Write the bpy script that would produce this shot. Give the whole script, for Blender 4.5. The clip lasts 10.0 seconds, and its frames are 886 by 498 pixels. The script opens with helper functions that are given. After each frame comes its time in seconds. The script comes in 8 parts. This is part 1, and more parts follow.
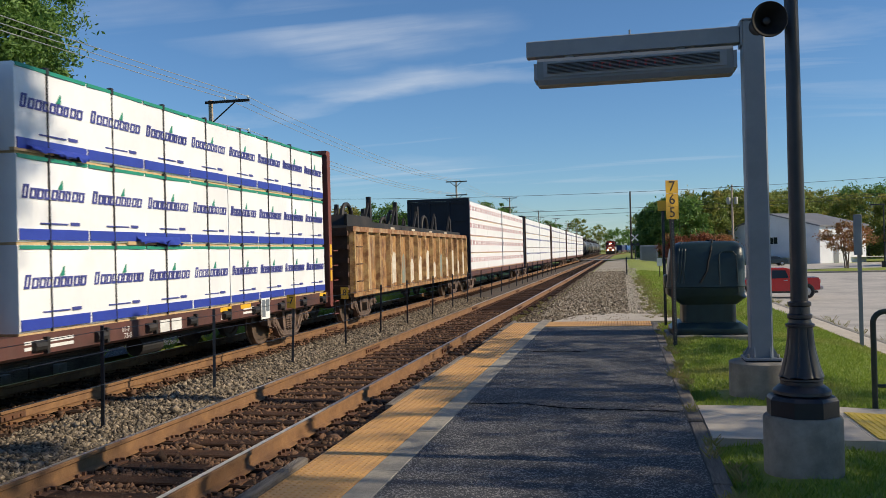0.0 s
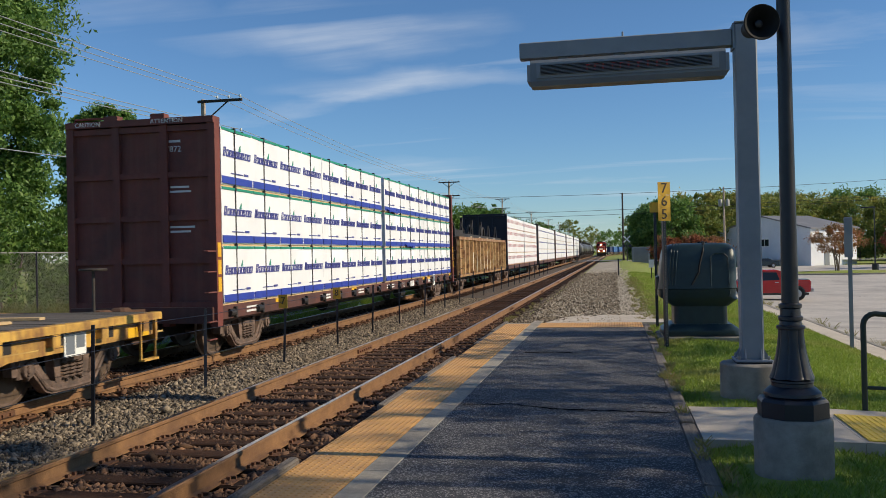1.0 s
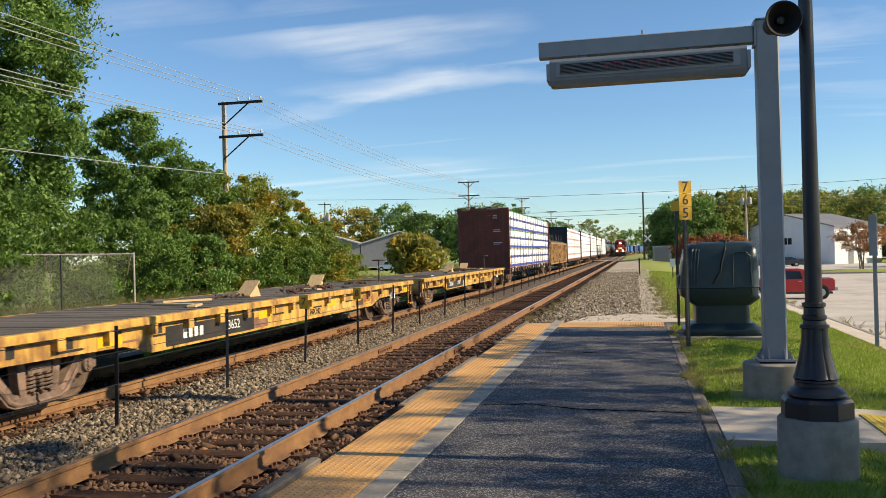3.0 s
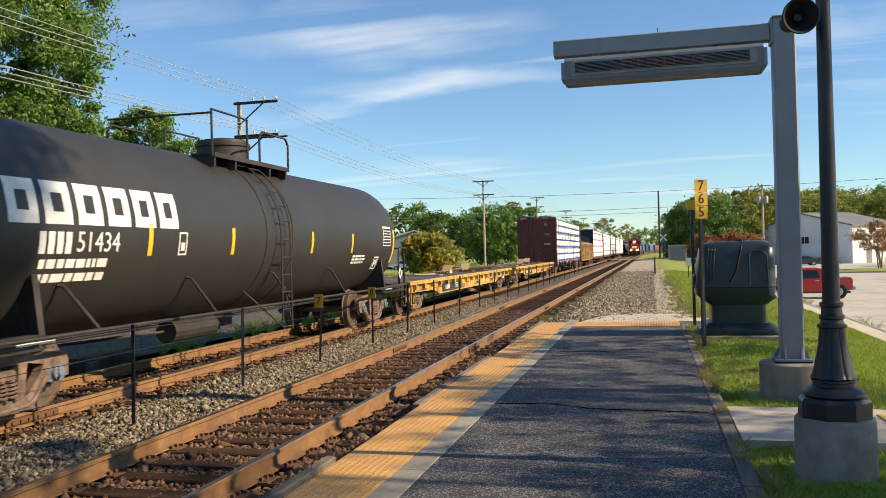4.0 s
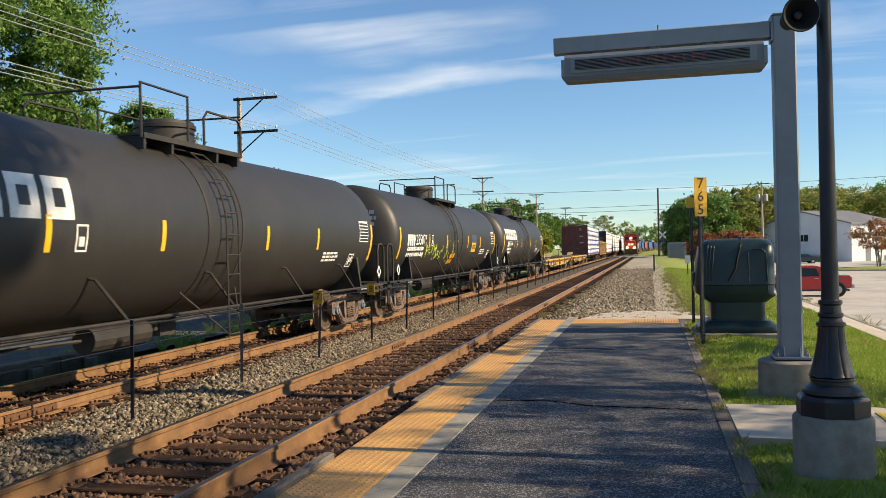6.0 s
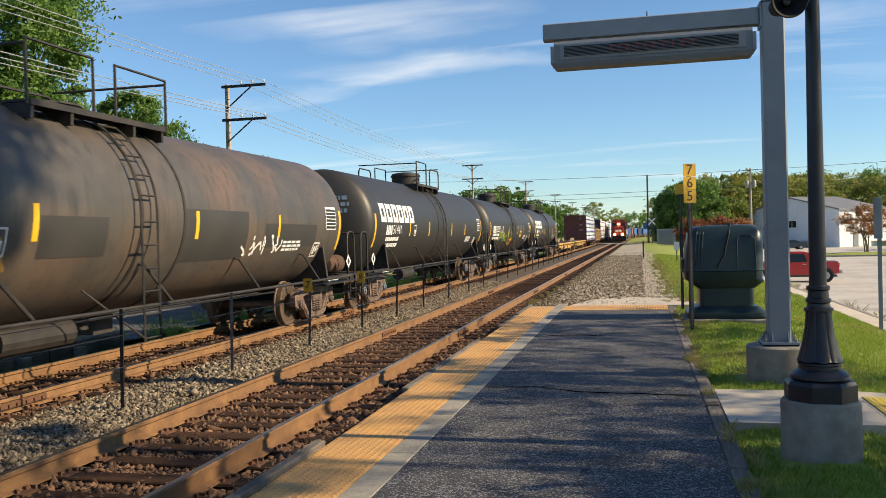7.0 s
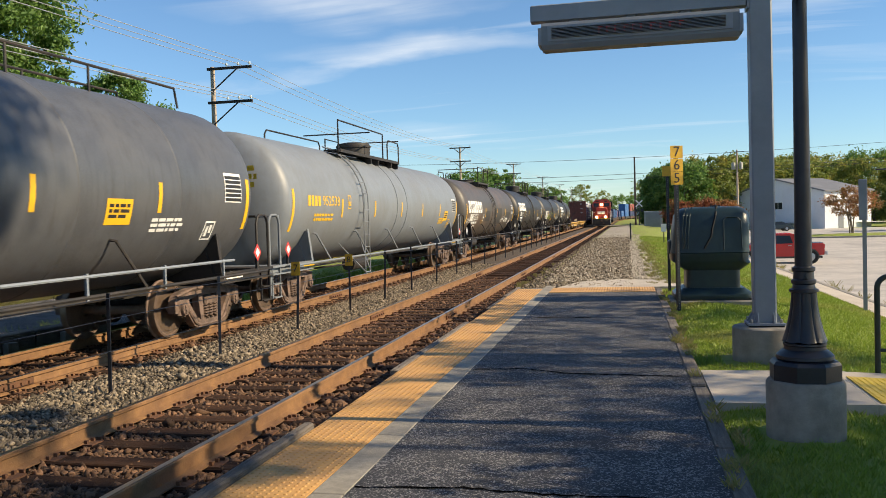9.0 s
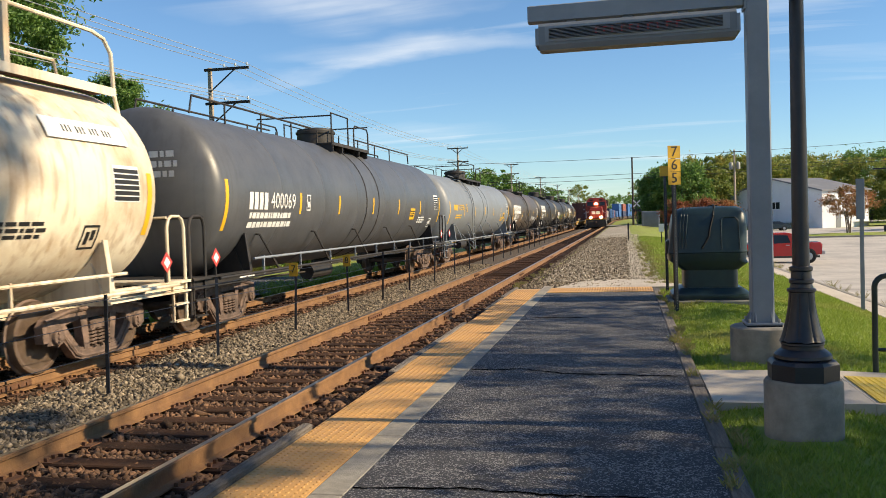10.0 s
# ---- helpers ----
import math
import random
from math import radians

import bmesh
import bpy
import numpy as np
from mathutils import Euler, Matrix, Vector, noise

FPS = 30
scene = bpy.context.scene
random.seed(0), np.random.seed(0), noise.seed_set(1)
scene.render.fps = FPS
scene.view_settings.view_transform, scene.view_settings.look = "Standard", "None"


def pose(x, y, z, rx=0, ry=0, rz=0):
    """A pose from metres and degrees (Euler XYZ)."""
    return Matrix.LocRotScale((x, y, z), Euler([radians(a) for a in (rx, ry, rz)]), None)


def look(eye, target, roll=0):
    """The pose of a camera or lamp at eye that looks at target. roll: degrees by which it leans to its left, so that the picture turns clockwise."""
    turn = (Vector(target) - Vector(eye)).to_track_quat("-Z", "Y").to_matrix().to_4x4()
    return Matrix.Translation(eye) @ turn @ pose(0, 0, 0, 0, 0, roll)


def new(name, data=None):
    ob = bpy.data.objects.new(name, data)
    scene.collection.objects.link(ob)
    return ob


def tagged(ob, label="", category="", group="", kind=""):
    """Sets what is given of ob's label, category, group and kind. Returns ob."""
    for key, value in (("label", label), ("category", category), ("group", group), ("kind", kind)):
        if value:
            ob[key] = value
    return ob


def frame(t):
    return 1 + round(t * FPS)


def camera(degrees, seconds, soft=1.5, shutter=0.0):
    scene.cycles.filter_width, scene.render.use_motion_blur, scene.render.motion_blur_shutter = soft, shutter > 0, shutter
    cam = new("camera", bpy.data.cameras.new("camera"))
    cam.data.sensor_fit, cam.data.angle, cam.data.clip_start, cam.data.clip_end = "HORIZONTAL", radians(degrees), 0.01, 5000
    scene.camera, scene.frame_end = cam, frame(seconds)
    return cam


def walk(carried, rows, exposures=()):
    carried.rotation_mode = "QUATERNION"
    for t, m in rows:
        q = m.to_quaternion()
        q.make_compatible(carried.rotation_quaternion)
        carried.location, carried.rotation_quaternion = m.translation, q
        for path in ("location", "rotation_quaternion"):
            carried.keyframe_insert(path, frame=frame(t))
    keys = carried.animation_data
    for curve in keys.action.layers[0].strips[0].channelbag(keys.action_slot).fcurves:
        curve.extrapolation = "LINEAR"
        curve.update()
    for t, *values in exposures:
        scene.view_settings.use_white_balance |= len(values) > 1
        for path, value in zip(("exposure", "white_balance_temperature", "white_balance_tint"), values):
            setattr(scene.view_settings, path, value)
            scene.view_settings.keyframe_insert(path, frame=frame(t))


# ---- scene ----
# camera: it stands on the platform at (0, 0) and pans a little
EYE = 1.77
AIM = [  # seconds, degrees left of the track, degrees up, lean
    (0.0, 11.925, 0.294, -1.496),
    (0.5, 11.641, 0.324, -1.202),
    (1.0, 11.411, 0.324, -1.239),
    (1.5, 11.187, 0.313, -1.288),
    (2.0, 11.377, 0.314, -1.416),
    (2.5, 12.857, 0.342, -1.484),
    (2.7, 12.745, 0.350, -1.490),
    (3.8, 12.850, 0.385, -1.500),
    (3.9, 13.180, 0.360, -1.505),
    (4.0, 13.729, 0.328, -1.507),
    (4.5, 14.627, 0.346, -1.464),
    (5.0, 14.302, 0.350, -1.223),
    (5.2, 14.190, 0.350, -1.230),
    (6.3, 13.475, -0.200, -1.310),
    (6.5, 13.339, -0.448, -1.326),
    (7.0, 13.032, -0.756, -1.540),
    (7.5, 12.645, -1.778, -1.507),
    (8.0, 12.583, -1.844, -1.599),
    (8.5, 12.414, -1.929, -1.650),
    (9.0, 12.249, -1.937, -1.731),
    (9.5, 12.186, -1.932, -1.773),
    (10.0, 12.105, -1.908, -1.869),]


def aim(yaw, pitch, lean):
    y, p = radians(yaw), radians(pitch)
    return look((0, 0, EYE), (-math.sin(y) * math.cos(p), math.cos(y) * math.cos(p), EYE + math.sin(p)), lean)


cam = camera(54.9, 10.0, soft=0.7, shutter=0.06)
walk(cam, [(t, aim(a, b, c)) for t, a, b, c in AIM],
     exposures=[(0.0, 0.13, 6400, 9), (2.5, 0.12, 6500, 9), (2.7, 0.52, 7000, 9), (3.8, 0.84, 7450, 9), (4.2, 0.78, 7450, 9), (7.0, 0.74, 7300, 9), (10.0, 0.72, 7150, 9)])

# ---- daylight: afternoon sun square to the track ----
SUN_EL, SUN_AZ = 31.0, 0.0   # elevation; degrees from +x towards +y
sun_way = Vector((math.cos(radians(SUN_EL)) * math.cos(radians(SUN_AZ)),
                  math.cos(radians(SUN_EL)) * math.sin(radians(SUN_AZ)), math.sin(radians(SUN_EL))))
sun_data = bpy.data.lights.new("sun", "SUN")
sun_data.energy, sun_data.angle, sun_data.color = 4.6, radians(0.6), (1.0, 0.85, 0.63)
sun = new("sun", sun_data)
sun.matrix_world = look((0, 0, 60), Vector((0, 0, 60)) - sun_way)

world = bpy.data.worlds.new("sky")
scene.world = world
world.use_nodes = True
wn, wl = world.node_tree.nodes, world.node_tree.links
wn.clear()
w_out = wn.new("ShaderNodeOutputWorld")
w_bg = wn.new("ShaderNodeBackground")
w_sky = wn.new("ShaderNodeTexSky")
w_sky.sky_type, w_sky.sun_disc = "NISHITA", False
w_sky.sun_elevation, w_sky.sun_rotation = radians(SUN_EL), radians(90 - SUN_AZ)
w_sky.air_density, w_sky.dust_density, w_sky.ozone_density = 1.0, 0.0, 6.0
w_bg.inputs["Strength"].default_value = 0.096
# thin cirrus, drawn out along one way, on a flat layer far above
w_tc = wn.new("ShaderNodeTexCoord")
w_sep = wn.new("ShaderNodeSeparateXYZ")
w_add = wn.new("ShaderNodeMath"); w_add.operation = "ADD"; w_add.inputs[1].default_value = 0.12
w_div = wn.new("ShaderNodeVectorMath"); w_div.operation = "DIVIDE"
w_com = wn.new("ShaderNodeCombineXYZ")
w_map = wn.new("ShaderNodeMapping")
w_map.inputs["Rotation"].default_value = (0, 0, radians(22))
w_map.inputs["Scale"].default_value = (0.34, 1.7, 1.0)
w_map.inputs["Location"].default_value = (3.2, 1.5, 0.0)
w_noise = wn.new("ShaderNodeTexNoise")
w_noise.inputs["Scale"].default_value, w_noise.inputs["Detail"].default_value = 1.15, 9.0
w_noise.inputs["Roughness"].default_value, w_noise.inputs["Distortion"].default_value = 0.56, 0.5
w_ramp = wn.new("ShaderNodeValToRGB")
w_ramp.color_ramp.elements[0].position, w_ramp.color_ramp.elements[0].color = 0.56, (0, 0, 0, 1)
w_ramp.color_ramp.elements[1].position, w_ramp.color_ramp.elements[1].color = 0.76, (0.45, 0.45, 0.45, 1)
w_mix = wn.new("ShaderNodeMix"); w_mix.data_type = "RGBA"
w_mix.inputs[7].default_value = (6.6, 7.0, 7.6, 1)
wl.new(w_tc.outputs["Generated"], w_sep.inputs[0])
wl.new(w_sep.outputs[2], w_add.inputs[0])
for i in range(3):
    wl.new(w_add.outputs[0], w_com.inputs[i])
wl.new(w_tc.outputs["Generated"], w_div.inputs[0])
wl.new(w_com.outputs[0], w_div.inputs[1])
wl.new(w_div.outputs[0], w_map.inputs["Vector"])
wl.new(w_map.outputs[0], w_noise.inputs["Vector"])
wl.new(w_noise.outputs["Fac"], w_ramp.inputs[0])
STREAKS = [(-0.921, 2.376, -1.4, 0.458, 0.255, 1.0), (-0.692, 2.6, -11.8, 0.437, 0.229, 1.0), (-0.72, 2.995, 2.1, 0.574, 0.169, 0.85), (-1.366, 2.186, -3.8, 0.245, 0.206, 0.5), (-1.053, 4.328, 8.1, 0.501, 0.223, 0.55)]   # middle, bearing, half length, half width, thickness
w_wob = wn.new("ShaderNodeTexNoise")
w_wob.inputs["Scale"].default_value, w_wob.inputs["Detail"].default_value = 2.2, 6.0
wl.new(w_div.outputs[0], w_wob.inputs["Vector"])
w_off = wn.new("ShaderNodeVectorMath"); w_off.operation = "MULTIPLY_ADD"
w_off.inputs[1].default_value, w_off.inputs[2].default_value = (0.5, 0.5, 0.0), (-0.25, -0.25, 0.0)
wl.new(w_wob.outputs["Color"], w_off.inputs[0])
w_sum = wn.new("ShaderNodeVectorMath"); w_sum.operation = "ADD"
wl.new(w_div.outputs[0], w_sum.inputs[0])
wl.new(w_off.outputs[0], w_sum.inputs[1])
w_fib = wn.new("ShaderNodeMapRange")
w_fib.inputs["From Min"].default_value, w_fib.inputs["From Max"].default_value = 0.34, 0.68
wl.new(w_noise.outputs["Fac"], w_fib.inputs["Value"])
w_total = w_ramp.outputs[0]
for sx, sy, bearing, half_l, half_w, thick in STREAKS:
    w_s = wn.new("ShaderNodeMapping"); w_s.vector_type = "TEXTURE"
    w_s.inputs["Location"].default_value, w_s.inputs["Rotation"].default_value, w_s.inputs["Scale"].default_value = (sx, sy, 0), (0, 0, radians(bearing)), (half_l, half_w, 1000)
    w_g = wn.new("ShaderNodeTexGradient"); w_g.gradient_type = "SPHERICAL"
    w_m = wn.new("ShaderNodeMath"); w_m.operation = "MULTIPLY"
    w_k = wn.new("ShaderNodeMath"); w_k.operation = "MULTIPLY_ADD"; w_k.inputs[1].default_value = thick
    wl.new(w_sum.outputs[0], w_s.inputs["Vector"])
    wl.new(w_s.outputs[0], w_g.inputs["Vector"])
    wl.new(w_g.outputs["Fac"], w_m.inputs[0])
    wl.new(w_fib.outputs[0], w_m.inputs[1])
    wl.new(w_m.outputs[0], w_k.inputs[0])
    wl.new(w_total, w_k.inputs[2])
    w_total = w_k.outputs[0]
wl.new(w_total, w_mix.inputs[0])
w_tint = wn.new("ShaderNodeMix"); w_tint.data_type, w_tint.blend_type = "RGBA", "MULTIPLY"
w_tint.inputs[0].default_value = 1.0
w_tint.inputs[7].default_value = (0.86, 0.97, 1.04, 1)
wl.new(w_sky.outputs[0], w_tint.inputs[6])
wl.new(w_tint.outputs[2], w_mix.inputs[6])
wl.new(w_mix.outputs[2], w_bg.inputs["Color"])
wl.new(w_bg.outputs[0], w_out.inputs[0])


# ---- materials ----
def surf(name, c1, c2=None, scale=3.0, rough=0.7, metal=0.0, bump=0.0, bump_scale=40.0, stain=None, stain_scale=1.2,
         stain_amount=0.55, per=0.0, emit=None, stretch=(1, 1, 1), streak=None, streak_amount=0.5, island=0.0, spec=0.5, ramp=(0.33, 0.67)):
    """Two-scale procedural paint: c1 to c2 by fine grain, broad stains, drips down the sides, relief."""
    m = bpy.data.materials.new(name)
    m.use_nodes = True
    n, l = m.node_tree.nodes, m.node_tree.links
    b = n["Principled BSDF"]
    b.inputs["Roughness"].default_value, b.inputs["Metallic"].default_value = rough, metal
    b.inputs["Specular IOR Level"].default_value = spec
    c2 = c2 or tuple(v * 0.75 for v in c1)
    tc = n.new("ShaderNodeTexCoord")
    mp = n.new("ShaderNodeMapping")
    mp.inputs["Scale"].default_value = stretch
    l.new(tc.outputs["Object"], mp.inputs["Vector"])
    a = n.new("ShaderNodeTexNoise")
    a.inputs["Scale"].default_value, a.inputs["Detail"].default_value, a.inputs["Roughness"].default_value = scale, 8.0, 0.65
    l.new(mp.outputs[0], a.inputs["Vector"])
    r = n.new("ShaderNodeValToRGB")
    r.color_ramp.elements[0].position, r.color_ramp.elements[1].position = ramp
    r.color_ramp.elements[0].color, r.color_ramp.elements[1].color = (*c1, 1), (*c2, 1)
    l.new(a.outputs["Fac"], r.inputs[0])
    col = r.outputs[0]

    def over(fac_out, colour, lo, hi, amount):
        nonlocal col
        k = n.new("ShaderNodeMapRange")
        k.inputs["From Min"].default_value, k.inputs["From Max"].default_value = lo, hi
        k.inputs["To Max"].default_value = amount
        l.new(fac_out, k.inputs["Value"])
        x = n.new("ShaderNodeMix")
        x.data_type = "RGBA"
        l.new(k.outputs[0], x.inputs[0])
        l.new(col, x.inputs[6])
        x.inputs[7].default_value = (*colour, 1)
        col = x.outputs[2]

    if stain:
        s = n.new("ShaderNodeTexNoise")
        s.inputs["Scale"].default_value, s.inputs["Detail"].default_value, s.inputs["Roughness"].default_value = stain_scale, 6.0, 0.6
        l.new(tc.outputs["Object"], s.inputs["Vector"])
        over(s.outputs["Fac"], stain, 0.45, 0.66, stain_amount)
    if streak:
        mp2 = n.new("ShaderNodeMapping")
        mp2.inputs["Scale"].default_value = (5.0, 5.0, 0.25)
        l.new(tc.outputs["Object"], mp2.inputs["Vector"])
        s = n.new("ShaderNodeTexNoise")
        s.inputs["Scale"].default_value, s.inputs["Detail"].default_value = 1.6, 5.0
        l.new(mp2.outputs[0], s.inputs["Vector"])
        over(s.outputs["Fac"], streak, 0.50, 0.72, streak_amount)
    if per or island:
        if per:
            o = n.new("ShaderNodeObjectInfo").outputs["Random"]
        else:
            o = n.new("ShaderNodeNewGeometry").outputs["Random Per Island"]
        k = n.new("ShaderNodeMapRange")
        k.inputs["To Min"].default_value, k.inputs["To Max"].default_value = 1 - (per or island), 1 + (per or island)
        l.new(o, k.inputs["Value"])
        h = n.new("ShaderNodeHueSaturation")
        l.new(k.outputs[0], h.inputs["Value"])
        l.new(col, h.inputs["Color"])
        col = h.outputs[0]
    l.new(col, b.inputs["Base Color"])
    if bump:
        g = n.new("ShaderNodeTexNoise")
        g.inputs["Scale"].default_value, g.inputs["Detail"].default_value = bump_scale, 6.0
        l.new(mp.outputs[0], g.inputs["Vector"])
        bm = n.new("ShaderNodeBump")
        bm.inputs["Strength"].default_value, bm.inputs["Distance"].default_value = min(bump, 1.0), 0.02
        l.new(g.outputs["Fac"], bm.inputs["Height"])
        l.new(bm.outputs[0], b.inputs["Normal"])
        q = n.new("ShaderNodeMapRange")
        q.inputs["To Min"].default_value, q.inputs["To Max"].default_value = max(rough - 0.12, 0.05), min(rough + 0.12, 1.0)
        l.new(g.outputs["Fac"], q.inputs["Value"])
        l.new(q.outputs[0], b.inputs["Roughness"])
    if emit:
        b.inputs["Emission Color"].default_value, b.inputs["Emission Strength"].default_value = (*emit[:3], 1), emit[3]
    return m


def leaf_mat(name, c1, c2, c3=None, amount=0.35):
    """Thin leaves: colour by leaf and by clump, some light through them."""
    m = bpy.data.materials.new(name)
    m.use_nodes = True
    n, l = m.node_tree.nodes, m.node_tree.links
    b = n["Principled BSDF"]
    b.inputs["Roughness"].default_value = 0.55
    g = n.new("ShaderNodeNewGeometry")
    r = n.new("ShaderNodeValToRGB")
    r.color_ramp.elements[0].color, r.color_ramp.elements[1].color = (*c1, 1), (*c2, 1)
    l.new(g.outputs["Random Per Island"], r.inputs[0])
    col = r.outputs[0]
    if c3:
        tc = n.new("ShaderNodeTexCoord")
        s = n.new("ShaderNodeTexNoise")
        s.inputs["Scale"].default_value = 0.45
        l.new(tc.outputs["Object"], s.inputs["Vector"])
        k = n.new("ShaderNodeMapRange")
        k.inputs["From Min"].default_value, k.inputs["From Max"].default_value = 0.5, 0.68
        k.inputs["To Max"].default_value = amount * 2
        l.new(s.outputs["Fac"], k.inputs["Value"])
        x = n.new("ShaderNodeMix")
        x.data_type = "RGBA"
        l.new(k.outputs[0], x.inputs[0])
        l.new(col, x.inputs[6])
        x.inputs[7].default_value = (*c3, 1)
        col = x.outputs[2]
    l.new(col, b.inputs["Base Color"])
    t = n.new("ShaderNodeBsdfTranslucent")
    l.new(col, t.inputs["Color"])
    mx = n.new("ShaderNodeMixShader")
    mx.inputs[0].default_value = 0.45
    l.new(b.outputs[0], mx.inputs[1])
    l.new(t.outputs[0], mx.inputs[2])
    l.new(mx.outputs[0], n["Material Output"].inputs[0])
    return m


def asphalt_mat():
    """Dark binder with pale aggregate worn bare in patches."""
    m = surf("asphalt", (0.044, 0.046, 0.053), (0.074, 0.076, 0.084), 14, 0.82, bump=1.0, bump_scale=70, stain=(0.030, 0.031, 0.037), stain_scale=0.7, stain_amount=0.5, spec=0.2)
    n, l = m.node_tree.nodes, m.node_tree.links
    b = n["Principled BSDF"]
    col = b.inputs["Base Color"].links[0].from_socket
    tc = n.new("ShaderNodeTexCoord")
    wear = n.new("ShaderNodeTexNoise")
    wear.inputs["Scale"].default_value, wear.inputs["Detail"].default_value = 2.6, 7.0
    l.new(tc.outputs["Object"], wear.inputs["Vector"])
    for size, share, pale in ((95.0, 0.78, (0.27, 0.265, 0.27)), (55.0, 0.90, (0.25, 0.24, 0.235))):
        v = n.new("ShaderNodeTexVoronoi")
        v.inputs["Scale"].default_value = size
        l.new(tc.outputs["Object"], v.inputs["Vector"])
        sep = n.new("ShaderNodeSeparateColor")
        l.new(v.outputs["Color"], sep.inputs[0])
        k = n.new("ShaderNodeMath"); k.operation = "MULTIPLY_ADD"
        k.inputs[1].default_value, k.inputs[2].default_value = 0.5, -0.25
        l.new(wear.outputs["Fac"], k.inputs[0])
        add = n.new("ShaderNodeMath"); add.operation = "ADD"
        l.new(sep.outputs[0], add.inputs[0])
        l.new(k.outputs[0], add.inputs[1])
        g = n.new("ShaderNodeMapRange")
        g.inputs["From Min"].default_value, g.inputs["From Max"].default_value = share, share + 0.08
        l.new(add.outputs[0], g.inputs["Value"])
        x = n.new("ShaderNodeMix"); x.data_type = "RGBA"
        l.new(g.outputs[0], x.inputs[0])
        l.new(col, x.inputs[6])
        x.inputs[7].default_value = (*pale, 1)
        col = x.outputs[2]
    l.new(col, b.inputs["Base Color"])
    return m


ASPHALT = asphalt_mat()
CONCRETE = surf("concrete", (0.30, 0.275, 0.235), (0.215, 0.195, 0.17), 9, 0.85, bump=0.16, bump_scale=70, stain=(0.15, 0.13, 0.105), stain_scale=3.0, stain_amount=0.75)
EDGE_CONCRETE = surf("edge_concrete", (0.36, 0.33, 0.275), (0.245, 0.225, 0.19), 14, 0.88, bump=0.5, bump_scale=120, stain=(0.17, 0.155, 0.135), stain_scale=1.4)
SIDEWALK = surf("sidewalk", (0.52, 0.46, 0.385), (0.42, 0.37, 0.31), 6, 0.88, bump=0.3, bump_scale=100, stain=(0.31, 0.27, 0.22), stain_scale=0.8)
LOT = surf("lot_concrete", (0.52, 0.475, 0.42), (0.40, 0.37, 0.335), 2.2, 0.88, bump=0.3, bump_scale=60, stain=(0.28, 0.26, 0.24), stain_scale=0.35, stain_amount=0.7)
TACTILE = surf("tactile_yellow", (0.62, 0.345, 0.110), (0.53, 0.28, 0.090), 5, 0.6, bump=0.15, bump_scale=80, stain=(0.36, 0.21, 0.10), stain_scale=1.6, stain_amount=0.6, per=0.06)
TACTILE_NEW = surf("tactile_lemon", (0.62, 0.45, 0.04), (0.55, 0.38, 0.04), 5, 0.6, bump=0.1, stain=(0.35, 0.25, 0.06), stain_scale=2)
TIMBER = surf("weathered_timber", (0.25, 0.215, 0.18), (0.11, 0.092, 0.077), 6, 0.9, bump=0.9, bump_scale=30, stretch=(6, 0.6, 6), stain=(0.055, 0.046, 0.04), per=0.18)
TIE = surf("creosote_tie", (0.046, 0.024, 0.015), (0.019, 0.012, 0.009), 5, 0.9, bump=0.7, bump_scale=22, stretch=(0.5, 6, 6), stain=(0.085, 0.038, 0.018), stain_scale=2.5, per=0.3, spec=0.2)
RAIL_RUST = surf("rail_rust", (0.255, 0.135, 0.055), (0.165, 0.082, 0.035), 7, 0.75, metal=0.0, bump=0.3, bump_scale=60, stain=(0.09, 0.044, 0.024), stain_scale=1.5)
RAIL_TOP = surf("rail_polished", (0.55, 0.53, 0.50), (0.42, 0.40, 0.38), 3, 0.28, metal=1.0, stretch=(20, 0.3, 1))
FASTEN = surf("rusty_plate", (0.15, 0.065, 0.028), (0.09, 0.042, 0.022), 12, 0.85, bump=0.4, island=0.25)
BALLAST = surf("ballast_bed", (0.11, 0.085, 0.062), (0.035, 0.027, 0.020), 22, 0.95, bump=1.0, bump_scale=26, stain=(0.10, 0.06, 0.035), stain_scale=0.9, stain_amount=0.5)
STONE = surf("ballast_stone", (0.24, 0.193, 0.136), (0.090, 0.071, 0.051), 8, 0.9, bump=0.4, bump_scale=60, island=0.8)
STONE_BROWN = surf("stained_stone", (0.165, 0.088, 0.048), (0.065, 0.036, 0.022), 8, 0.95, bump=0.4, bump_scale=60, island=0.7)
STONE_PALE = surf("pale_gravel", (0.52, 0.46, 0.37), (0.30, 0.27, 0.22), 8, 0.9, bump=0.4, bump_scale=60, island=0.6)
GRAVEL = surf("gravel_path", (0.40, 0.35, 0.275), (0.20, 0.175, 0.14), 14, 0.95, bump=1.0, bump_scale=30, stain=(0.50, 0.44, 0.35), stain_scale=0.6)
GRASS_BED = surf("grass_ground", (0.18, 0.24, 0.03), (0.28, 0.32, 0.055), 5, 0.95, bump=1.0, bump_scale=70, stain=(0.24, 0.21, 0.085), stain_scale=0.5, stain_amount=0.5)
GRASS = leaf_mat("grass_blades", (0.150, 0.235, 0.022), (0.310, 0.395, 0.060), (0.40, 0.34, 0.11), 0.30)
WEED = leaf_mat("dry_weeds", (0.34, 0.27, 0.11), (0.22, 0.24, 0.07))
GREY_PAINT = surf("grey_paint", (0.225, 0.255, 0.29), (0.20, 0.225, 0.26), 4, 0.5, bump=0.05, stain=(0.14, 0.16, 0.185), stain_scale=1.3)
GREY_DARK = surf("grey_panel", (0.165, 0.19, 0.22), (0.145, 0.165, 0.195), 4, 0.5, stain=(0.12, 0.14, 0.16))
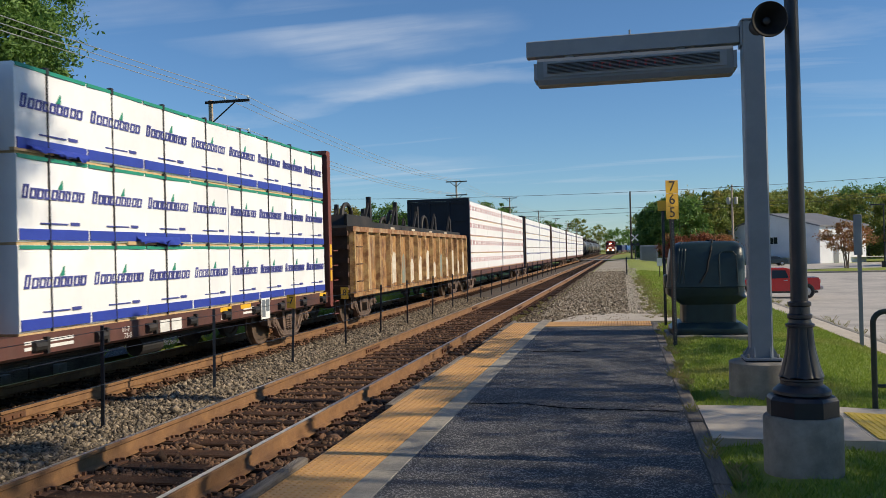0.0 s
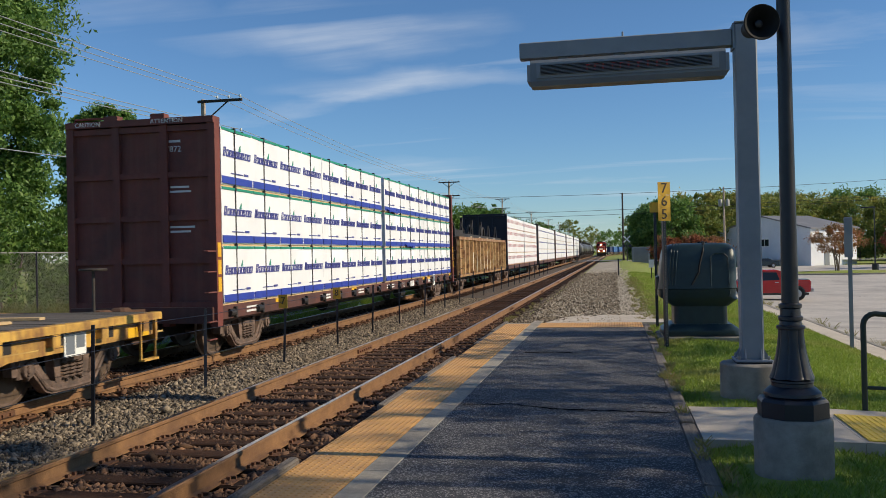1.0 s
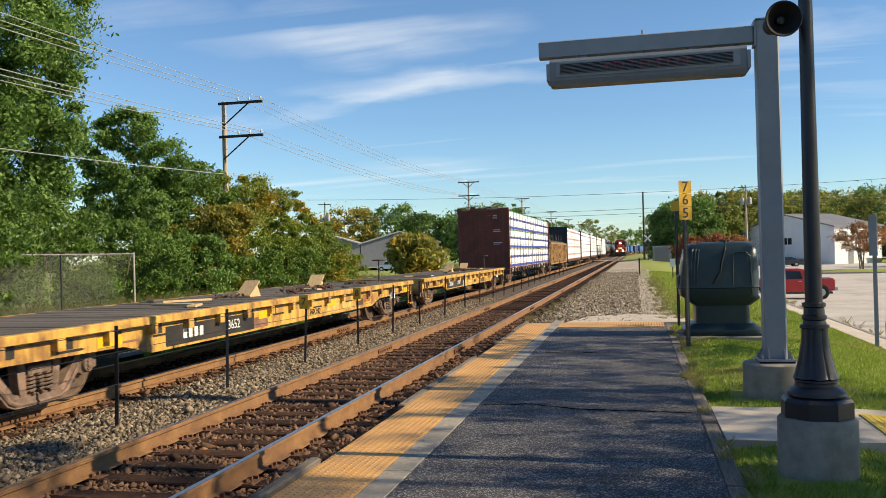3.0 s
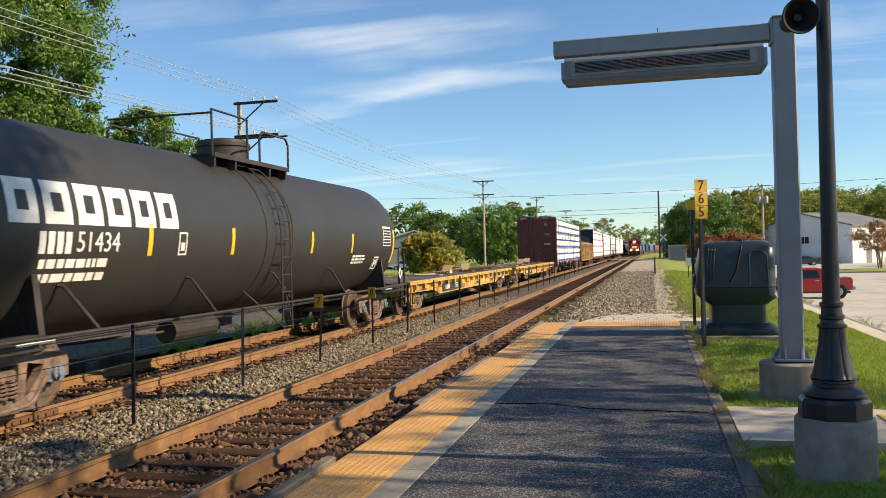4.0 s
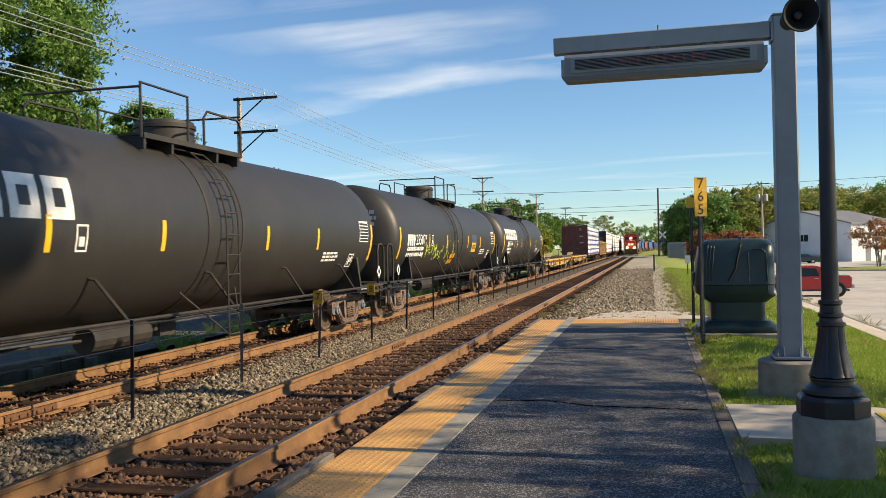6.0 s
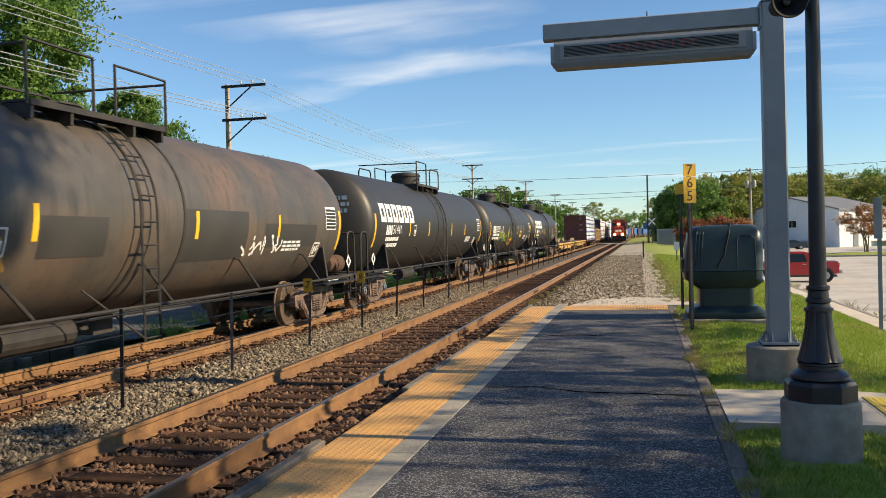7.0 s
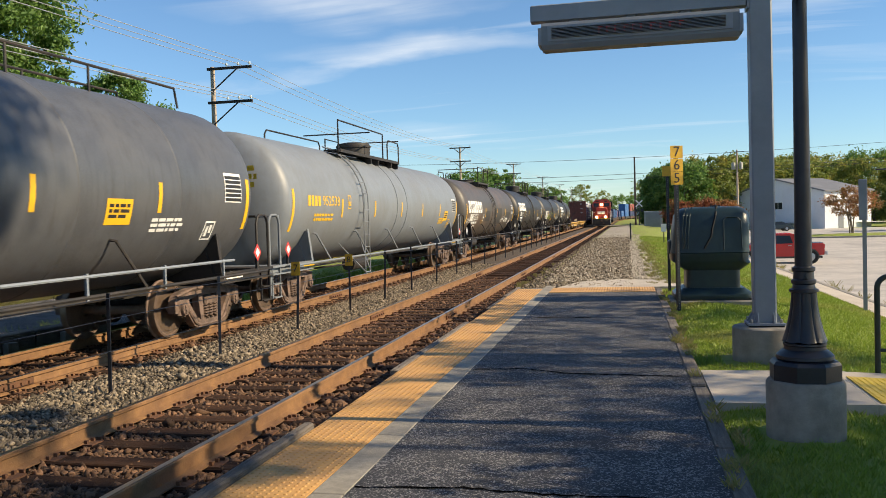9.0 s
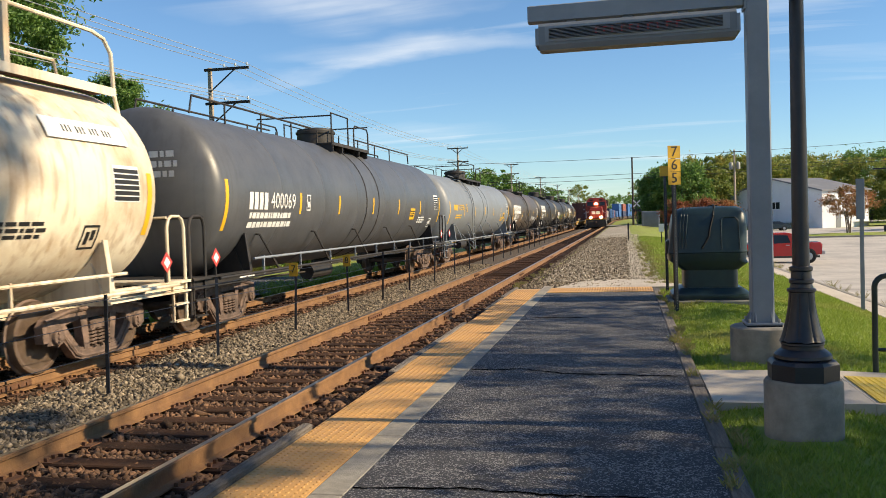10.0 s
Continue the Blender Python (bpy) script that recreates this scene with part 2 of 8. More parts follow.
BLACK_METAL = surf("black_metal", (0.009, 0.012, 0.021), (0.006, 0.008, 0.015), 9, 0.42, bump=0.06, bump_scale=50, stain=(0.024, 0.027, 0.036), stain_scale=3)
BLACK_VOID = surf("black_horn", (0.004, 0.004, 0.005), (0.003, 0.003, 0.004), 5, 0.8)
POST_GREEN = surf("green_metal", (0.014, 0.028, 0.020), (0.010, 0.020, 0.015), 9, 0.5)
BIN_GREEN = surf("dark_green_plastic", (0.014, 0.033, 0.038), (0.009, 0.022, 0.027), 6, 0.34, bump=0.12, bump_scale=140, stain=(0.022, 0.038, 0.042), stain_scale=2.4, stain_amount=0.4, spec=0.5)
GALV = surf("galvanised", (0.35, 0.34, 0.31), (0.25, 0.24, 0.21), 12, 0.55, metal=0.4)
SIGN_YELLOW = surf("sign_yellow", (0.62, 0.36, 0.02), (0.56, 0.32, 0.02), 6, 0.5, stain=(0.40, 0.24, 0.03), stain_scale=6)
SIGN_WHITE = surf("sign_white", (0.75, 0.75, 0.72), (0.68, 0.68, 0.65), 6, 0.5)
INK = surf("black_ink", (0.012, 0.012, 0.012), (0.018, 0.018, 0.018), 9, 0.6)
LETTER_WHITE = surf("white_letter", (0.75, 0.75, 0.73), (0.62, 0.62, 0.60), 14, 0.6, stain=(0.42, 0.41, 0.39), stain_scale=3, stain_amount=0.35)
CRACK = surf("crack_void", (0.006, 0.006, 0.007), (0.004, 0.004, 0.004), 9, 1.0, spec=0.0)
LED_RED = surf("red_led", (0.25, 0.02, 0.02), (0.2, 0.02, 0.02), 5, 0.5, emit=(1.0, 0.05, 0.05, 0.06))
BARK = surf("bark", (0.17, 0.135, 0.10), (0.09, 0.07, 0.055), 6, 0.95, bump=0.9, bump_scale=14, stretch=(3, 3, 0.5))
POLE_WOOD = surf("pole_wood", (0.46, 0.385, 0.31), (0.30, 0.24, 0.185), 6, 0.9, bump=0.5, bump_scale=18, stretch=(5, 5, 0.4))
CROSSARM = surf("dark_crossarm", (0.05, 0.042, 0.036), (0.035, 0.03, 0.027), 8, 0.9)
WIRE = surf("bright_wire", (0.42, 0.44, 0.46), (0.36, 0.38, 0.40), 5, 0.5, metal=0.3)
CABLE = surf("dark_cable", (0.035, 0.035, 0.038), (0.03, 0.03, 0.03), 5, 0.7)
GLASS_INS = surf("insulator", (0.55, 0.62, 0.66), (0.45, 0.52, 0.55), 5, 0.15)
LEAF_DARK = leaf_mat("leaf_dark_green", (0.060, 0.140, 0.028), (0.200, 0.330, 0.075))
LEAF_MID = leaf_mat("leaf_green", (0.045, 0.110, 0.018), (0.165, 0.270, 0.048))
LEAF_LIME = leaf_mat("leaf_yellow_green", (0.090, 0.160, 0.018), (0.240, 0.300, 0.045), (0.46, 0.30, 0.030), 0.42)
LEAF_AUTUMN = leaf_mat("leaf_autumn", (0.150, 0.175, 0.031), (0.338, 0.300, 0.062), (0.525, 0.338, 0.044), 0.4)
LEAF_WOOD = leaf_mat("leaf_far_wood", (0.10, 0.15, 0.03), (0.27, 0.32, 0.075), (0.38, 0.31, 0.07), 0.4)
LEAF_RED = leaf_mat("leaf_red", (0.20, 0.05, 0.03), (0.32, 0.12, 0.05), (0.16, 0.14, 0.04), 0.3)
LEAF_RUST = leaf_mat("leaf_rust", (0.28, 0.10, 0.04), (0.36, 0.20, 0.08), (0.14, 0.15, 0.05), 0.35)

# ---- mesh helpers ----
class Shape:
    """Collects vertices and faces; every method adds one closed form."""

    def __init__(self):
        self.v, self.f = [], []

    def put(self, verts, faces):
        k = len(self.v)
        self.v += [tuple(p) for p in verts]
        self.f += [tuple(k + i for i in q) for q in faces]
        return self

    def box(self, x0, x1, y0, y1, z0, z1, e=0.0):
        """A box; e chamfers its upright edges and its top."""
        if e <= 0:
            return self.put([(x, y, z) for z in (z0, z1) for y in (y0, y1) for x in (x0, x1)],
                            [(0, 2, 3, 1), (4, 5, 7, 6), (0, 1, 5, 4), (2, 6, 7, 3), (0, 4, 6, 2), (1, 3, 7, 5)])
        def ring(z, i, c):
            a, b, q, w = x0 + i, x1 - i, y0 + i, y1 - i
            return [(a + c, q, z), (b - c, q, z), (b, q + c, z), (b, w - c, z), (b - c, w, z), (a + c, w, z), (a, w - c, z), (a, q + c, z)]
        return self.loft([ring(z0, 0, e), ring(z1 - e, 0, e), ring(z1, e, e)])

    def loft(self, rings, caps=True, closed=False):
        n = len(rings[0])
        k = len(self.v)
        faces = []
        for i in range(len(rings) - (0 if closed else 1)):
            a, b = i * n, ((i + 1) % len(rings)) * n
            faces += [(a + j, a + (j + 1) % n, b + (j + 1) % n, b + j) for j in range(n)]
        if caps and not closed:
            faces += [tuple(range(n - 1, -1, -1)), tuple(range((len(rings) - 1) * n, len(rings) * n))]
        return self.put([p for r in rings for p in r], faces)

    def cyl(self, p0, p1, r0, r1=None, n=12, caps=True):
        r1 = r0 if r1 is None else r1
        p0, p1 = Vector(p0), Vector(p1)
        q = (p1 - p0).to_track_quat("Z", "Y")
        rings = []
        for p, r in ((p0, r0), (p1, r1)):
            rings.append([p + q @ Vector((r * math.cos(6.283185 * i / n), r * math.sin(6.283185 * i / n), 0)) for i in range(n)])
        return self.loft(rings, caps)

    def tube(self, pts, r, n=6, closed=False):
        pts = [Vector(p) for p in pts]
        rings = []
        up, last = Vector((0, 0, 1)), None
        for i, p in enumerate(pts):
            d = (pts[(i + 1) % len(pts)] if closed or i + 1 < len(pts) else p) - (pts[i - 1] if closed or i else p)
            d.normalize()
            s = d.cross(up)
            if s.length < 0.05:
                s = d.cross(Vector((1, 0, 0)) if abs(d.x) < 0.9 else Vector((0, 1, 0)))
            if last is not None and (last - d * d.dot(last)).length > 0.05:
                s = last - d * d.dot(last)
            s.normalize()
            last = s.copy()
            w = s.cross(d)
            rr = r[i] if isinstance(r, (list, tuple)) else r
            rings.append([p + (s * math.cos(6.283185 * j / n) + w * math.sin(6.283185 * j / n)) * rr for j in range(n)])
        return self.loft(rings, True, closed)

    def lathe(self, profile, n=24, at=(0, 0, 0), axis="z"):
        """Turns (radius, height) pairs about an axis."""
        rings = []
        for r, h in profile:
            ring = []
            for i in range(n):
                a = 6.283185 * i / n
                c, s = r * math.cos(a), r * math.sin(a)
                p = (c, s, h) if axis == "z" else ((s, h, c) if axis == "y" else (h, c, s))
                ring.append((p[0] + at[0], p[1] + at[1], p[2] + at[2]))
            rings.append(ring)
        return self.loft(rings)

    def prism(self, poly, axis, a, b):
        """A flat outline pushed along an axis from a to b; the outline's pairs are the two other axes in order."""
        def at(u, w, h):
            return (h, u, w) if axis == "x" else ((u, h, w) if axis == "y" else (u, w, h))
        return self.loft([[at(u, w, a) for u, w in poly], [at(u, w, b) for u, w in poly]])

    def bar(self, p0, p1, w, h):
        """A rectangular bar between two points, w across and h upright."""
        p0, p1 = Vector(p0), Vector(p1)
        d = (p1 - p0).normalized()
        s = d.cross(Vector((0, 0, 1)))
        s = s.normalized() if s.length > 0.01 else Vector((1, 0, 0))
        u = s.cross(d)
        return self.loft([[p + s * a * w / 2 + u * b * h / 2 for a, b in ((-1, -1), (1, -1), (1, 1), (-1, 1))] for p in (p0, p1)])

    def mesh(self, name, mat, smooth=False):
        me = bpy.data.meshes.new(name)
        me.from_pydata(self.v, [], self.f)
        bm = bmesh.new()
        bm.from_mesh(me)
        bmesh.ops.recalc_face_normals(bm, faces=bm.faces)
        bm.to_mesh(me)
        bm.free()
        if smooth:
            me.polygons.foreach_set("use_smooth", [True] * len(me.polygons))
            me.set_sharp_from_angle(angle=radians(38))
        me.materials.append(mat)
        return me


def part(name, shape, mat, parent=None, label="", smooth=False, kind=""):
    """One mesh object under a thing or a part."""
    me = shape if isinstance(shape, bpy.types.Mesh) else shape.mesh(name, mat, smooth)
    ob = new(name, me)
    ob.parent = parent
    if label or kind:
        tagged(ob, label=label, kind=kind)
    return ob


def thing(name, label, category, at=(0, 0, 0), turn=0.0, group="", kind=""):
    """An empty at the thing's base."""
    ob = new(name)
    ob.empty_display_size = 0.2
    ob.matrix_basis = pose(*at, 0, 0, turn)
    return tagged(ob, label=label, category=category, group=group, kind=kind)


def mesh_np(name, verts, faces, mat):
    """A mesh from arrays of vertices and equal-sided faces, for what is too many to list."""
    me = bpy.data.meshes.new(name)
    verts, faces = np.asarray(verts, dtype=np.float32), np.asarray(faces, dtype=np.int32)
    k = faces.shape[1]
    me.vertices.add(len(verts))
    me.vertices.foreach_set("co", verts.ravel())
    me.loops.add(faces.size)
    me.loops.foreach_set("vertex_index", faces.ravel())
    me.polygons.add(len(faces))
    me.polygons.foreach_set("loop_start", np.arange(len(faces), dtype=np.int32) * k)
    me.update(calc_edges=True)
    me.validate()
    me.materials.append(mat)
    return me


FONT_CACHE = {}


def words(name, text, size, mat, parent, m, depth=0.002, squeeze=1.0):
    """Lettering as a flat mesh, centred, in the built-in font; m places its plane (x along the line, y up)."""
    key = (text, size, mat.name, squeeze)
    if key not in FONT_CACHE:
        cu = bpy.data.curves.new(name, "FONT")
        cu.body, cu.size, cu.align_x, cu.align_y, cu.extrude, cu.resolution_u = text, size, "CENTER", "CENTER", depth, 2
        ob = new(name, cu)
        me = bpy.data.meshes.new_from_object(ob.evaluated_get(bpy.context.evaluated_depsgraph_get()))
        bpy.data.objects.remove(ob)
        me.transform(Matrix.Diagonal((squeeze, 1, 1, 1)))
        me.materials.clear()
        me.materials.append(mat)
        FONT_CACHE[key] = me
    ob = new(name, FONT_CACHE[key])
    ob.parent = parent
    ob.matrix_basis = m
    return ob
# ---- ground: one sheet that falls away beside the platform, to the horizon ----
TRACK_1, TRACK_2, GAUGE = -4.19, -8.15, 1.508
BED = -0.20


def fall(x, y=0.0):
    """Height of the ground across the line, from the tracks to the car park, which dips further along."""
    w = min(1.0, max(0.0, (y - 22.0) / 24.0))
    dip = float(np.interp(x, [5.75, 6.3, 10.5, 60, 400], [0.0, -0.70, -0.72, -0.70, -0.70])) * w
    return dip + float(np.interp(x, [-400, -40, -14, -11.2, -10.2, -9.9, -2.8, 0.75, 1.4, 4.7, 4.9, 5.6, 5.75, 10.5, 60, 400],
                           [-0.8, -0.8, -0.55, -0.45, -0.36, BED - 0.12, BED - 0.12, -0.09, -0.03, -0.36, -0.40, -0.50, -0.63, -0.68, -0.72, -0.72]))


def sheet(name, xs, ys, lift, mat, kind="structure", bumpy=0.0):
    xs, ys = np.asarray(xs), np.asarray(ys)
    rng = np.random.RandomState(3)
    v = [(x, y, fall(x, y) + lift + (rng.rand() - 0.5) * bumpy) for y in ys for x in xs]
    n = len(xs)
    f = [(j * n + i, j * n + i + 1, (j + 1) * n + i + 1, (j + 1) * n + i) for j in range(len(ys) - 1) for i in range(n - 1)]
    me = mesh_np(name, v, f, mat)
    me.polygons.foreach_set("use_smooth", [True] * len(me.polygons))
    return tagged(new(name, me), kind=kind)


XS = [-2500, -900, -400, -150, -80, -40, -30, -22, -18, -14, -12.5, -11.2, -10.2, -9.9, -9, -7, -5, -2.8, -1, 0.75, 1.4, 2.4, 3.6, 4.7, 4.9, 5.6, 5.75, 6.3, 7, 8.6, 10.5, 20, 60, 150, 400, 900, 2500]
YS = [-400, -120, -60, -30, -15, -6, 0, 4, 8, 12, 16, 20, 22, 25, 28, 31, 34, 37, 40, 43, 46, 56, 70, 90, 120, 160, 220, 300, 500, 1000, 2500]
tagged(sheet("ground", XS, YS, 0.0, GRASS_BED), label="mown green grass sloping down from the platform", category="ground")

# ballast bed under both tracks, with a low rise between them
bed_x = [-10.15, -9.6, -9.2, -8.15, -7.1, -6.6, -6.15, -5.7, -5.2, -4.19, -3.1, -2.75]
bed_h = [-0.31, -0.22, -0.225, -0.235, -0.225, -0.19, -0.165, -0.19, -0.22, -0.235, -0.225, -0.22]
bed_y = [-60, -20, 0, 4, 8, 12, 16, 20, 24, 28, 34, 44, 60, 90, 130, 180, 230, 275, 290, 305, 320, 340, 360, 380, 420, 460, 520]
bed_v = [(x + max(0.0, y - 275.0) ** 2 / 860.0, y, h) for y in bed_y for x, h in zip(bed_x, bed_h)]
k = len(bed_x)
bed_f = [(j * k + i, j * k + i + 1, (j + 1) * k + i + 1, (j + 1) * k + i) for j in range(len(bed_y) - 1) for i in range(k - 1)]
tagged(new("ballast_bed", mesh_np("ballast_bed", bed_v, bed_f, BALLAST)), label="bed of crushed grey stone under the tracks", category="ballast", kind="structure")
rng = np.random.RandomState(17)
strip_y = list(np.arange(21.2, 60, 0.5)) + list(np.arange(60, 149, 2.0))
strip_v = []
for y in strip_y:
    wide = float(np.interp(y, [21.2, 28, 42, 75, 148], [1.25, 1.0, 0.7, 0.5, 0.5])) + (rng.rand() - 0.5) * 0.5 + 2.75
    strip_v += [(u * wide - 2.75, y, fall(u * wide - 2.75, y) + (0.03 if u < 1 else -0.01)) for u in (0, 0.3, 0.6, 0.85, 1.0)]
tagged(new("gravel_strip", mesh_np("gravel_strip", strip_v, [(j * 5 + i, j * 5 + i + 1, j * 5 + i + 6, j * 5 + i + 5) for j in range(len(strip_y) - 1) for i in range(4)], GRAVEL)),
       label="pale gravel strip beyond the platform's end", category="gravel", kind="structure")


def block():
    """A sharp broken stone: six corners, eight faces."""
    v = np.array([(1, 0, 0), (0, 1, 0), (-1, 0, 0), (0, -1, 0), (0, 0, 1), (0, 0, -1)]) * 1.15
    f = np.array([(0, 1, 4), (1, 2, 4), (2, 3, 4), (3, 0, 4), (1, 0, 5), (2, 1, 5), (3, 2, 5), (0, 3, 5)])
    return v, f


def stones(name, n, x0, x1, y0, y1, z, size, mat, seed, label, power=1.6):
    """Loose angular stones, denser where the strip is near."""
    rng = np.random.RandomState(seed)
    v, f = block()
    px = x0 + (x1 - x0) * rng.rand(n)
    py = y0 + (y1 - y0) * rng.rand(n) ** power
    s = size * (0.5 + rng.rand(n) ** 2 * 1.0)
    s[rng.rand(n) < 0.006] *= 1.7
    shape = (v[None] + 1.3 * (rng.rand(n, 6, 3) - 0.5)) * (np.array([1.25, 0.9, 0.72]) * (0.65 + 0.7 * rng.rand(n, 1, 3)))
    a = rng.rand(n) * 6.283
    b = (rng.rand(n) - 0.5) * 3.4
    ca, sa, cb, sb = np.cos(a), np.sin(a), np.cos(b), np.sin(b)
    x, y, w = shape[..., 0], shape[..., 1], shape[..., 2]
    y, w = y * cb[:, None] - w * sb[:, None], y * sb[:, None] + w * cb[:, None]
    x, y = x * ca[:, None] - y * sa[:, None], x * sa[:, None] + y * ca[:, None]
    zz = np.interp(px, bed_x, bed_h) + z + s * 0.9 * rng.rand(n)
    out = np.stack([x * s[:, None] + px[:, None], y * s[:, None] + py[:, None], w * s[:, None] + zz[:, None]], -1)
    faces = f[None] + (np.arange(n) * 6)[:, None, None]
    return tagged(new(name, mesh_np(name, out.reshape(-1, 3), faces.reshape(-1, 3), mat)), label=label, category="ballast", kind="stuff")


stones("ballast_stones", 92000, -7.0, -5.35, 4.0, 36.0, 0.004, 0.0215, STONE, 1, "angular grey ballast stones between the tracks")
stones("ballast_stones", 12000, -10.1, -9.3, 6.0, 36.0, -0.008, 0.028, STONE, 2, "angular grey ballast stones beside the far rail")
stones("ballast_stones", 44000, -4.88, -3.5, 3.0, 28.0, 0.004, 0.024, STONE_BROWN, 3, "rust-stained brown stones between the rails")
stones("ballast_stones", 32000, -9.1, -6.95, 5.0, 34.0, 0.004, 0.027, STONE_BROWN, 4, "rust-stained brown stones between the rails")
stones("ballast_stones", 14000, -3.36, -2.80, 2.5, 26.0, 0.0, 0.027, STONE_BROWN, 5, "rust-stained brown stones along the platform edge")
stones("gravel_stones", 13000, -2.7, 0.1, 21.6, 70.0, 0.185, 0.024, STONE, 6, "loose dark gravel beside the track", 1.6)
stones("gravel_stones", 12000, -2.2, 1.1, 23.6, 80.0, 0.185, 0.019, STONE_PALE, 7, "fine pale gravel beyond the platform's end", 1.8)
apron = Shape().loft([[(-1.75, 21.27, z), (1.25, 21.27, z), (1.35, 22.3, z), (0.9, 23.4, z), (-0.2, 23.9, z), (-1.3, 23.2, z)] for z in (-0.2, 0.004)])


# ---- tracks ----
RAIL_PROFILE = [(-0.070, -0.170), (0.070, -0.170), (0.070, -0.158), (0.014, -0.136), (0.010, -0.050), (0.037, -0.036), (0.037, -0.008), (0.026, 0.0), (-0.026, 0.0),
                (-0.037, -0.008), (-0.037, -0.036), (-0.010, -0.050), (-0.014, -0.136), (-0.070, -0.158)]


def bend(y):
    """How far the line has swung to the right, and its heading, beyond the crossing."""
    d = max(0.0, y - 275.0)
    return d * d / 860.0, -math.degrees(math.atan(d / 430.0))


def on_line(x, y):
    off, turn = bend(y)
    return pose(x + off, y, 0, 0, 0, turn)


def track(name, x, label, first):
    tr = thing(name, label, "railway track", (x, 0, 0), kind="structure")
    joints = [-60] + list(np.arange(first, 150, 11.9)) + [150]
    for side in (-1, 1):
        s, top = Shape(), Shape()
        for a, b in zip(joints[:-1], joints[1:]):
            s.prism([(u + side * GAUGE / 2, w) for u, w in RAIL_PROFILE], "y", a, b - 0.012)
            top.box(side * GAUGE / 2 - 0.024, side * GAUGE / 2 + 0.024, a, b - 0.012, -0.002, 0.003)
        curve = [y for y in range(150, 520, 10)]
        s.loft([[(u + side * GAUGE / 2 + bend(y)[0], y, w) for u, w in RAIL_PROFILE] for y in curve])
        top.loft([[(side * GAUGE / 2 + u + bend(y)[0], y, w) for u, w in ((-0.024, -0.002), (0.024, -0.002), (0.024, 0.003), (-0.024, 0.003))] for y in curve])
        rail = part("rail", s, RAIL_RUST, tr, "rusty steel rail with a worn running face")
        part("running_face", top, RAIL_TOP, rail, "polished steel running face")
        bars = Shape()
        for j in joints[1:-1]:
            for w in (-1, 1):
                bars.box(side * GAUGE / 2 + w * 0.026 - 0.012, side * GAUGE / 2 + w * 0.026 + 0.012, j - 0.45, j + 0.45, -0.13, -0.055)
                for q in (-0.36, -0.22, -0.08, 0.08, 0.22, 0.36):
                    bars.box(side * GAUGE / 2 + w * 0.045 - 0.014, side * GAUGE / 2 + w * 0.045 + 0.014, j + q - 0.016, j + q + 0.016, -0.108, -0.076)
        part("joint_bar", bars, FASTEN, rail, "bolted joint bars along the rail")
        fast = Shape()
        y = 2.2
        while y < 46:
            c = side * GAUGE / 2
            fast.box(c - 0.17, c + 0.17, y - 0.09, y + 0.09, -0.186, -0.166)
            for w in (-1, 1):
                for q in (-0.05, 0.05):
                    fast.box(c + w * 0.085 - 0.016, c + w * 0.085 + 0.016, y + q - 0.014, y + q + 0.014, -0.17, -0.135)
                fast.box(c + w * 0.085 - 0.03, c + w * 0.085 + 0.03, y + 0.125, y + 0.15, -0.185, -0.150)
            y += 0.52
        ob = part("tie_plate", fast, FASTEN, rail, "rusty tie plates, spikes and rail anchors", kind="stuff")
    tie = Shape().box(-1.3, 1.3, -0.115, 0.115, -0.36, -0.180, 0.012).mesh("tie", TIE)
    rng = np.random.RandomState(int(abs(x) * 10))
    far = Shape()
    y = 2.2
    while y < 150:
        if y < 62:
            ob = part("tie", tie, TIE, tr)
            ob.matrix_basis = pose((rng.rand() - 0.5) * 0.1, y + (rng.rand() - 0.5) * 0.05, (rng.rand() - 0.5) * 0.016, 0, 0, (rng.rand() - 0.5) * 2.2)
        else:
            far.box(-1.3, 1.3, y - 0.115, y + 0.115, -0.36, -0.180)
        y += 0.52
    part("far_ties", far, TIE, tr, "wooden ties further off", kind="stuff")
    return tr


track("track_1", TRACK_1, "railway track with rusty rails on dark wooden ties beside the platform", 4.4)
track("track_2", TRACK_2, "railway track with orange rusty rails beyond the wire fence", 8.9)

# ---- platform ----
PX0, PX1, PX2, PX3 = -2.685, -2.075, -1.84, 0.60
slab = Shape().box(PX2, PX3, -14, 19.95, -0.3, 0.0)
tagged(part("platform", slab, ASPHALT), label="dark weathered asphalt platform with cracks", category="platform", kind="structure")
strip = thing("platform_edge_strip", "grey concrete strip along the tactile paving", "kerb", kind="structure")
y = -13.0
while y < 21.0:
    part("concrete_slab", Shape().box(PX1, PX2 - 0.002, y, y + 1.505, -0.3, 0.004, 0.006), EDGE_CONCRETE, strip)
    y += 1.52
part("bed", Shape().box(PX0 + 0.005, PX1 - 0.004, -14, 21.25, -0.3, -0.004), EDGE_CONCRETE, strip)
tagged(part("apron", apron, SIDEWALK), label="worn pale concrete apron past the platform", category="apron", kind="structure")
part("end_bed", Shape().box(PX2, PX3, 19.955, 21.25, -0.3, -0.004), EDGE_CONCRETE, strip)


def tactile_mesh(w, d, mat, name="tactile_panel"):
    """A panel of truncated domes, w by d."""
    verts, faces = [], []
    base = Shape().box(0.002, w - 0.002, 0.002, d - 0.002, -0.003, 0.006)
    pitch, n = 0.061, 7
    for i in range(int(w / pitch)):
        for j in range(int(d / pitch)):
            cx, cy = (i + 0.5) * pitch + (w - int(w / pitch) * pitch) / 2, (j + 0.5) * pitch
            base.loft([[(cx + r * math.cos(6.283 * q / n), cy + r * math.sin(6.283 * q / n), z) for q in range(n)] for r, z in ((0.0165, 0.006), (0.0085, 0.0115))])
    return base.mesh(name, mat)


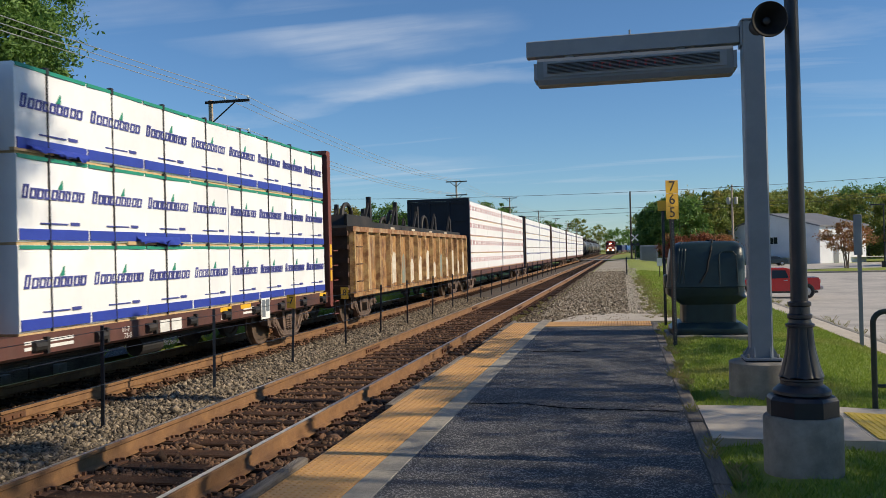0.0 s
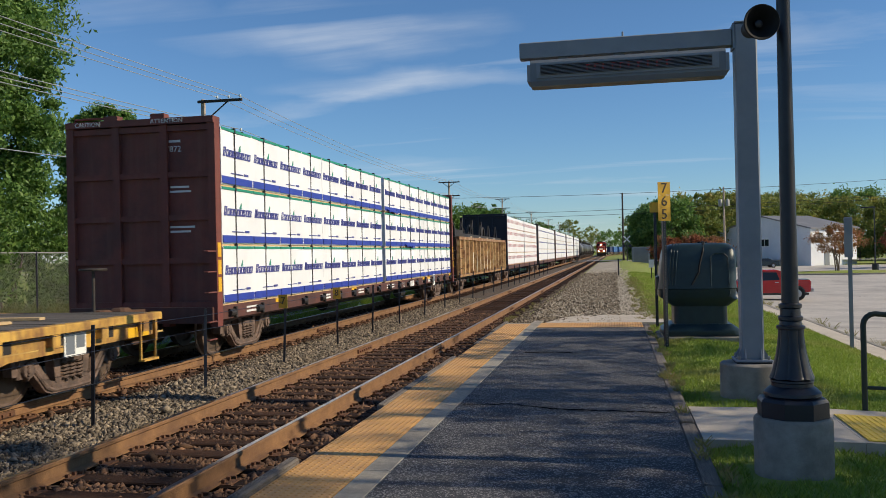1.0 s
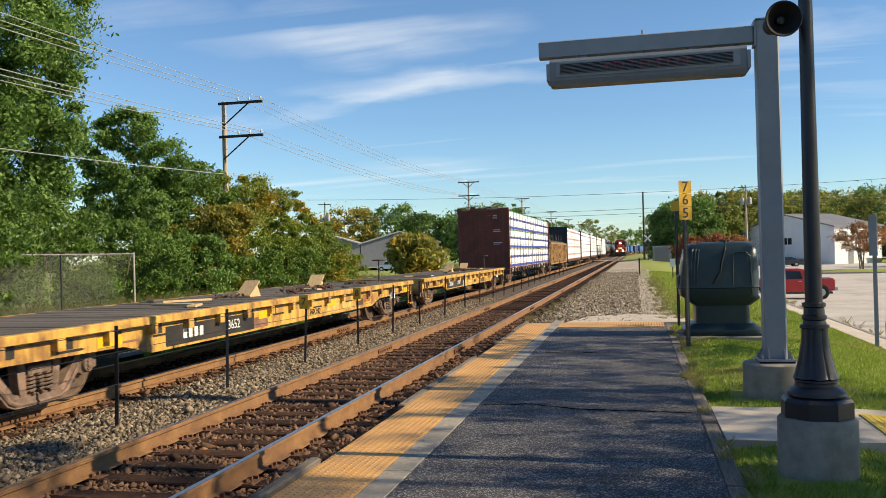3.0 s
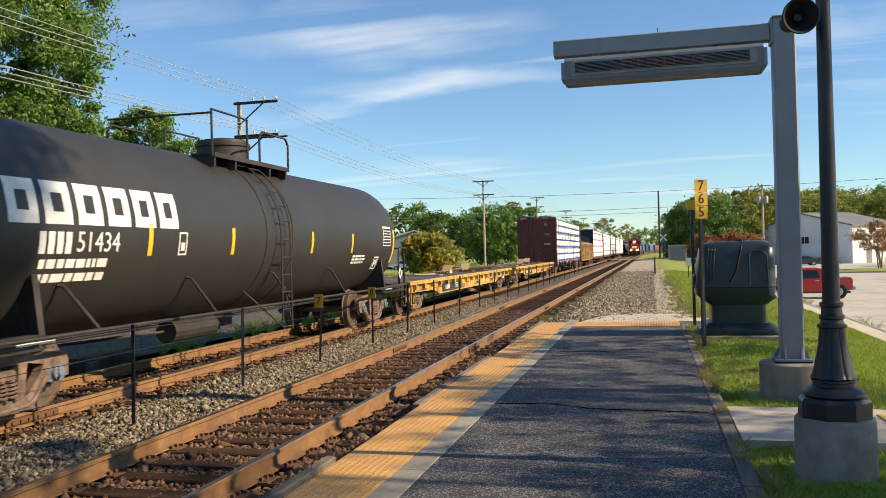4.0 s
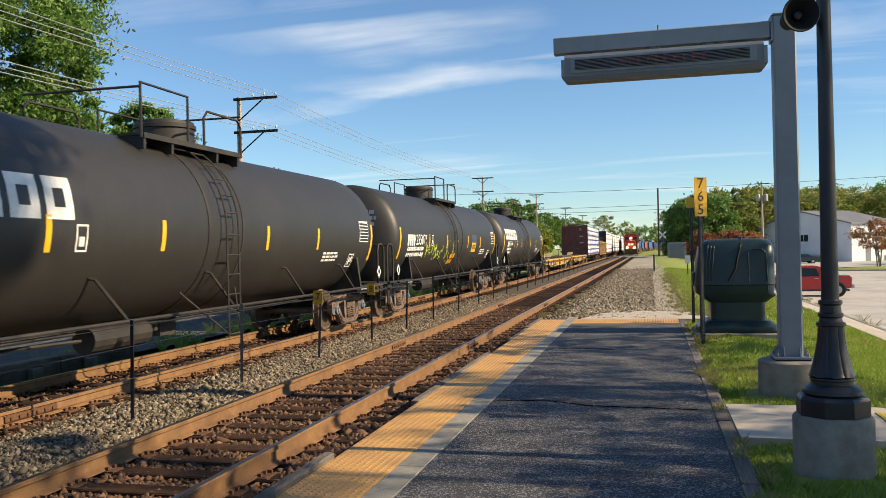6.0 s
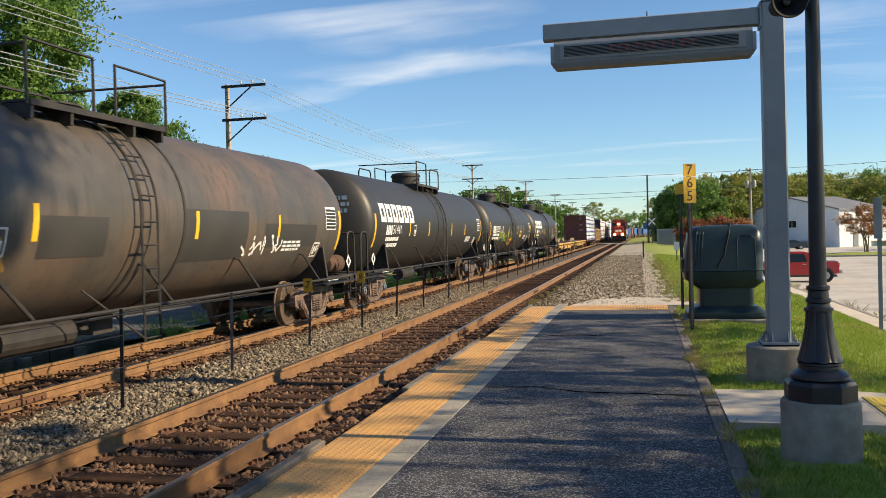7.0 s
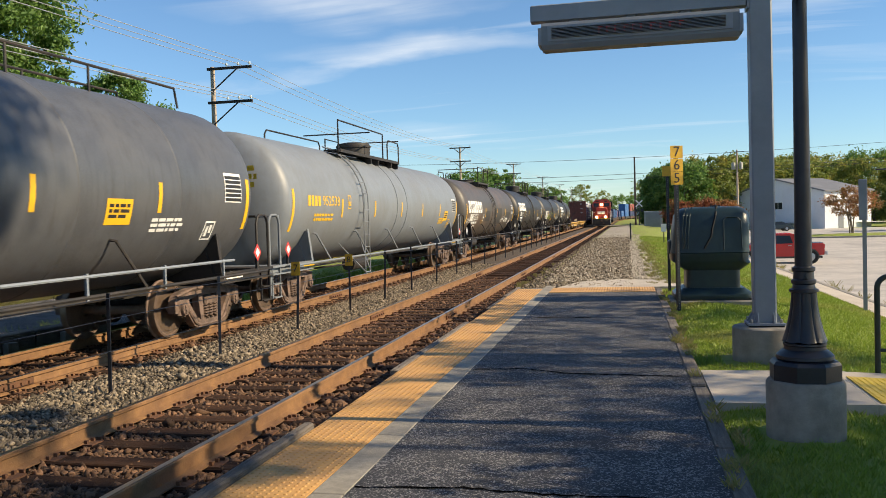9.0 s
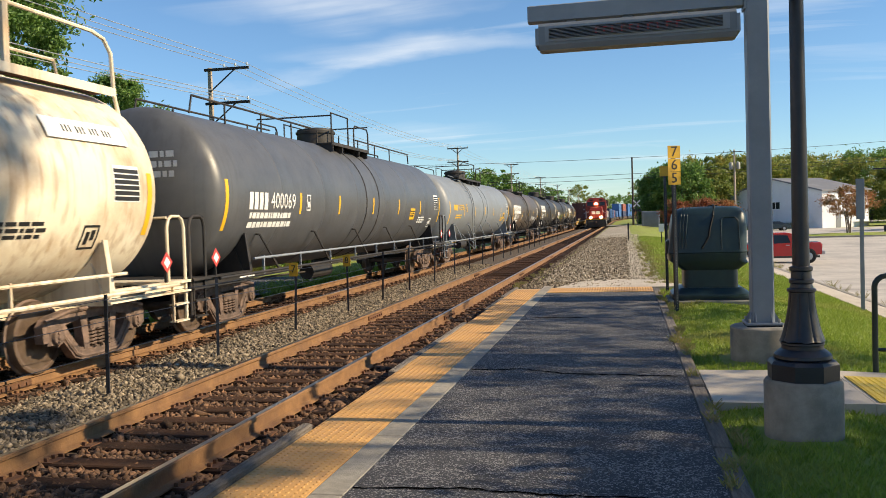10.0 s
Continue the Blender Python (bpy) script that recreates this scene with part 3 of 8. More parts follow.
tactile = thing("tactile_paving", "worn orange-yellow tactile paving with raised domes", "tactile paving", kind="structure")
panel = tactile_mesh(0.61, 1.22, TACTILE)
for i in range(-6, 18):
    if i * 1.22 + 1.22 < 21.3:
        ob = part("tactile_panel", panel, TACTILE, tactile)
        ob.location = (PX0, i * 1.22 + 0.2, 0.0)
end_panel = tactile_mesh(0.812, 1.24, TACTILE)
for i in range(3):
    ob = part("tactile_panel", end_panel, TACTILE, tactile)
    ob.location = (PX2 + 0.004 + i * 0.811, 19.99, 0.0)
# timbers along both sides, some split
for name, x0, x1, seed, top, label in (("edge_timber", PX0 - 0.10, PX0 - 0.004, 5, -0.01, "grey weathered timber along the platform edge"),
                                       ("border_timber", PX3 + 0.004, PX3 + 0.155, 6, 0.012, "split grey timber bordering the asphalt")):
    rng = np.random.RandomState(seed)
    row = thing(name, label, "timber", kind="structure")
    y = -12.0
    while y < 20.5:
        n = 2.0 + rng.rand() * 0.9
        j = (rng.rand() - 0.5) * 0.006 - 0.003
        ob = part("timber", Shape().box(x0, x1, 0, n - 0.03, -0.25, top - 0.015 * rng.rand(), 0.014), TIMBER, row)
        ob.matrix_basis = pose(j, y, -0.006 * rng.rand(), 0, (rng.rand() - 0.5) * 3, (rng.rand() - 0.5) * 0.3)
        y += n


def crack(name, pts, w, seed):
    """A jagged dark groove across the asphalt."""
    rng = np.random.RandomState(seed)
    ring_a, ring_b = [], []
    for (ax, ay), (bx, by) in zip(pts[:-1], pts[1:]):
        for q in range(10):
            u = q / 10
            x, y = ax + (bx - ax) * u, ay + (by - ay) * u + (rng.rand() - 0.5) * 0.035
            h = w * (0.4 + rng.rand())
            ring_a.append((x, y - h, 0.005))
            ring_b.append((x, y + h, 0.005))
    n = len(ring_a)
    me = mesh_np(name, ring_a + ring_b, [(i, i + 1, n + i + 1, n + i) for i in range(n - 1)], CRACK)
    tagged(new(name, me), label="jagged dark crack across the asphalt", category="crack", kind="structure")


crack("asphalt_crack", [(-1.83, 5.40), (-1.1, 5.46), (-0.5, 5.38), (0.0, 5.40), (0.6, 5.34)], 0.014, 1)
crack("asphalt_crack", [(-1.83, 9.85), (-1.2, 9.9), (-0.7, 9.62), (0.0, 9.55), (0.6, 9.5)], 0.024, 2)
crack("asphalt_crack", [(-1.6, 15.0), (-1.1, 15.05), (-0.6, 14.9)], 0.04, 3)
crack("asphalt_crack", [(0.05, 9.6), (0.1, 9.75), (0.45, 9.8)], 0.008, 4)


def tufts(name, spots, mat, label, blades=26, h=0.16, seed=1):
    """Little fans of dry stalks."""
    rng = np.random.RandomState(seed)
    v, f = [], []
    for x, y, z in spots:
        for i in range(blades):
            a, t = rng.rand() * 6.283, h * (0.4 + rng.rand() * 0.8)
            bx, by = x + (rng.rand() - 0.5) * 0.10, y + (rng.rand() - 0.5) * 0.2
            lx, ly = math.cos(a) * t * 0.7, math.sin(a) * t * 0.7
            w = 0.004
            k = len(v)
            v += [(bx - w, by, z), (bx + w, by, z), (bx + lx + w, by + ly, z + t * 0.8), (bx + lx - w, by + ly, z + t * 0.8)]
            f.append((k, k + 1, k + 2, k + 3))
    return tagged(new(name, mesh_np(name, v, f, mat)), label=label, category="weeds", kind="stuff")


rng = np.random.RandomState(9)
tufts("platform_weeds", [(0.66 + rng.rand() * 0.15, 4 + 16 * rng.rand(), 0.0) for i in range(22)] + [(0.75, 13.2, 0), (0.6, 12.2, 0), (0.7, 12.6, 0), (0.7, 12.0, 0), (0.66, 6.1, 0), (0.62, 5.7, 0)],
      WEED, "dry brown weeds along the platform border", 34, 0.09)
tufts("track_weeds", [(-3.0 + 0.5 * rng.rand(), 21.5 + 12 * rng.rand(), -0.1) for i in range(25)] + [(0.5 + 0.9 * rng.rand() ** 0.7, 22 + 34 * rng.rand() ** 1.4, -0.04) for i in range(210)],
      WEED, "dry weeds in the gravel", 34, 0.10, 2)


def blades(name, n, x0, x1, y0, y1, seed, h=0.052, keep_out=()):
    """Short mown grass, thicker near the platform."""
    rng = np.random.RandomState(seed)
    x, y = x0 + (x1 - x0) * rng.rand(n), y0 + (y1 - y0) * rng.rand(n) ** 1.5
    ok = np.ones(n, bool)
    for a, b, c, d in keep_out:
        ok &= ~((x > a) & (x < b) & (y > c) & (y < d))
    x, y = x[ok], y[ok]
    n = len(x)
    z = np.array([fall(q, w) for q, w in zip(x, y)]) - 0.01
    a = rng.rand(n) * 6.283
    t = h * (0.5 + rng.rand(n))
    w = 0.0045 + 0.003 * rng.rand(n) + 0.0003 * y
    l = t * (0.3 + 0.8 * rng.rand(n))
    g = rng.rand(n) * 6.283
    v = np.stack([np.stack([x - w * np.cos(a), y - w * np.sin(a), z], -1), np.stack([x + w * np.cos(a), y + w * np.sin(a), z], -1),
                  np.stack([x + l * np.cos(g), y + l * np.sin(g), z + t], -1)], 1)
    f = np.arange(n * 3).reshape(n, 3)
    return tagged(new(name, mesh_np(name, v.reshape(-1, 3), f, GRASS)), label="short mown grass with a few dry blades", category="grass", kind="stuff")


blades("grass", 170000, 0.78, 4.8, 3.5, 30, 11, keep_out=[(0.7, 5, 8.2, 9.95), (1.02, 1.64, 6.9, 7.6), (1.1, 1.9, 10.5, 11.3)])
blades("grass", 40000, 0.9, 4.8, 24, 70, 12, 0.10)
# ---- beside the platform ----
walkway = thing("concrete_walkway", "pale concrete walkway from the platform to the pavement", "walkway", kind="structure")
for i, (a, b) in enumerate([(0.765, 2.16), (2.165, 4.75)]):
    ring = [(a, 8.22), (b, 8.22), (b, 9.92), (a, 9.92)]
    za, zb = 0.0, (0.0 if i == 0 else -0.12)
    part("slab", Shape().put([(a, 8.22, -0.35), (b, 8.22, -0.55), (b, 9.92, -0.55), (a, 9.92, -0.35), (a, 8.22, za), (b, 8.22, zb), (b, 9.92, zb), (a, 9.92, za)],
                             [(0, 3, 2, 1), (4, 5, 6, 7), (0, 1, 5, 4), (1, 2, 6, 5), (2, 3, 7, 6), (3, 0, 4, 7)]), SIDEWALK, walkway)
pad = thing("tactile_pad", "bright yellow tactile pad on the walkway", "tactile paving", (2.2, 8.26, 0.007), kind="structure")
pad.matrix_basis = pose(2.2, 8.28, 0.004, 0, 2.6, 0)
part("tactile_panel", tactile_mesh(1.22, 1.28, TACTILE_NEW), TACTILE_NEW, pad)

pave = thing("pavement", "pale concrete pavement along the car park", "pavement", kind="structure")
for i in range(44):
    y = -10 + i * 1.83
    part("paving_slab", Shape().put([(4.86, y, -0.7), (5.58, y, -0.8), (5.58, y + 1.81, -0.8), (4.86, y + 1.81, -0.7), (4.86, y, -0.375), (5.58, y, -0.47), (5.58, y + 1.81, -0.47), (4.86, y + 1.81, -0.375)],
                                    [(0, 3, 2, 1), (4, 5, 6, 7), (0, 1, 5, 4), (1, 2, 6, 5), (2, 3, 7, 6), (3, 0, 4, 7)]), SIDEWALK, pave)
kerb = thing("kerb", "weathered concrete kerb with weeds in the joint", "kerb", kind="structure")
for i in range(27):
    y = -10 + i * 3.0
    part("kerb_stone", Shape().box(5.59, 5.75, y, y + 2.98, -1.6, -0.465, 0.02), EDGE_CONCRETE, kerb)
rng = np.random.RandomState(21)
tufts("kerb_weeds", [(5.8 + rng.rand() * 0.15, 20 + 18 * rng.rand(), -0.62) for i in range(13)], WEED, "green and dry weeds along the kerb", 30, 0.3, 5)
lot_x, lot_y = [5.76, 6.3, 7, 8.6, 10.5, 20, 40, 75], [-20, 0, 22, 25, 28, 31, 34, 37, 40, 43, 46, 60, 80, 110, 146]
lot = sheet("car_park", lot_x, lot_y, 0.012, LOT)
tagged(lot, label="pale concrete car park with patched joints", category="car park")
seams = Shape()
for y in (29, 41, 56, 82):
    for a, b in ((5.8, 6.3), (6.3, 7.0), (7.0, 8.6), (8.6, 10.5), (10.5, 20), (20, 40)):
        seams.put([(a, y, fall(a, y) + 0.02), (b, y, fall(b, y) + 0.02), (b, y + 0.06, fall(b, y + 0.06) + 0.02), (a, y + 0.06, fall(a, y + 0.06) + 0.02)], [(0, 1, 2, 3)])
tagged(part("tar_seam", seams, ASPHALT), label="dark tar seams across the car park", category="seam", kind="structure")


def island_bed():
    t = thing("grass_island", "low grass island with a concrete edge in the car park", "planting bed", (25.5, 101, -1.40), kind="structure")
    ring = lambda r, z: [(r * 9 * math.cos(a * 0.2618), r * 3.4 * math.sin(a * 0.2618), z) for a in range(24)]
    part("edge", Shape().loft([ring(1.0, 0.0), ring(1.0, 0.16), ring(0.97, 0.18)]), EDGE_CONCRETE, t)
    part("turf", Shape().loft([ring(0.96, 0.17), ring(0.9, 0.26), ring(0.5, 0.36)]), GRASS_BED, t)


island_bed()


def station_sign_gantry():
    """Grey steel post on a concrete footing; its arm holds a hooded message display."""
    g = thing("display_gantry", "grey steel gantry with a hooded message display on a concrete footing", "display", (1.60, 10.92, -0.015))
    part("footing", Shape().lathe([(0.375, -0.2), (0.375, 0.37), (0.36, 0.385), (0.34, 0.39)], 32), CONCRETE, g, "round stained concrete footing", True)
    s = Shape().box(-0.20, 0.20, -0.20, 0.20, 0.39, 0.41)
    part("grout_pad", s, BLACK_VOID, g)
    plate = part("base_plate", Shape().box(-0.21, 0.21, -0.21, 0.21, 0.41, 0.435, 0.006), GREY_PAINT, g, "grey base plate")
    for w in (-1, 1):
        for q in (-0.09, 0.09):
            for axis in ("x", "y"):
                part("gusset", Shape().prism([(w * 0.128, 0.435), (w * 0.20, 0.435), (w * 0.128, 0.56)], axis, q - 0.007, q + 0.007), GREY_PAINT, plate)
    for a in (-0.17, 0.17):
        for b in (-0.17, 0.17):
            part("bolt", Shape().cyl((a, b, 0.43), (a, b, 0.48), 0.016, n=6), GALV, g)
    post = Shape().box(-0.128, 0.128, -0.128, 0.128, 0.435, 4.50, 0.018)
    part("post", post, GREY_PAINT, g)
    part("post_cap", Shape().box(-0.134, 0.134, -0.134, 0.134, 4.50, 4.52, 0.006), GREY_PAINT, g)
    part("weld_plate", Shape().box(-0.150, -0.129, -0.12, 0.12, 4.20, 4.50), GREY_PAINT, g)
    part("arm", Shape().box(-2.74, -0.151, -0.09, 0.09, 4.245, 4.445, 0.012), GREY_PAINT, g)
    part("pin", Shape().cyl((-1.45, 0, 4.44), (-1.45, 0, 4.52), 0.012, n=8), GREY_DARK, g)
    d = part("display_box", Shape().prism([(-0.14, 4.20), (0.14, 4.20), (0.16, 4.16), (0.16, 3.93), (0.10, 3.875), (-0.13, 3.875), (-0.16, 3.93), (-0.16, 4.16)], "x", -2.60, -0.24), GREY_DARK, g, "hooded grey display housing")
    for a, b in ((-2.64, -2.601), (-0.239, -0.20)):
        part("end_plate", Shape().box(a, b, -0.17, 0.17, 3.93, 4.14), GREY_PAINT, d)
    part("bezel", Shape().box(-2.52, -0.32, -0.176, -0.161, 3.965, 4.155), GREY_PAINT, d)
    part("screen", Shape().box(-2.47, -0.40, -0.180, -0.177, 4.0, 4.13), BLACK_VOID, d, "dark display screen")
    for i in range(8):
        part("slat", Shape().box(-2.47, -0.40, -0.205, -0.183, 4.002 + i * 0.0165, 4.007 + i * 0.0165), GREY_DARK, d)
    led = Shape()
    r = random.Random(4)
    x = -1.9
    while x < -0.75:
        w = 0.04 + r.random() * 0.03
        led.box(x, x + w * 0.35, -0.1815, -0.1805, 4.03, 4.10)
        if r.random() < 0.7:
            led.box(x, x + w, -0.1815, -0.1805, 4.085, 4.10)
        x += w + 0.05 + (0.12 if r.random() < 0.2 else 0)
    part("led_text", led, LED_RED, d, "dim red lit characters, unreadable", kind="stuff")
    for x in (-2.2, -1.5, -0.85):
        part("hanger", Shape().box(x - 0.06, x + 0.06, -0.05, 0.05, 4.195, 4.246), GREY_DARK, d)
    part("lower_trim", Shape().box(-2.58, -0.26, -0.135, 0.105, 3.868, 3.874), CONCRETE, d, "pale lower lip")


station_sign_gantry()


def lamp_post():
    t = thing("street_lamp", "black cast-iron lamp post with a fluted base on a concrete footing", "street lamp", (1.37, 7.28, -0.02))
    part("footing", Shape().lathe([(0.30, -0.25), (0.30, 0.40), (0.285, 0.425), (0.27, 0.43)], 32), CONCRETE, t, "round stained concrete footing", True)
    ring = lambda r, z: [(r * math.cos(0.3927 + i * 0.7854), r * math.sin(0.3927 + i * 0.7854), z) for i in range(8)]
    part("base_block", Shape().loft([ring(0.275, 0.43), ring(0.275, 0.555), ring(0.255, 0.58), ring(0.22, 0.59)]), BLACK_METAL, t, "octagonal base")
    part("base_ring", Shape().lathe([(0.205, 0.585), (0.222, 0.60), (0.218, 0.625), (0.185, 0.655), (0.160, 0.672), (0.158, 0.70), (0.166, 0.708), (0.164, 0.722), (0.15, 0.728)], 32), BLACK_METAL, t, smooth=True)
    bell = Shape()
    n = 96
    rings = []
    for k in range(15):
        u = k / 14
        r0 = 0.094 + 0.074 * (1 - u) ** 1.87
        dip = 0.010 * (1 - 0.4 * u)
        rings.append([((r0 + dip * (abs(math.cos(4 * a)) ** 0.35 - 0.45)) * math.cos(a), (r0 + dip * (abs(math.cos(4 * a)) ** 0.35 - 0.45)) * math.sin(a),
                       0.728 + u * 0.40 + (0.010 * abs(math.sin(4 * a)) if k == 0 else 0)) for a in (6.283185 * i / n for i in range(n))])
    part("fluted_bell", bell.loft(rings), BLACK_METAL, t, "fluted bell base", True)
    part("collar", Shape().lathe([(0.100, 1.125), (0.110, 1.13), (0.110, 1.15), (0.088, 1.16), (0.082, 1.19), (0.094, 1.20), (0.094, 1.225), (0.080, 1.235), (0.076, 1.29), (0.088, 1.30), (0.088, 1.325), (0.066, 1.335)], 32), BLACK_METAL, t, smooth=True)
    part("fin", Shape().prism([(-0.012, 1.235), (0.012, 1.235), (0.0, 1.27)], "y", -0.088, -0.07), BLACK_METAL, t)
    part("shaft", Shape().lathe([(0.066, 1.32), (0.056, 3.0), (0.046, 5.2)], 32), BLACK_METAL, t, smooth=True)
    top = Shape().lathe([(0.05, 5.2), (0.12, 5.25), (0.20, 5.42), (0.21, 5.6), (0.16, 5.85), (0.05, 5.98), (0.01, 6.1)], 24)
    part("lantern", top, SIGN_WHITE, t, "frosted acorn lantern", True)


lamp_post()


def loudspeaker():
    t = thing("horn_loudspeaker", "black round horn loudspeaker clamped to the lamp post", "loudspeaker", (1.13, 7.10, 3.52))
    part("horn", Shape().lathe([(0.02, -0.02), (0.05, -0.05), (0.085, -0.10), (0.122, -0.156), (0.133, -0.162), (0.138, -0.15), (0.105, -0.03), (0.075, 0.04), (0.07, 0.16), (0.02, 0.17)], 36, axis="y"),
         BLACK_VOID, t, smooth=True)
    part("throat", Shape().lathe([(0.012, -0.09), (0.03, -0.08), (0.03, -0.02), (0.012, -0.015)], 16, axis="y"), BLACK_METAL, t, smooth=True)
    part("bracket", Shape().bar((0.05, 0.1, 0.0), (0.205, 0.18, 0.0), 0.03, 0.05), BLACK_METAL, t)
    t.matrix_basis = pose(1.13, 7.10, 3.52, 4, 0, 8)


loudspeaker()


def number_sign(name, x, y, top, digits, wide, label, back=False):
    t = thing(name, label, "sign", (x, y, -0.05), 0 if back else 24, group="platform marker signs")
    holes = Shape()
    part("post", Shape().box(-0.032, 0.032, -0.032, 0.032, -0.3, top - 0.02), BLACK_METAL, t, "dark perforated steel post")
    for i in range(int(top / 0.05)):
        holes.box(-0.006, 0.006, -0.0335, -0.0325, 0.03 + i * 0.05, 0.041 + i * 0.05)
    part("perforation", holes, GALV, t, kind="stuff")
    z = top - 0.12
    for i, d in enumerate(digits):
        p = part("plate", Shape().box(-wide / 2, wide / 2, -0.038, -0.034, z - 0.118, z + 0.118, 0.0), SIGN_YELLOW, t, "worn yellow number plate")
        if d:
            words("numeral", d, 0.27, INK, p, Matrix.Translation((0.0, -0.0395, z)) @ pose(0, 0, 0, 90, 0, 0))
        z -= 0.243
    return t


number_sign("platform_marker", 0.90, 16.45, 3.07, ["7", "6", "5"], 0.25, "yellow plates numbered 7 6 5 on a dark perforated post")
t = number_sign("platform_marker", 0.93, 20.6, 2.92, [""], 0.235, "yellow plate seen at an angle on a dark perforated post", True)


def bin_thing():
    """Large dark green moulded plastic box with a domed lid on a flared foot."""
    t = thing("grit_bin", "dark green moulded plastic bin with domed lid on flared foot", "bin", (1.67, 18.4, -0.06))

    def ring(w, d, z, c=0.18, n=5, dx=0.0):
        pts = []
        for sx, sy, a0 in ((1, 1, 0), (-1, 1, 90), (-1, -1, 180), (1, -1, 270)):
            for k in range(n + 1):
                a = radians(a0 + 90 * k / n)
                pts.append((1.07 * (dx + sx * (w / 2 - c) + c * math.cos(a)) - 0.06 * max(0.0, min(1.0, (1.95 - z) / 0.9)) * (1 if z > 0.8 else 0), sy * (d / 2 - c) + c * math.sin(a), z))
        return pts
    part("pad", Shape().box(-0.85, 0.85, -0.75, 0.75, -0.3, 0.06, 0.02), CONCRETE, t, "thin concrete pad")
    part("foot", Shape().loft([ring(1.42, 1.25, 0.06), ring(1.46, 1.28, 0.10), ring(1.44, 1.26, 0.18), ring(1.18, 1.05, 0.28, 0.12), ring(1.12, 1.0, 0.30, 0.08)]), BIN_GREEN, t, smooth=True)
    part("neck", Shape().loft([ring(0.98, 0.92, 0.27, 0.1), ring(0.98, 0.92, 0.70, 0.1)]), BIN_GREEN, t, smooth=True)
    part("tub", Shape().loft([ring(1.02, 0.95, 0.66, 0.1), ring(1.36, 1.15, 0.80, 0.16), ring(1.40, 1.18, 0.86), ring(1.42, 1.2, 1.00), ring(1.36, 1.16, 1.02)]), BIN_GREEN, t, smooth=True)
    lid = part("lid", Shape().loft([ring(1.40, 1.18, 1.00), ring(1.44, 1.22, 1.02), ring(1.42, 1.20, 1.10), ring(1.38, 1.16, 1.50), ring(1.32, 1.10, 1.78), ring(1.22, 1.0, 1.88, 0.2), ring(1.0, 0.8, 1.93, 0.2), ring(0.5, 0.4, 1.94, 0.15)]), BIN_GREEN, t, "domed lid", True)
    for x in (-0.62, -0.56, -0.50):
        part("rib", Shape().tube([(x, -0.60, 1.10), (x + 0.02, -0.595, 1.45), (x + 0.05, -0.56, 1.76), (x + 0.11, -0.40, 1.93)], 0.018), BIN_GREEN, lid)
    part("panel_ridge", Shape().tube([(0.20, -0.612, 1.08), (0.20, -0.60, 1.66), (0.26, -0.575, 1.72), (0.46, -0.575, 1.72), (0.53, -0.59, 1.64), (0.55, -0.608, 1.08)], 0.014), BIN_GREEN, lid)
    part("strap", Shape().tube([(-0.18, -0.625, 1.1), (-0.04, -0.62, 1.35), (-0.02, -0.62, 1.5), (0.05, -0.58, 1.76), (0.09, -0.40, 1.95), (0.1, 0.0, 1.965)], 0.022), BLACK_VOID, lid, "black rubber strap")
    part("hinge", Shape().box(0.0, 0.2, -0.05, 0.05, 1.93, 1.97, 0.01), BLACK_VOID, lid)
    part("scoop", Shape().box(-0.86, -0.72, -0.3, 0.1, 1.0, 1.28, 0.03), BIN_GREEN, t, "side handle")
    part("rim_ridge", Shape().tube([(0.50, -0.60, 0.84), (0.55, -0.61, 0.90), (0.55, -0.615, 1.0)], 0.014), BIN_GREEN, t)


bin_thing()


def edge_sign():
    t = thing("edge_on_sign", "grey metal sign seen edge on, on a square green post", "sign", (4.74, 18.9, -0.4))
    part("post", Shape().box(-0.04, 0.04, -0.03, 0.03, -0.2, 2.66), GREY_PAINT, t)
    part("plate", Shape().box(-0.10, 0.06, -0.30, 0.30, 1.92, 2.74, 0.01), GREY_PAINT, t, "grey sign plate")
    t.matrix_basis = pose(4.74, 18.9, -0.4, 0, 0, -14)


edge_sign()


def handrail():
    t = thing("handrail", "dark green tubular steel handrail beside the walkway", "handrail", (2.62, 9.98, 0.0))
    pts = [(0, 0, -0.2), (0, 0, 0.86)] + [(0.12 - 0.12 * math.cos(radians(a)), 0, 0.90 + 0.12 * math.sin(radians(a))) for a in (0, 22, 45, 68, 90)] + [(2.2, 0, 0.80)]
    part("rail", Shape().tube(pts, 0.03, 10), POST_GREEN, t, smooth=True)
    part("post", Shape().cyl((1.9, 0, -0.4), (1.9, 0, 0.82), 0.03, n=10), POST_GREEN, t)
    part("lower_rail", Shape().cyl((0, 0, 0.22), (2.0, 0, 0.14), 0.02, n=8), POST_GREEN, t)


handrail()
marker = thing("yard_marker", "small white notice on a thin dark stake in the grass", "sign", (2.2, 55, -0.12))
part("stake", Shape().box(-0.03, 0.03, -0.02, 0.02, -0.1, 1.3), BLACK_METAL, marker)
part("notice", Shape().box(-0.16, 0.16, -0.04, -0.03, 0.75, 1.25), SIGN_WHITE, marker)
stake = thing("stake", "thin dark stake in the grass", "stake", (0.2, 62, -0.1))
part("stake_post", Shape().box(-0.05, 0.05, -0.03, 0.03, -0.1, 1.25), BLACK_METAL, stake)

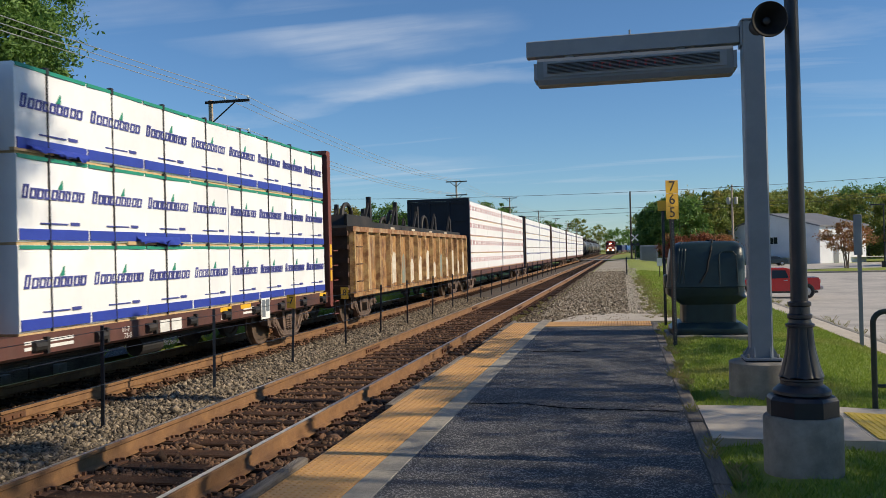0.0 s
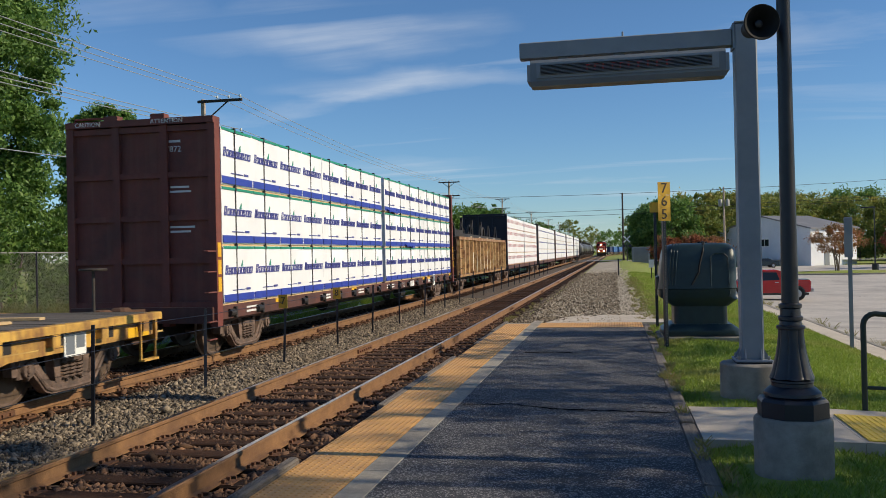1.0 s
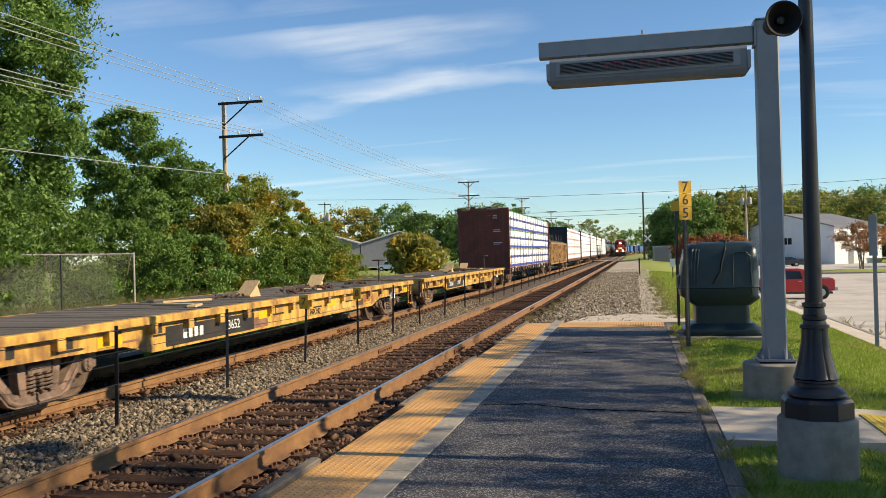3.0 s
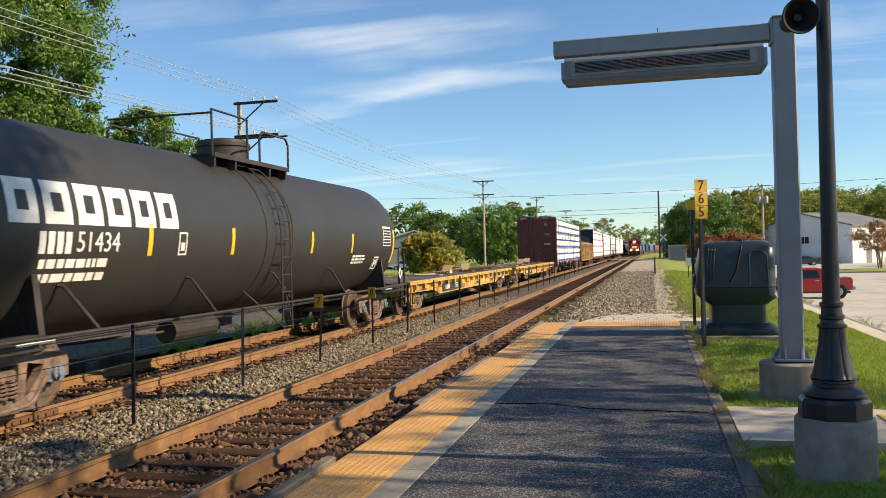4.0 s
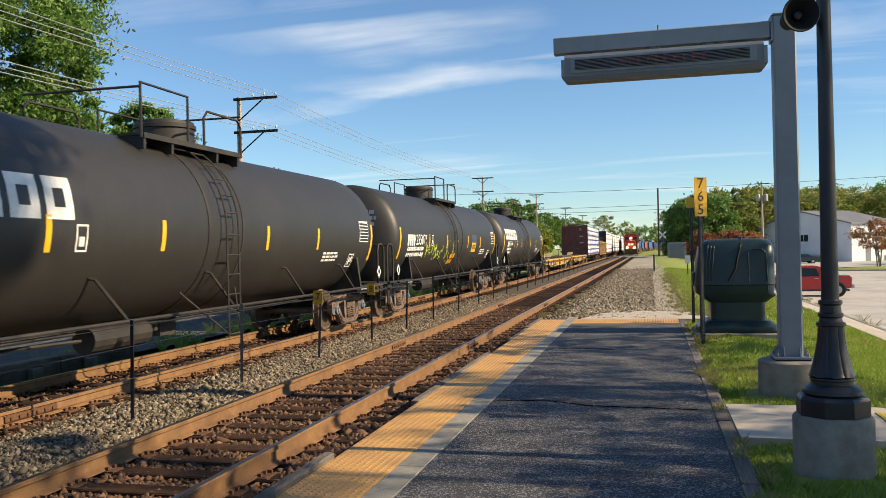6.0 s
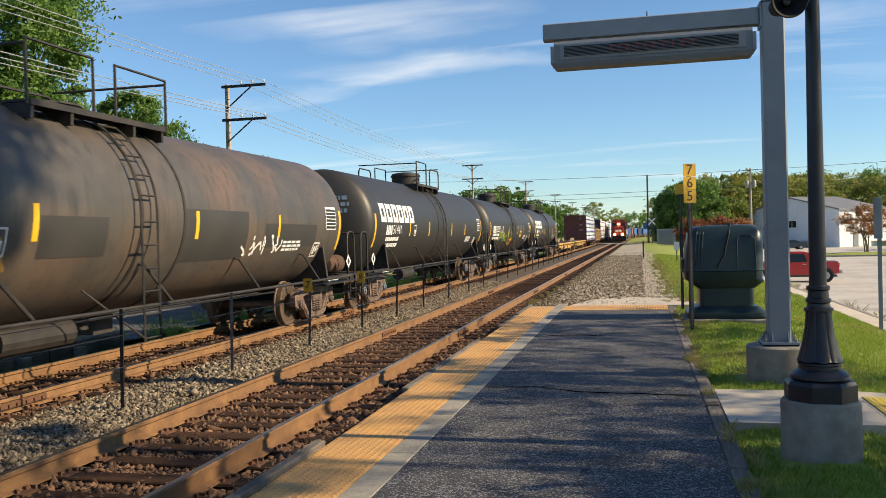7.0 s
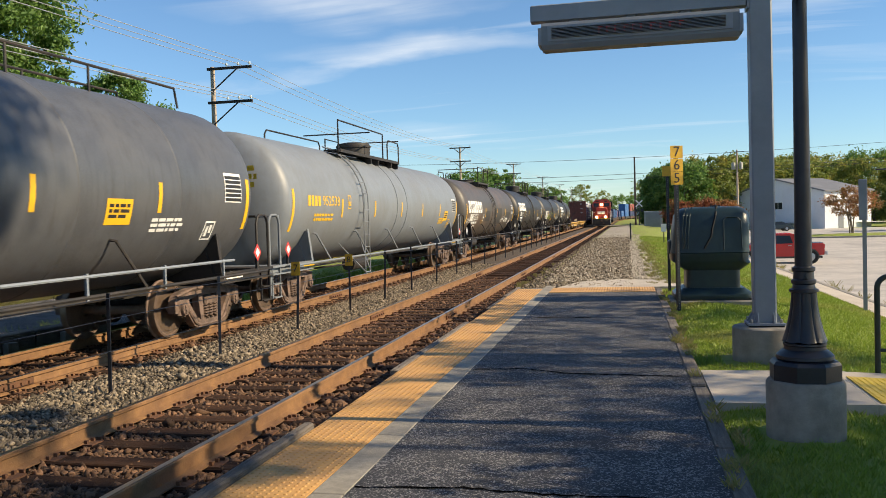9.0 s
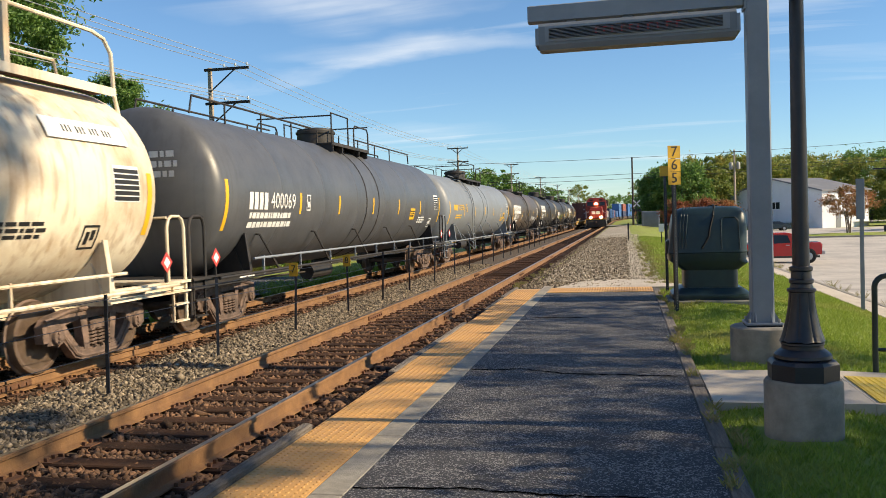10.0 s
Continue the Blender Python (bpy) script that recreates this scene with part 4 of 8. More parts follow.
# ---- wire fence between the tracks ----
FENCE_X = -5.95
fence = thing("wire_fence", "low wire fence of dark steel stakes between the tracks", "fence", kind="structure")
rng = np.random.RandomState(31)
stake_y = [2.0, 5.3, 8.9, 11.65, 14.7, 17.75, 20.4, 23.2, 26.4, 29.5, 32.6, 35.7, 38.8, 42, 45, 48, 51, 54, 57, 60, 64, 68, 72, 76]
stake_me = Shape().prism([(-0.021, -0.015), (0.021, -0.015), (0.021, -0.006), (0.006, -0.003), (0.006, 0.022), (-0.006, 0.022), (-0.006, -0.003), (-0.021, -0.006)], "z", -0.4, 1.04).mesh("stake", BLACK_METAL)
for y in stake_y:
    ob = part("stake", stake_me, BLACK_METAL, fence)
    ob.matrix_basis = pose(FENCE_X + (rng.rand() - 0.5) * 0.06, y, (rng.rand() - 0.5) * 0.05, (rng.rand() - 0.5) * 2, (rng.rand() - 0.5) * 3 + 1.5, rng.rand() * 20)
for z in (0.38, 0.74, 0.98):
    part("wire", Shape().tube([(FENCE_X + 0.02, y, z + (rng.rand() - 0.5) * 0.04 - 0.02) for y in stake_y], 0.0045, 5), BLACK_METAL, fence)
for y, d in ((14.7, "7"), (17.75, "8"), (-40, "")):
    if d:
        t = thing("distance_plate", "small yellow plate numbered " + d + " on a fence stake", "sign", (FENCE_X, y - 0.05, 0.97), group="fence number plates")
        p = part("plate", Shape().box(-0.085, 0.085, -0.006, 0.0, -0.13, 0.12), SIGN_YELLOW, t)
        words("numeral", d, 0.19, INK, p, pose(0, -0.0075, 0, 90, 0, 0))
# ---- rolling stock ----
SPEED, SPEED_IN = 16.3, 15.5
CONSIST, INBOUND, ROLLING = [], [], []
TANK_BLACK = surf("tank_black", (0.024, 0.023, 0.022), (0.019, 0.018, 0.018), 2.5, 0.50, bump=0.04, bump_scale=30, stain=(0.032, 0.030, 0.027), stain_scale=0.6, stain_amount=0.5, streak=(0.036, 0.032, 0.028), streak_amount=0.35)
TANK_BROWN = surf("tank_faded", (0.080, 0.071, 0.062), (0.050, 0.046, 0.042), 1.2, 0.5, bump=0.05, stain=(0.135, 0.088, 0.060), stain_scale=0.55, stain_amount=0.75, streak=(0.035, 0.033, 0.031), streak_amount=0.6)
TANK_GREY = surf("tank_grey", (0.190, 0.212, 0.238), (0.160, 0.180, 0.204), 2.0, 0.48, bump=0.04, stain=(0.16, 0.165, 0.165), stain_scale=0.5, streak=(0.14, 0.135, 0.13), streak_amount=0.3)
TANK_DARKGREY = surf("tank_dark_grey", (0.086, 0.091, 0.101), (0.066, 0.070, 0.079), 2.0, 0.42, bump=0.06, stain=(0.10, 0.103, 0.108), stain_scale=0.9, streak=(0.050, 0.049, 0.049), streak_amount=0.5)
TANK_CREAM = surf("tank_cream", (0.76, 0.69, 0.55), (0.70, 0.62, 0.47), 2.0, 0.5, bump=0.05, stain=(0.36, 0.22, 0.11), stain_scale=0.8, stain_amount=0.7, streak=(0.30, 0.17, 0.08), streak_amount=0.6)
FRAME_BLACK = surf("frame_black", (0.013, 0.012, 0.012), (0.019, 0.017, 0.016), 5, 0.65, bump=0.1, stain=(0.06, 0.045, 0.035), stain_scale=1.6)
TRUCK_STEEL = surf("truck_dusty_steel", (0.215, 0.142, 0.110), (0.10, 0.066, 0.050), 6, 0.85, bump=0.3, bump_scale=30, stain=(0.05, 0.038, 0.032), stain_scale=3, per=0.2)
WHEEL_STEEL = surf("wheel_steel", (0.17, 0.115, 0.088), (0.10, 0.066, 0.05), 6, 0.7, metal=0.1, bump=0.1)
TREAD = surf("wheel_tread", (0.20, 0.14, 0.10), (0.13, 0.088, 0.062), 6, 0.5, metal=0.6)
CAP_BLUE = surf("bearing_cap", (0.16, 0.20, 0.25), (0.11, 0.13, 0.16), 6, 0.5)
STRIP_YELLOW = surf("reflective_yellow", (0.72, 0.42, 0.02), (0.66, 0.38, 0.02), 8, 0.45)
BROWN = surf("boxcar_red", (0.12, 0.042, 0.032), (0.075, 0.031, 0.025), 3, 0.7, bump=0.1, stain=(0.035, 0.022, 0.02), stain_scale=0.9, stain_amount=0.7, streak=(0.11, 0.06, 0.045), streak_amount=0.4)
MAROON = surf("bulkhead_maroon", (0.19, 0.048, 0.034), (0.13, 0.036, 0.028), 3, 0.7, bump=0.1, stain=(0.07, 0.03, 0.026), stain_scale=1.2, stain_amount=0.6, streak=(0.20, 0.09, 0.06), streak_amount=0.35)
NAVY = surf("bulkhead_navy", (0.014, 0.018, 0.032), (0.01, 0.013, 0.024), 3, 0.6)
WRAP = surf("white_wrap", (0.80, 0.81, 0.82), (0.74, 0.75, 0.77), 1.5, 0.42, bump=1.0, bump_scale=2.6, stain=(0.66, 0.67, 0.69), stain_scale=0.8, stretch=(1, 1.4, 0.7))
WRAP_BLUE = surf("wrap_blue_print", (0.03, 0.055, 0.36), (0.025, 0.045, 0.30), 3, 0.45, bump=0.3, bump_scale=4)
WRAP_GREEN = surf("wrap_green_print", (0.02, 0.26, 0.17), (0.02, 0.22, 0.14), 3, 0.45)
WRAP_RED = surf("wrap_red_print", (0.50, 0.20, 0.22), (0.42, 0.16, 0.19), 3, 0.5)
MARK_BLUE = surf("mark_blue", (0.05, 0.06, 0.26), (0.045, 0.055, 0.24), 3, 0.5)
STRAP = surf("steel_strap", (0.03, 0.03, 0.032), (0.02, 0.02, 0.02), 5, 0.5)
LUMBER = surf("lumber_ends", (0.55, 0.40, 0.22), (0.45, 0.31, 0.16), 14, 0.8, bump=0.3)
FLAT_YELLOW = surf("flatcar_yellow", (0.60, 0.37, 0.075), (0.46, 0.25, 0.05), 4, 0.7, bump=0.2, stain=(0.12, 0.055, 0.030), stain_scale=2.1, stain_amount=0.9, streak=(0.17, 0.075, 0.035), streak_amount=0.8)
DECK = surf("deck_planks", (0.115, 0.10, 0.088), (0.07, 0.062, 0.056), 8, 0.9, bump=0.4, bump_scale=20, stretch=(0.6, 5, 5), per=0.25)
RUST_WALL = surf("gondola_rust", (0.40, 0.235, 0.085), (0.20, 0.080, 0.030), 5, 0.85, bump=0.5, bump_scale=14, stain=(0.085, 0.034, 0.018), stain_scale=2.6, stain_amount=0.9, streak=(0.58, 0.48, 0.32), streak_amount=0.5)
RUST_RIB = surf("gondola_rib", (0.50, 0.36, 0.17), (0.33, 0.17, 0.065), 5, 0.85, bump=0.3, bump_scale=16, stain=(0.13, 0.052, 0.024), stain_scale=4.0, stain_amount=0.85, per=0.2)
RUST_RAIL = surf("gondola_rail", (0.30, 0.15, 0.07), (0.16, 0.075, 0.038), 6, 0.9, bump=0.4, stain=(0.48, 0.36, 0.22), stain_scale=3.5, stain_amount=0.6)
RUST_DARK = surf("rust_dark", (0.10, 0.05, 0.03), (0.06, 0.033, 0.022), 4, 0.9, bump=0.3)
LOCO_RED = surf("loco_red", (0.26, 0.024, 0.013), (0.21, 0.021, 0.012), 3, 0.4, stain=(0.15, 0.022, 0.014), stain_scale=1)
LAMP_GLOW = surf("lamp_glow", (1.0, 0.85, 0.55), (1.0, 0.85, 0.55), 3, 0.3, emit=(1.0, 0.72, 0.32, 22.0))
GLASS_DARK = surf("dark_glass", (0.02, 0.023, 0.027), (0.02, 0.023, 0.027), 3, 0.08)
RUST_PINK = surf("rust_primer", (0.26, 0.13, 0.085), (0.17, 0.08, 0.05), 5, 0.8, bump=0.2, stain=(0.09, 0.045, 0.03), stain_scale=2.5)
PALE_YELLOW = surf("pale_yellow", (0.62, 0.45, 0.14), (0.50, 0.32, 0.085), 5, 0.7, stain=(0.25, 0.13, 0.05), stain_scale=2.2, stain_amount=0.8)
FADED_RED = surf("faded_red", (0.20, 0.045, 0.028), (0.26, 0.12, 0.035), 9, 0.6, stain=(0.32, 0.18, 0.04), stain_scale=5)
PLACARD = surf("placard_white", (0.78, 0.78, 0.76), (0.72, 0.72, 0.70), 6, 0.5)
PLACARD_RED = surf("placard_red", (0.55, 0.06, 0.05), (0.50, 0.05, 0.05), 6, 0.5)
GRAFFITI = surf("graffiti_lime", (0.45, 0.55, 0.05), (0.38, 0.46, 0.05), 9, 0.6)
GRAFFITI_PALE = surf("graffiti_pale", (0.66, 0.63, 0.55), (0.52, 0.46, 0.35), 6, 0.7, stain=(0.30, 0.17, 0.08), stain_scale=2.0, stain_amount=0.7)
GRAFFITI_TEAL = surf("graffiti_teal", (0.16, 0.22, 0.20), (0.24, 0.25, 0.20), 6, 0.7, stain=(0.28, 0.15, 0.07), stain_scale=2.0, stain_amount=0.8)
GRAFFITI_GOLD = surf("graffiti_gold", (0.34, 0.20, 0.05), (0.28, 0.16, 0.04), 9, 0.6)

# truck parts, built once
wheel_profile = [(0.10, 0.80), (0.10, 0.70), (0.36, 0.735), (0.385, 0.70), (0.485, 0.70), (0.487, 0.725), (0.457, 0.735), (0.452, 0.835), (0.40, 0.838), (0.385, 0.79), (0.15, 0.775), (0.13, 0.80)]
ws = Shape().cyl((-0.98, 0, 0), (0.98, 0, 0), 0.075, n=12)
ws.lathe([(r, h) for r, h in wheel_profile], 36, axis="x").lathe([(r, -h) for r, h in wheel_profile], 36, axis="x")
# a casting mark on each wheel plate
for sx in (-1, 1):
    ws.box(sx * 0.77 - 0.012, sx * 0.77 + 0.012, 0.17, 0.30, -0.035, 0.035)
WHEELSET_ME = ws.mesh("wheelset", WHEEL_STEEL, True)
tread = Shape().lathe([(0.4585, 0.742), (0.4585, 0.83), (0.456, 0.8385), (0.425, 0.8395), (0.425, 0.83)], 36, axis="x")
TREAD_ME = tread.mesh("tread", TREAD, True)


def side_frame_mesh():
    """A cast side frame: arched top chord, sloping tension arms, spring window, axle boxes."""
    s = Shape()
    a, b = 0.965, 1.085
    top = [(-1.12, 0.40), (-1.13, 0.60), (-1.06, 0.69), (-0.92, 0.735), (-0.60, 0.775), (0.60, 0.775), (0.92, 0.735), (1.06, 0.69), (1.13, 0.60), (1.12, 0.40),
           (1.02, 0.40), (1.00, 0.54), (0.80, 0.57), (0.42, 0.63), (-0.42, 0.63), (-0.80, 0.57), (-1.00, 0.54), (-1.02, 0.40)]
    s.prism(top, "x", a, b)
    for w in (-1, 1):
        s.prism([(w * 0.70, 0.60), (w * 0.82, 0.55), (w * 0.78, 0.42), (w * 0.52, 0.14), (w * 0.40, 0.10), (w * 0.30, 0.12), (w * 0.30, 0.24), (w * 0.42, 0.27), (w * 0.62, 0.48)], "x", a, b)
        s.prism([(w * 0.22, 0.24), (w * 0.33, 0.22), (w * 0.40, 0.65), (w * 0.26, 0.65)], "x", a + 0.01, b + 0.015)
        s.prism([(w * 0.76, 0.56), (w * 0.78, 0.36), (w * 0.84, 0.32), (w * 0.84, 0.57)], "x", a, b)
        s.box(a, b + 0.03, w * 0.93 - 0.13, w * 0.93 + 0.13, 0.53, 0.64, 0.03)
        s.tube([(b, w * 1.08, 0.67), (b + 0.01, w * 0.62, 0.755), (b + 0.01, 0, 0.765)], 0.028, 6)
        s.tube([(b, w * 0.74, 0.46), (b + 0.01, w * 0.50, 0.19), (b + 0.01, w * 0.36, 0.14), (b + 0.01, 0, 0.13)], 0.028, 6)
    s.box(a, b + 0.02, -0.42, 0.42, 0.10, 0.235, 0.02)
    s.box(a - 0.03, b + 0.05, -0.20, 0.20, 0.48, 0.60, 0.03)
    return s.mesh("side_frame", TRUCK_STEEL, True)


def spring_mesh():
    pts = [(1.075 + 0.06 * math.cos(a), 0.06 * math.sin(a), 0.24 + 0.23 * a / (6.283 * 5)) for a in np.linspace(0, 6.283 * 5, 41)]
    return Shape().tube(pts, 0.0165, 5).mesh("spring", TRUCK_STEEL, True)


SIDE_FRAME_ME, SPRING_ME = side_frame_mesh(), spring_mesh()
caps = Shape().box(1.0, 1.10, -0.14, 0.14, 0.36, 0.56, 0.03).lathe([(0.10, 1.06), (0.105, 1.13), (0.095, 1.15), (0.05, 1.155), (0.045, 1.175), (0.01, 1.18)], 16, at=(0, 0, 0.457), axis="x")
for k in range(3):
    caps.cyl((1.14, 0.058 * math.cos(2.094 * k), 0.457 + 0.058 * math.sin(2.094 * k)), (1.172, 0.058 * math.cos(2.094 * k), 0.457 + 0.058 * math.sin(2.094 * k)), 0.02, n=6)
CAP_ME = caps.mesh("bearing_cap", TRUCK_STEEL, True)
CAP_BLUE_ME = caps.mesh("bearing_cap", CAP_BLUE, True)
bol = Shape().box(-1.0, 1.0, -0.17, 0.17, 0.42, 0.68, 0.02)
for w in (-1, 1):
    bol.bar((-0.85, w * 0.36, 0.42), (0.85, w * 0.36, 0.42), 0.10, 0.12)
    for sx in (-1, 1):
        bol.box(sx * 0.75 - 0.05, sx * 0.75 + 0.05, w * 0.40 - 0.03, w * 0.40 + 0.05, 0.28, 0.58)
BOLSTER_ME = bol.mesh("truck", FRAME_BLACK)


def truck(car, y, roll=True, caps_me=None):
    t = part("truck", BOLSTER_ME, FRAME_BLACK, car, "two-axle freight truck with rusty side frames")
    t.matrix_basis = pose(0, y, 0)
    for turn in (0, 180):
        part("side_frame", SIDE_FRAME_ME, TRUCK_STEEL, t).matrix_basis = pose(0, 0, 0, 0, 0, turn)
        for q in (-0.89, 0.89):
            part("bearing_cap", caps_me or CAP_ME, TRUCK_STEEL, t).matrix_basis = pose(0, q, 0, 0, 0, turn)
            if roll or turn == 0:
                part("wheel_rim", TREAD_ME, TREAD, t, "bright worn wheel rim").matrix_basis = pose(0, q, 0.457, 0, 0, turn)
        if roll and turn == 0:
            for q in (-0.15, 0.0, 0.15):
                part("spring", SPRING_ME, TRUCK_STEEL, t).matrix_basis = pose(0, q, 0)
    for q in (-0.89, 0.89):
        w = part("wheelset", WHEELSET_ME, WHEEL_STEEL, t, "steel wheels on an axle")
        w.matrix_basis = pose(0, q, 0.457)
        if roll:
            ROLLING.append((w, pose(0, q, 0.457), -1))
    return t


def coupler(car, y, way):
    s = Shape().box(-0.09, 0.09, min(y, y + way * 0.75), max(y, y + way * 0.75), 0.74, 0.92)
    s.box(-0.15, 0.15, y + way * 0.60 - 0.17, y + way * 0.60 + 0.17, 0.68, 0.98, 0.05)
    s.tube([(0.3, y, 0.62), (0.28, y + way * 0.3, 0.4), (0.2, y + way * 0.62, 0.38)], 0.03, 6)
    part("coupler", s, RUST_DARK, car, "rusty coupler and air hose")


def on_tank(me_or_shape, r, zc, ang, y, name, mat, parent, lift=0.005, label=""):
    """Wraps a flat form (x along the car, y up) round the tank's side at an angle above its middle."""
    me = me_or_shape.copy()
    n = len(me.vertices)
    co = np.empty(n * 3, dtype=np.float32)
    me.vertices.foreach_get("co", co)
    co = co.reshape(-1, 3)
    a = radians(ang) + co[:, 1] / r
    d = r + lift + co[:, 2]
    out = np.stack([d * np.cos(a), y + co[:, 0], zc + d * np.sin(a)], -1)
    me.vertices.foreach_set("co", out.astype(np.float32).ravel())
    me.update()
    ob = new(name, me)
    ob.parent = parent
    if name in ("data_lines", "small_print", "notice_print", "board_print", "graffiti", "owner_mark"):
        tagged(ob, label=label, kind="stuff")
    elif label:
        tagged(ob, label=label)
    return ob


def flat_rects(rects, mat, name="marking", cut=0.12):
    """Thin plates from (x0, x1, y0, y1), cut fine enough to follow a curve."""
    v, f = [], []
    for x0, x1, y0, y1 in rects:
        n = max(1, int(abs(y1 - y0) / cut))
        k = len(v)
        for i in range(n + 1):
            y = y0 + (y1 - y0) * i / n
            v += [(x0, y, 0), (x1, y, 0)]
        f += [(k + 2 * i, k + 2 * i + 1, k + 2 * i + 3, k + 2 * i + 2) for i in range(n)]
    return mesh_np(name, v, f, mat)


def flat_text(text, size, mat, squeeze=1.0):
    ob = words("lettering", text, size, mat, None, Matrix(), 0.0005, squeeze)
    me = ob.data
    bpy.data.objects.remove(ob)
    return me


def bars_of_text(w, h, rows, seed, fill=0.8):
    """Rectangles that stand for lines of small print."""
    r = random.Random(seed)
    out = []
    for i in range(rows):
        y1 = h / 2 - i * h / rows
        y0 = y1 - h / rows * 0.62
        x = -w / 2
        while x < w / 2 * fill:
            n = 0.06 + r.random() * 0.16
            out.append((x, min(x + n, w / 2), y0, y1))
            x += n + 0.035
    return out


def logo_blocks(n, w, h, t):
    """a row of n plain solid blocks, as a mark."""
    return [((i - n / 2) * w * 1.12, (i - n / 2) * w * 1.12 + w, -h / 2, h / 2) for i in range(n)]


def frame_rects(w, h, t):
    return [(-w / 2, w / 2, h / 2 - t, h / 2), (-w / 2, w / 2, -h / 2, -h / 2 + t), (-w / 2, -w / 2 + t, -h / 2 + t, h / 2 - t), (w / 2 - t, w / 2, -h / 2 + t, h / 2 - t)]


def tank_car(label, s, half, r, zc, mat, number="", mark=LETTER_WHITE, logo=False, roll=True, strips=(-4.1, -1.7, 1.7, 4.1), dome=0.0, grey=False, num_y=None, num_len=1.5, ladder=0.15, rails="short", head_mat=None, strip_mat=None, rings=0, detail=True, table=True, mid=0.0, low_lid=False):
    """A tank car; half: half the distance between the end strips."""
    car = thing("tank_car", label, "tank car", (TRACK_2, s, 0), group="freight train")
    CONSIST.append((car, s))
    trim = mat if grey else FRAME_BLACK
    L = half + 0.10
    prof = []
    for k in range(9):
        a = radians(90 * k / 8)
        prof.append((r * math.sin(a) + 0.001, -L - 0.50 * math.cos(a)))
    m = int(2 * L / 0.8)
    for k in range(1, m):
        prof.append((r, -L + 2 * L * k / m))
        if rings and k % 3 == 0:
            y = -L + 2 * L * k / m
            prof += [(r, y + 0.01), (r + 0.006, y + 0.02), (r + 0.006, y + 0.05), (r, y + 0.06)]
    for k in range(9):
        a = radians(90 * (8 - k) / 8)
        prof.append((r * math.sin(a) + 0.001, L + 0.50 * math.cos(a)))
    body = part("tank", Shape().lathe(prof, 56, at=(0, 0, zc), axis="y"), mat, car, "", True)
    # yellow strips
    sm = strip_mat or STRIP_YELLOW
    for e in (-1, 1):
        on_tank(flat_rects([(-0.06, 0.06, -0.52, 0.38)], sm), r, zc, -6, e * half, "reflective_strip", sm, body, label="long yellow reflective strip")
    for y in strips:
        on_tank(flat_rects([(-0.05, 0.05, -0.22, 0.22)], sm), r, zc, -6, y, "reflective_strip", sm, body)
    # sills, bolsters, end platforms
    for e in (-1, 1):
        s1 = Shape()
        s1.box(-0.26, 0.26, min(e * (half - 2.2), e * (half + 1.15)), max(e * (half - 2.2), e * (half + 1.15)), 0.66, 0.98)
        s1.prism([(-1.42, 0.78), (1.42, 0.78), (1.30, 1.02), (1.18, 1.36), (0.55, 0.98), (-0.55, 0.98), (-1.18, 1.36), (-1.30, 1.02)], "y", e * (half - 0.95) - 0.05, e * (half - 0.95) + 0.05)
        s1.box(-1.46, 1.46, e * (half + 0.86) - 0.30, e * (half + 0.86) + 0.30, 0.94, 0.985)
        part("sill", s1, trim, car, "stub sill, bolster and end platform")
    for e in (-1, 1):
        for sx in (-1, 1):
            y = e * (half - 0.95)
            part("web", Shape().prism([(sx * 0.50, 0.97), (sx * 1.44, 0.97), (sx * 1.36, 1.62), (sx * 1.20, 1.62)], "y", y - 0.015, y + 0.015), trim, car, "cradle web plate")
            part("web_flange", Shape().prism([(sx * 1.445, 0.97), (sx * 1.47, 0.97), (sx * 1.385, 1.66), (sx * 1.36, 1.66)], "y", y - 0.05, y + 0.05), trim, car)
            q0, q1 = sorted((e * (half - 1.0), e * (half + 1.15)))
            ch = part("side_channel", Shape().prism([(sx * 1.34, 0.80), (sx * 1.46, 0.80), (sx * 1.46, 0.825), (sx * 1.375, 0.825), (sx * 1.375, 0.955), (sx * 1.46, 0.955), (sx * 1.46, 0.985), (sx * 1.34, 0.985)], "y", q0, q1), trim, car, "steel side channel")
            if sx > 0:
                part("stencil", Shape().put([(1.3755, y + e * 0.3 + k * 0.07, z) for k, z in ((0, 0.86), (9, 0.86), (9, 0.91), (0, 0.91))], [(0, 1, 2, 3)]), mark, ch)
        # hooped end rails
        for sx in (-1, 1):
            a, b, x = e * (half + 0.62), e * (half + 1.12), sx * 1.38
            hoop = [(x, a, 0.98), (x, a, 1.80), (x, a + e * 0.05, 1.92), (x, a + e * 0.14, 1.97), (x, b - e * 0.14, 1.97), (x, b - e * 0.05, 1.92), (x, b, 1.80), (x, b, 0.40)]
            if sx > 0 or e < 0:
                part("end_rail", Shape().tube(hoop, 0.026, 7), trim, car, "hooped end handrail", True)
        part("end_crossrail", Shape().tube([(-1.38, e * (half + 0.62), 1.95), (1.38, e * (half + 0.62), 1.95)], 0.022, 6), trim, car)
        for sx in (-1, 1):
            step = Shape()
            for y in (half + 0.70, half + 1.08):
                step.bar((sx * 1.40, e * y, 0.95), (sx * 1.40, e * y, 0.35), 0.03, 0.03)
            for z in (0.36, 0.62):
                step.box(sx * 1.40 - 0.07, sx * 1.40 + 0.05, min(e * (half + 0.70), e * (half + 1.08)), max(e * (half + 0.70), e * (half + 1.08)), z - 0.012, z + 0.012)
            part("step", step, trim, car, "side step")
        coupler(car, e * (half + 1.0), e)
        truck(car, e * (half - 0.75), roll, CAP_BLUE_ME if number in ("51434", "51441", "255071") else None)
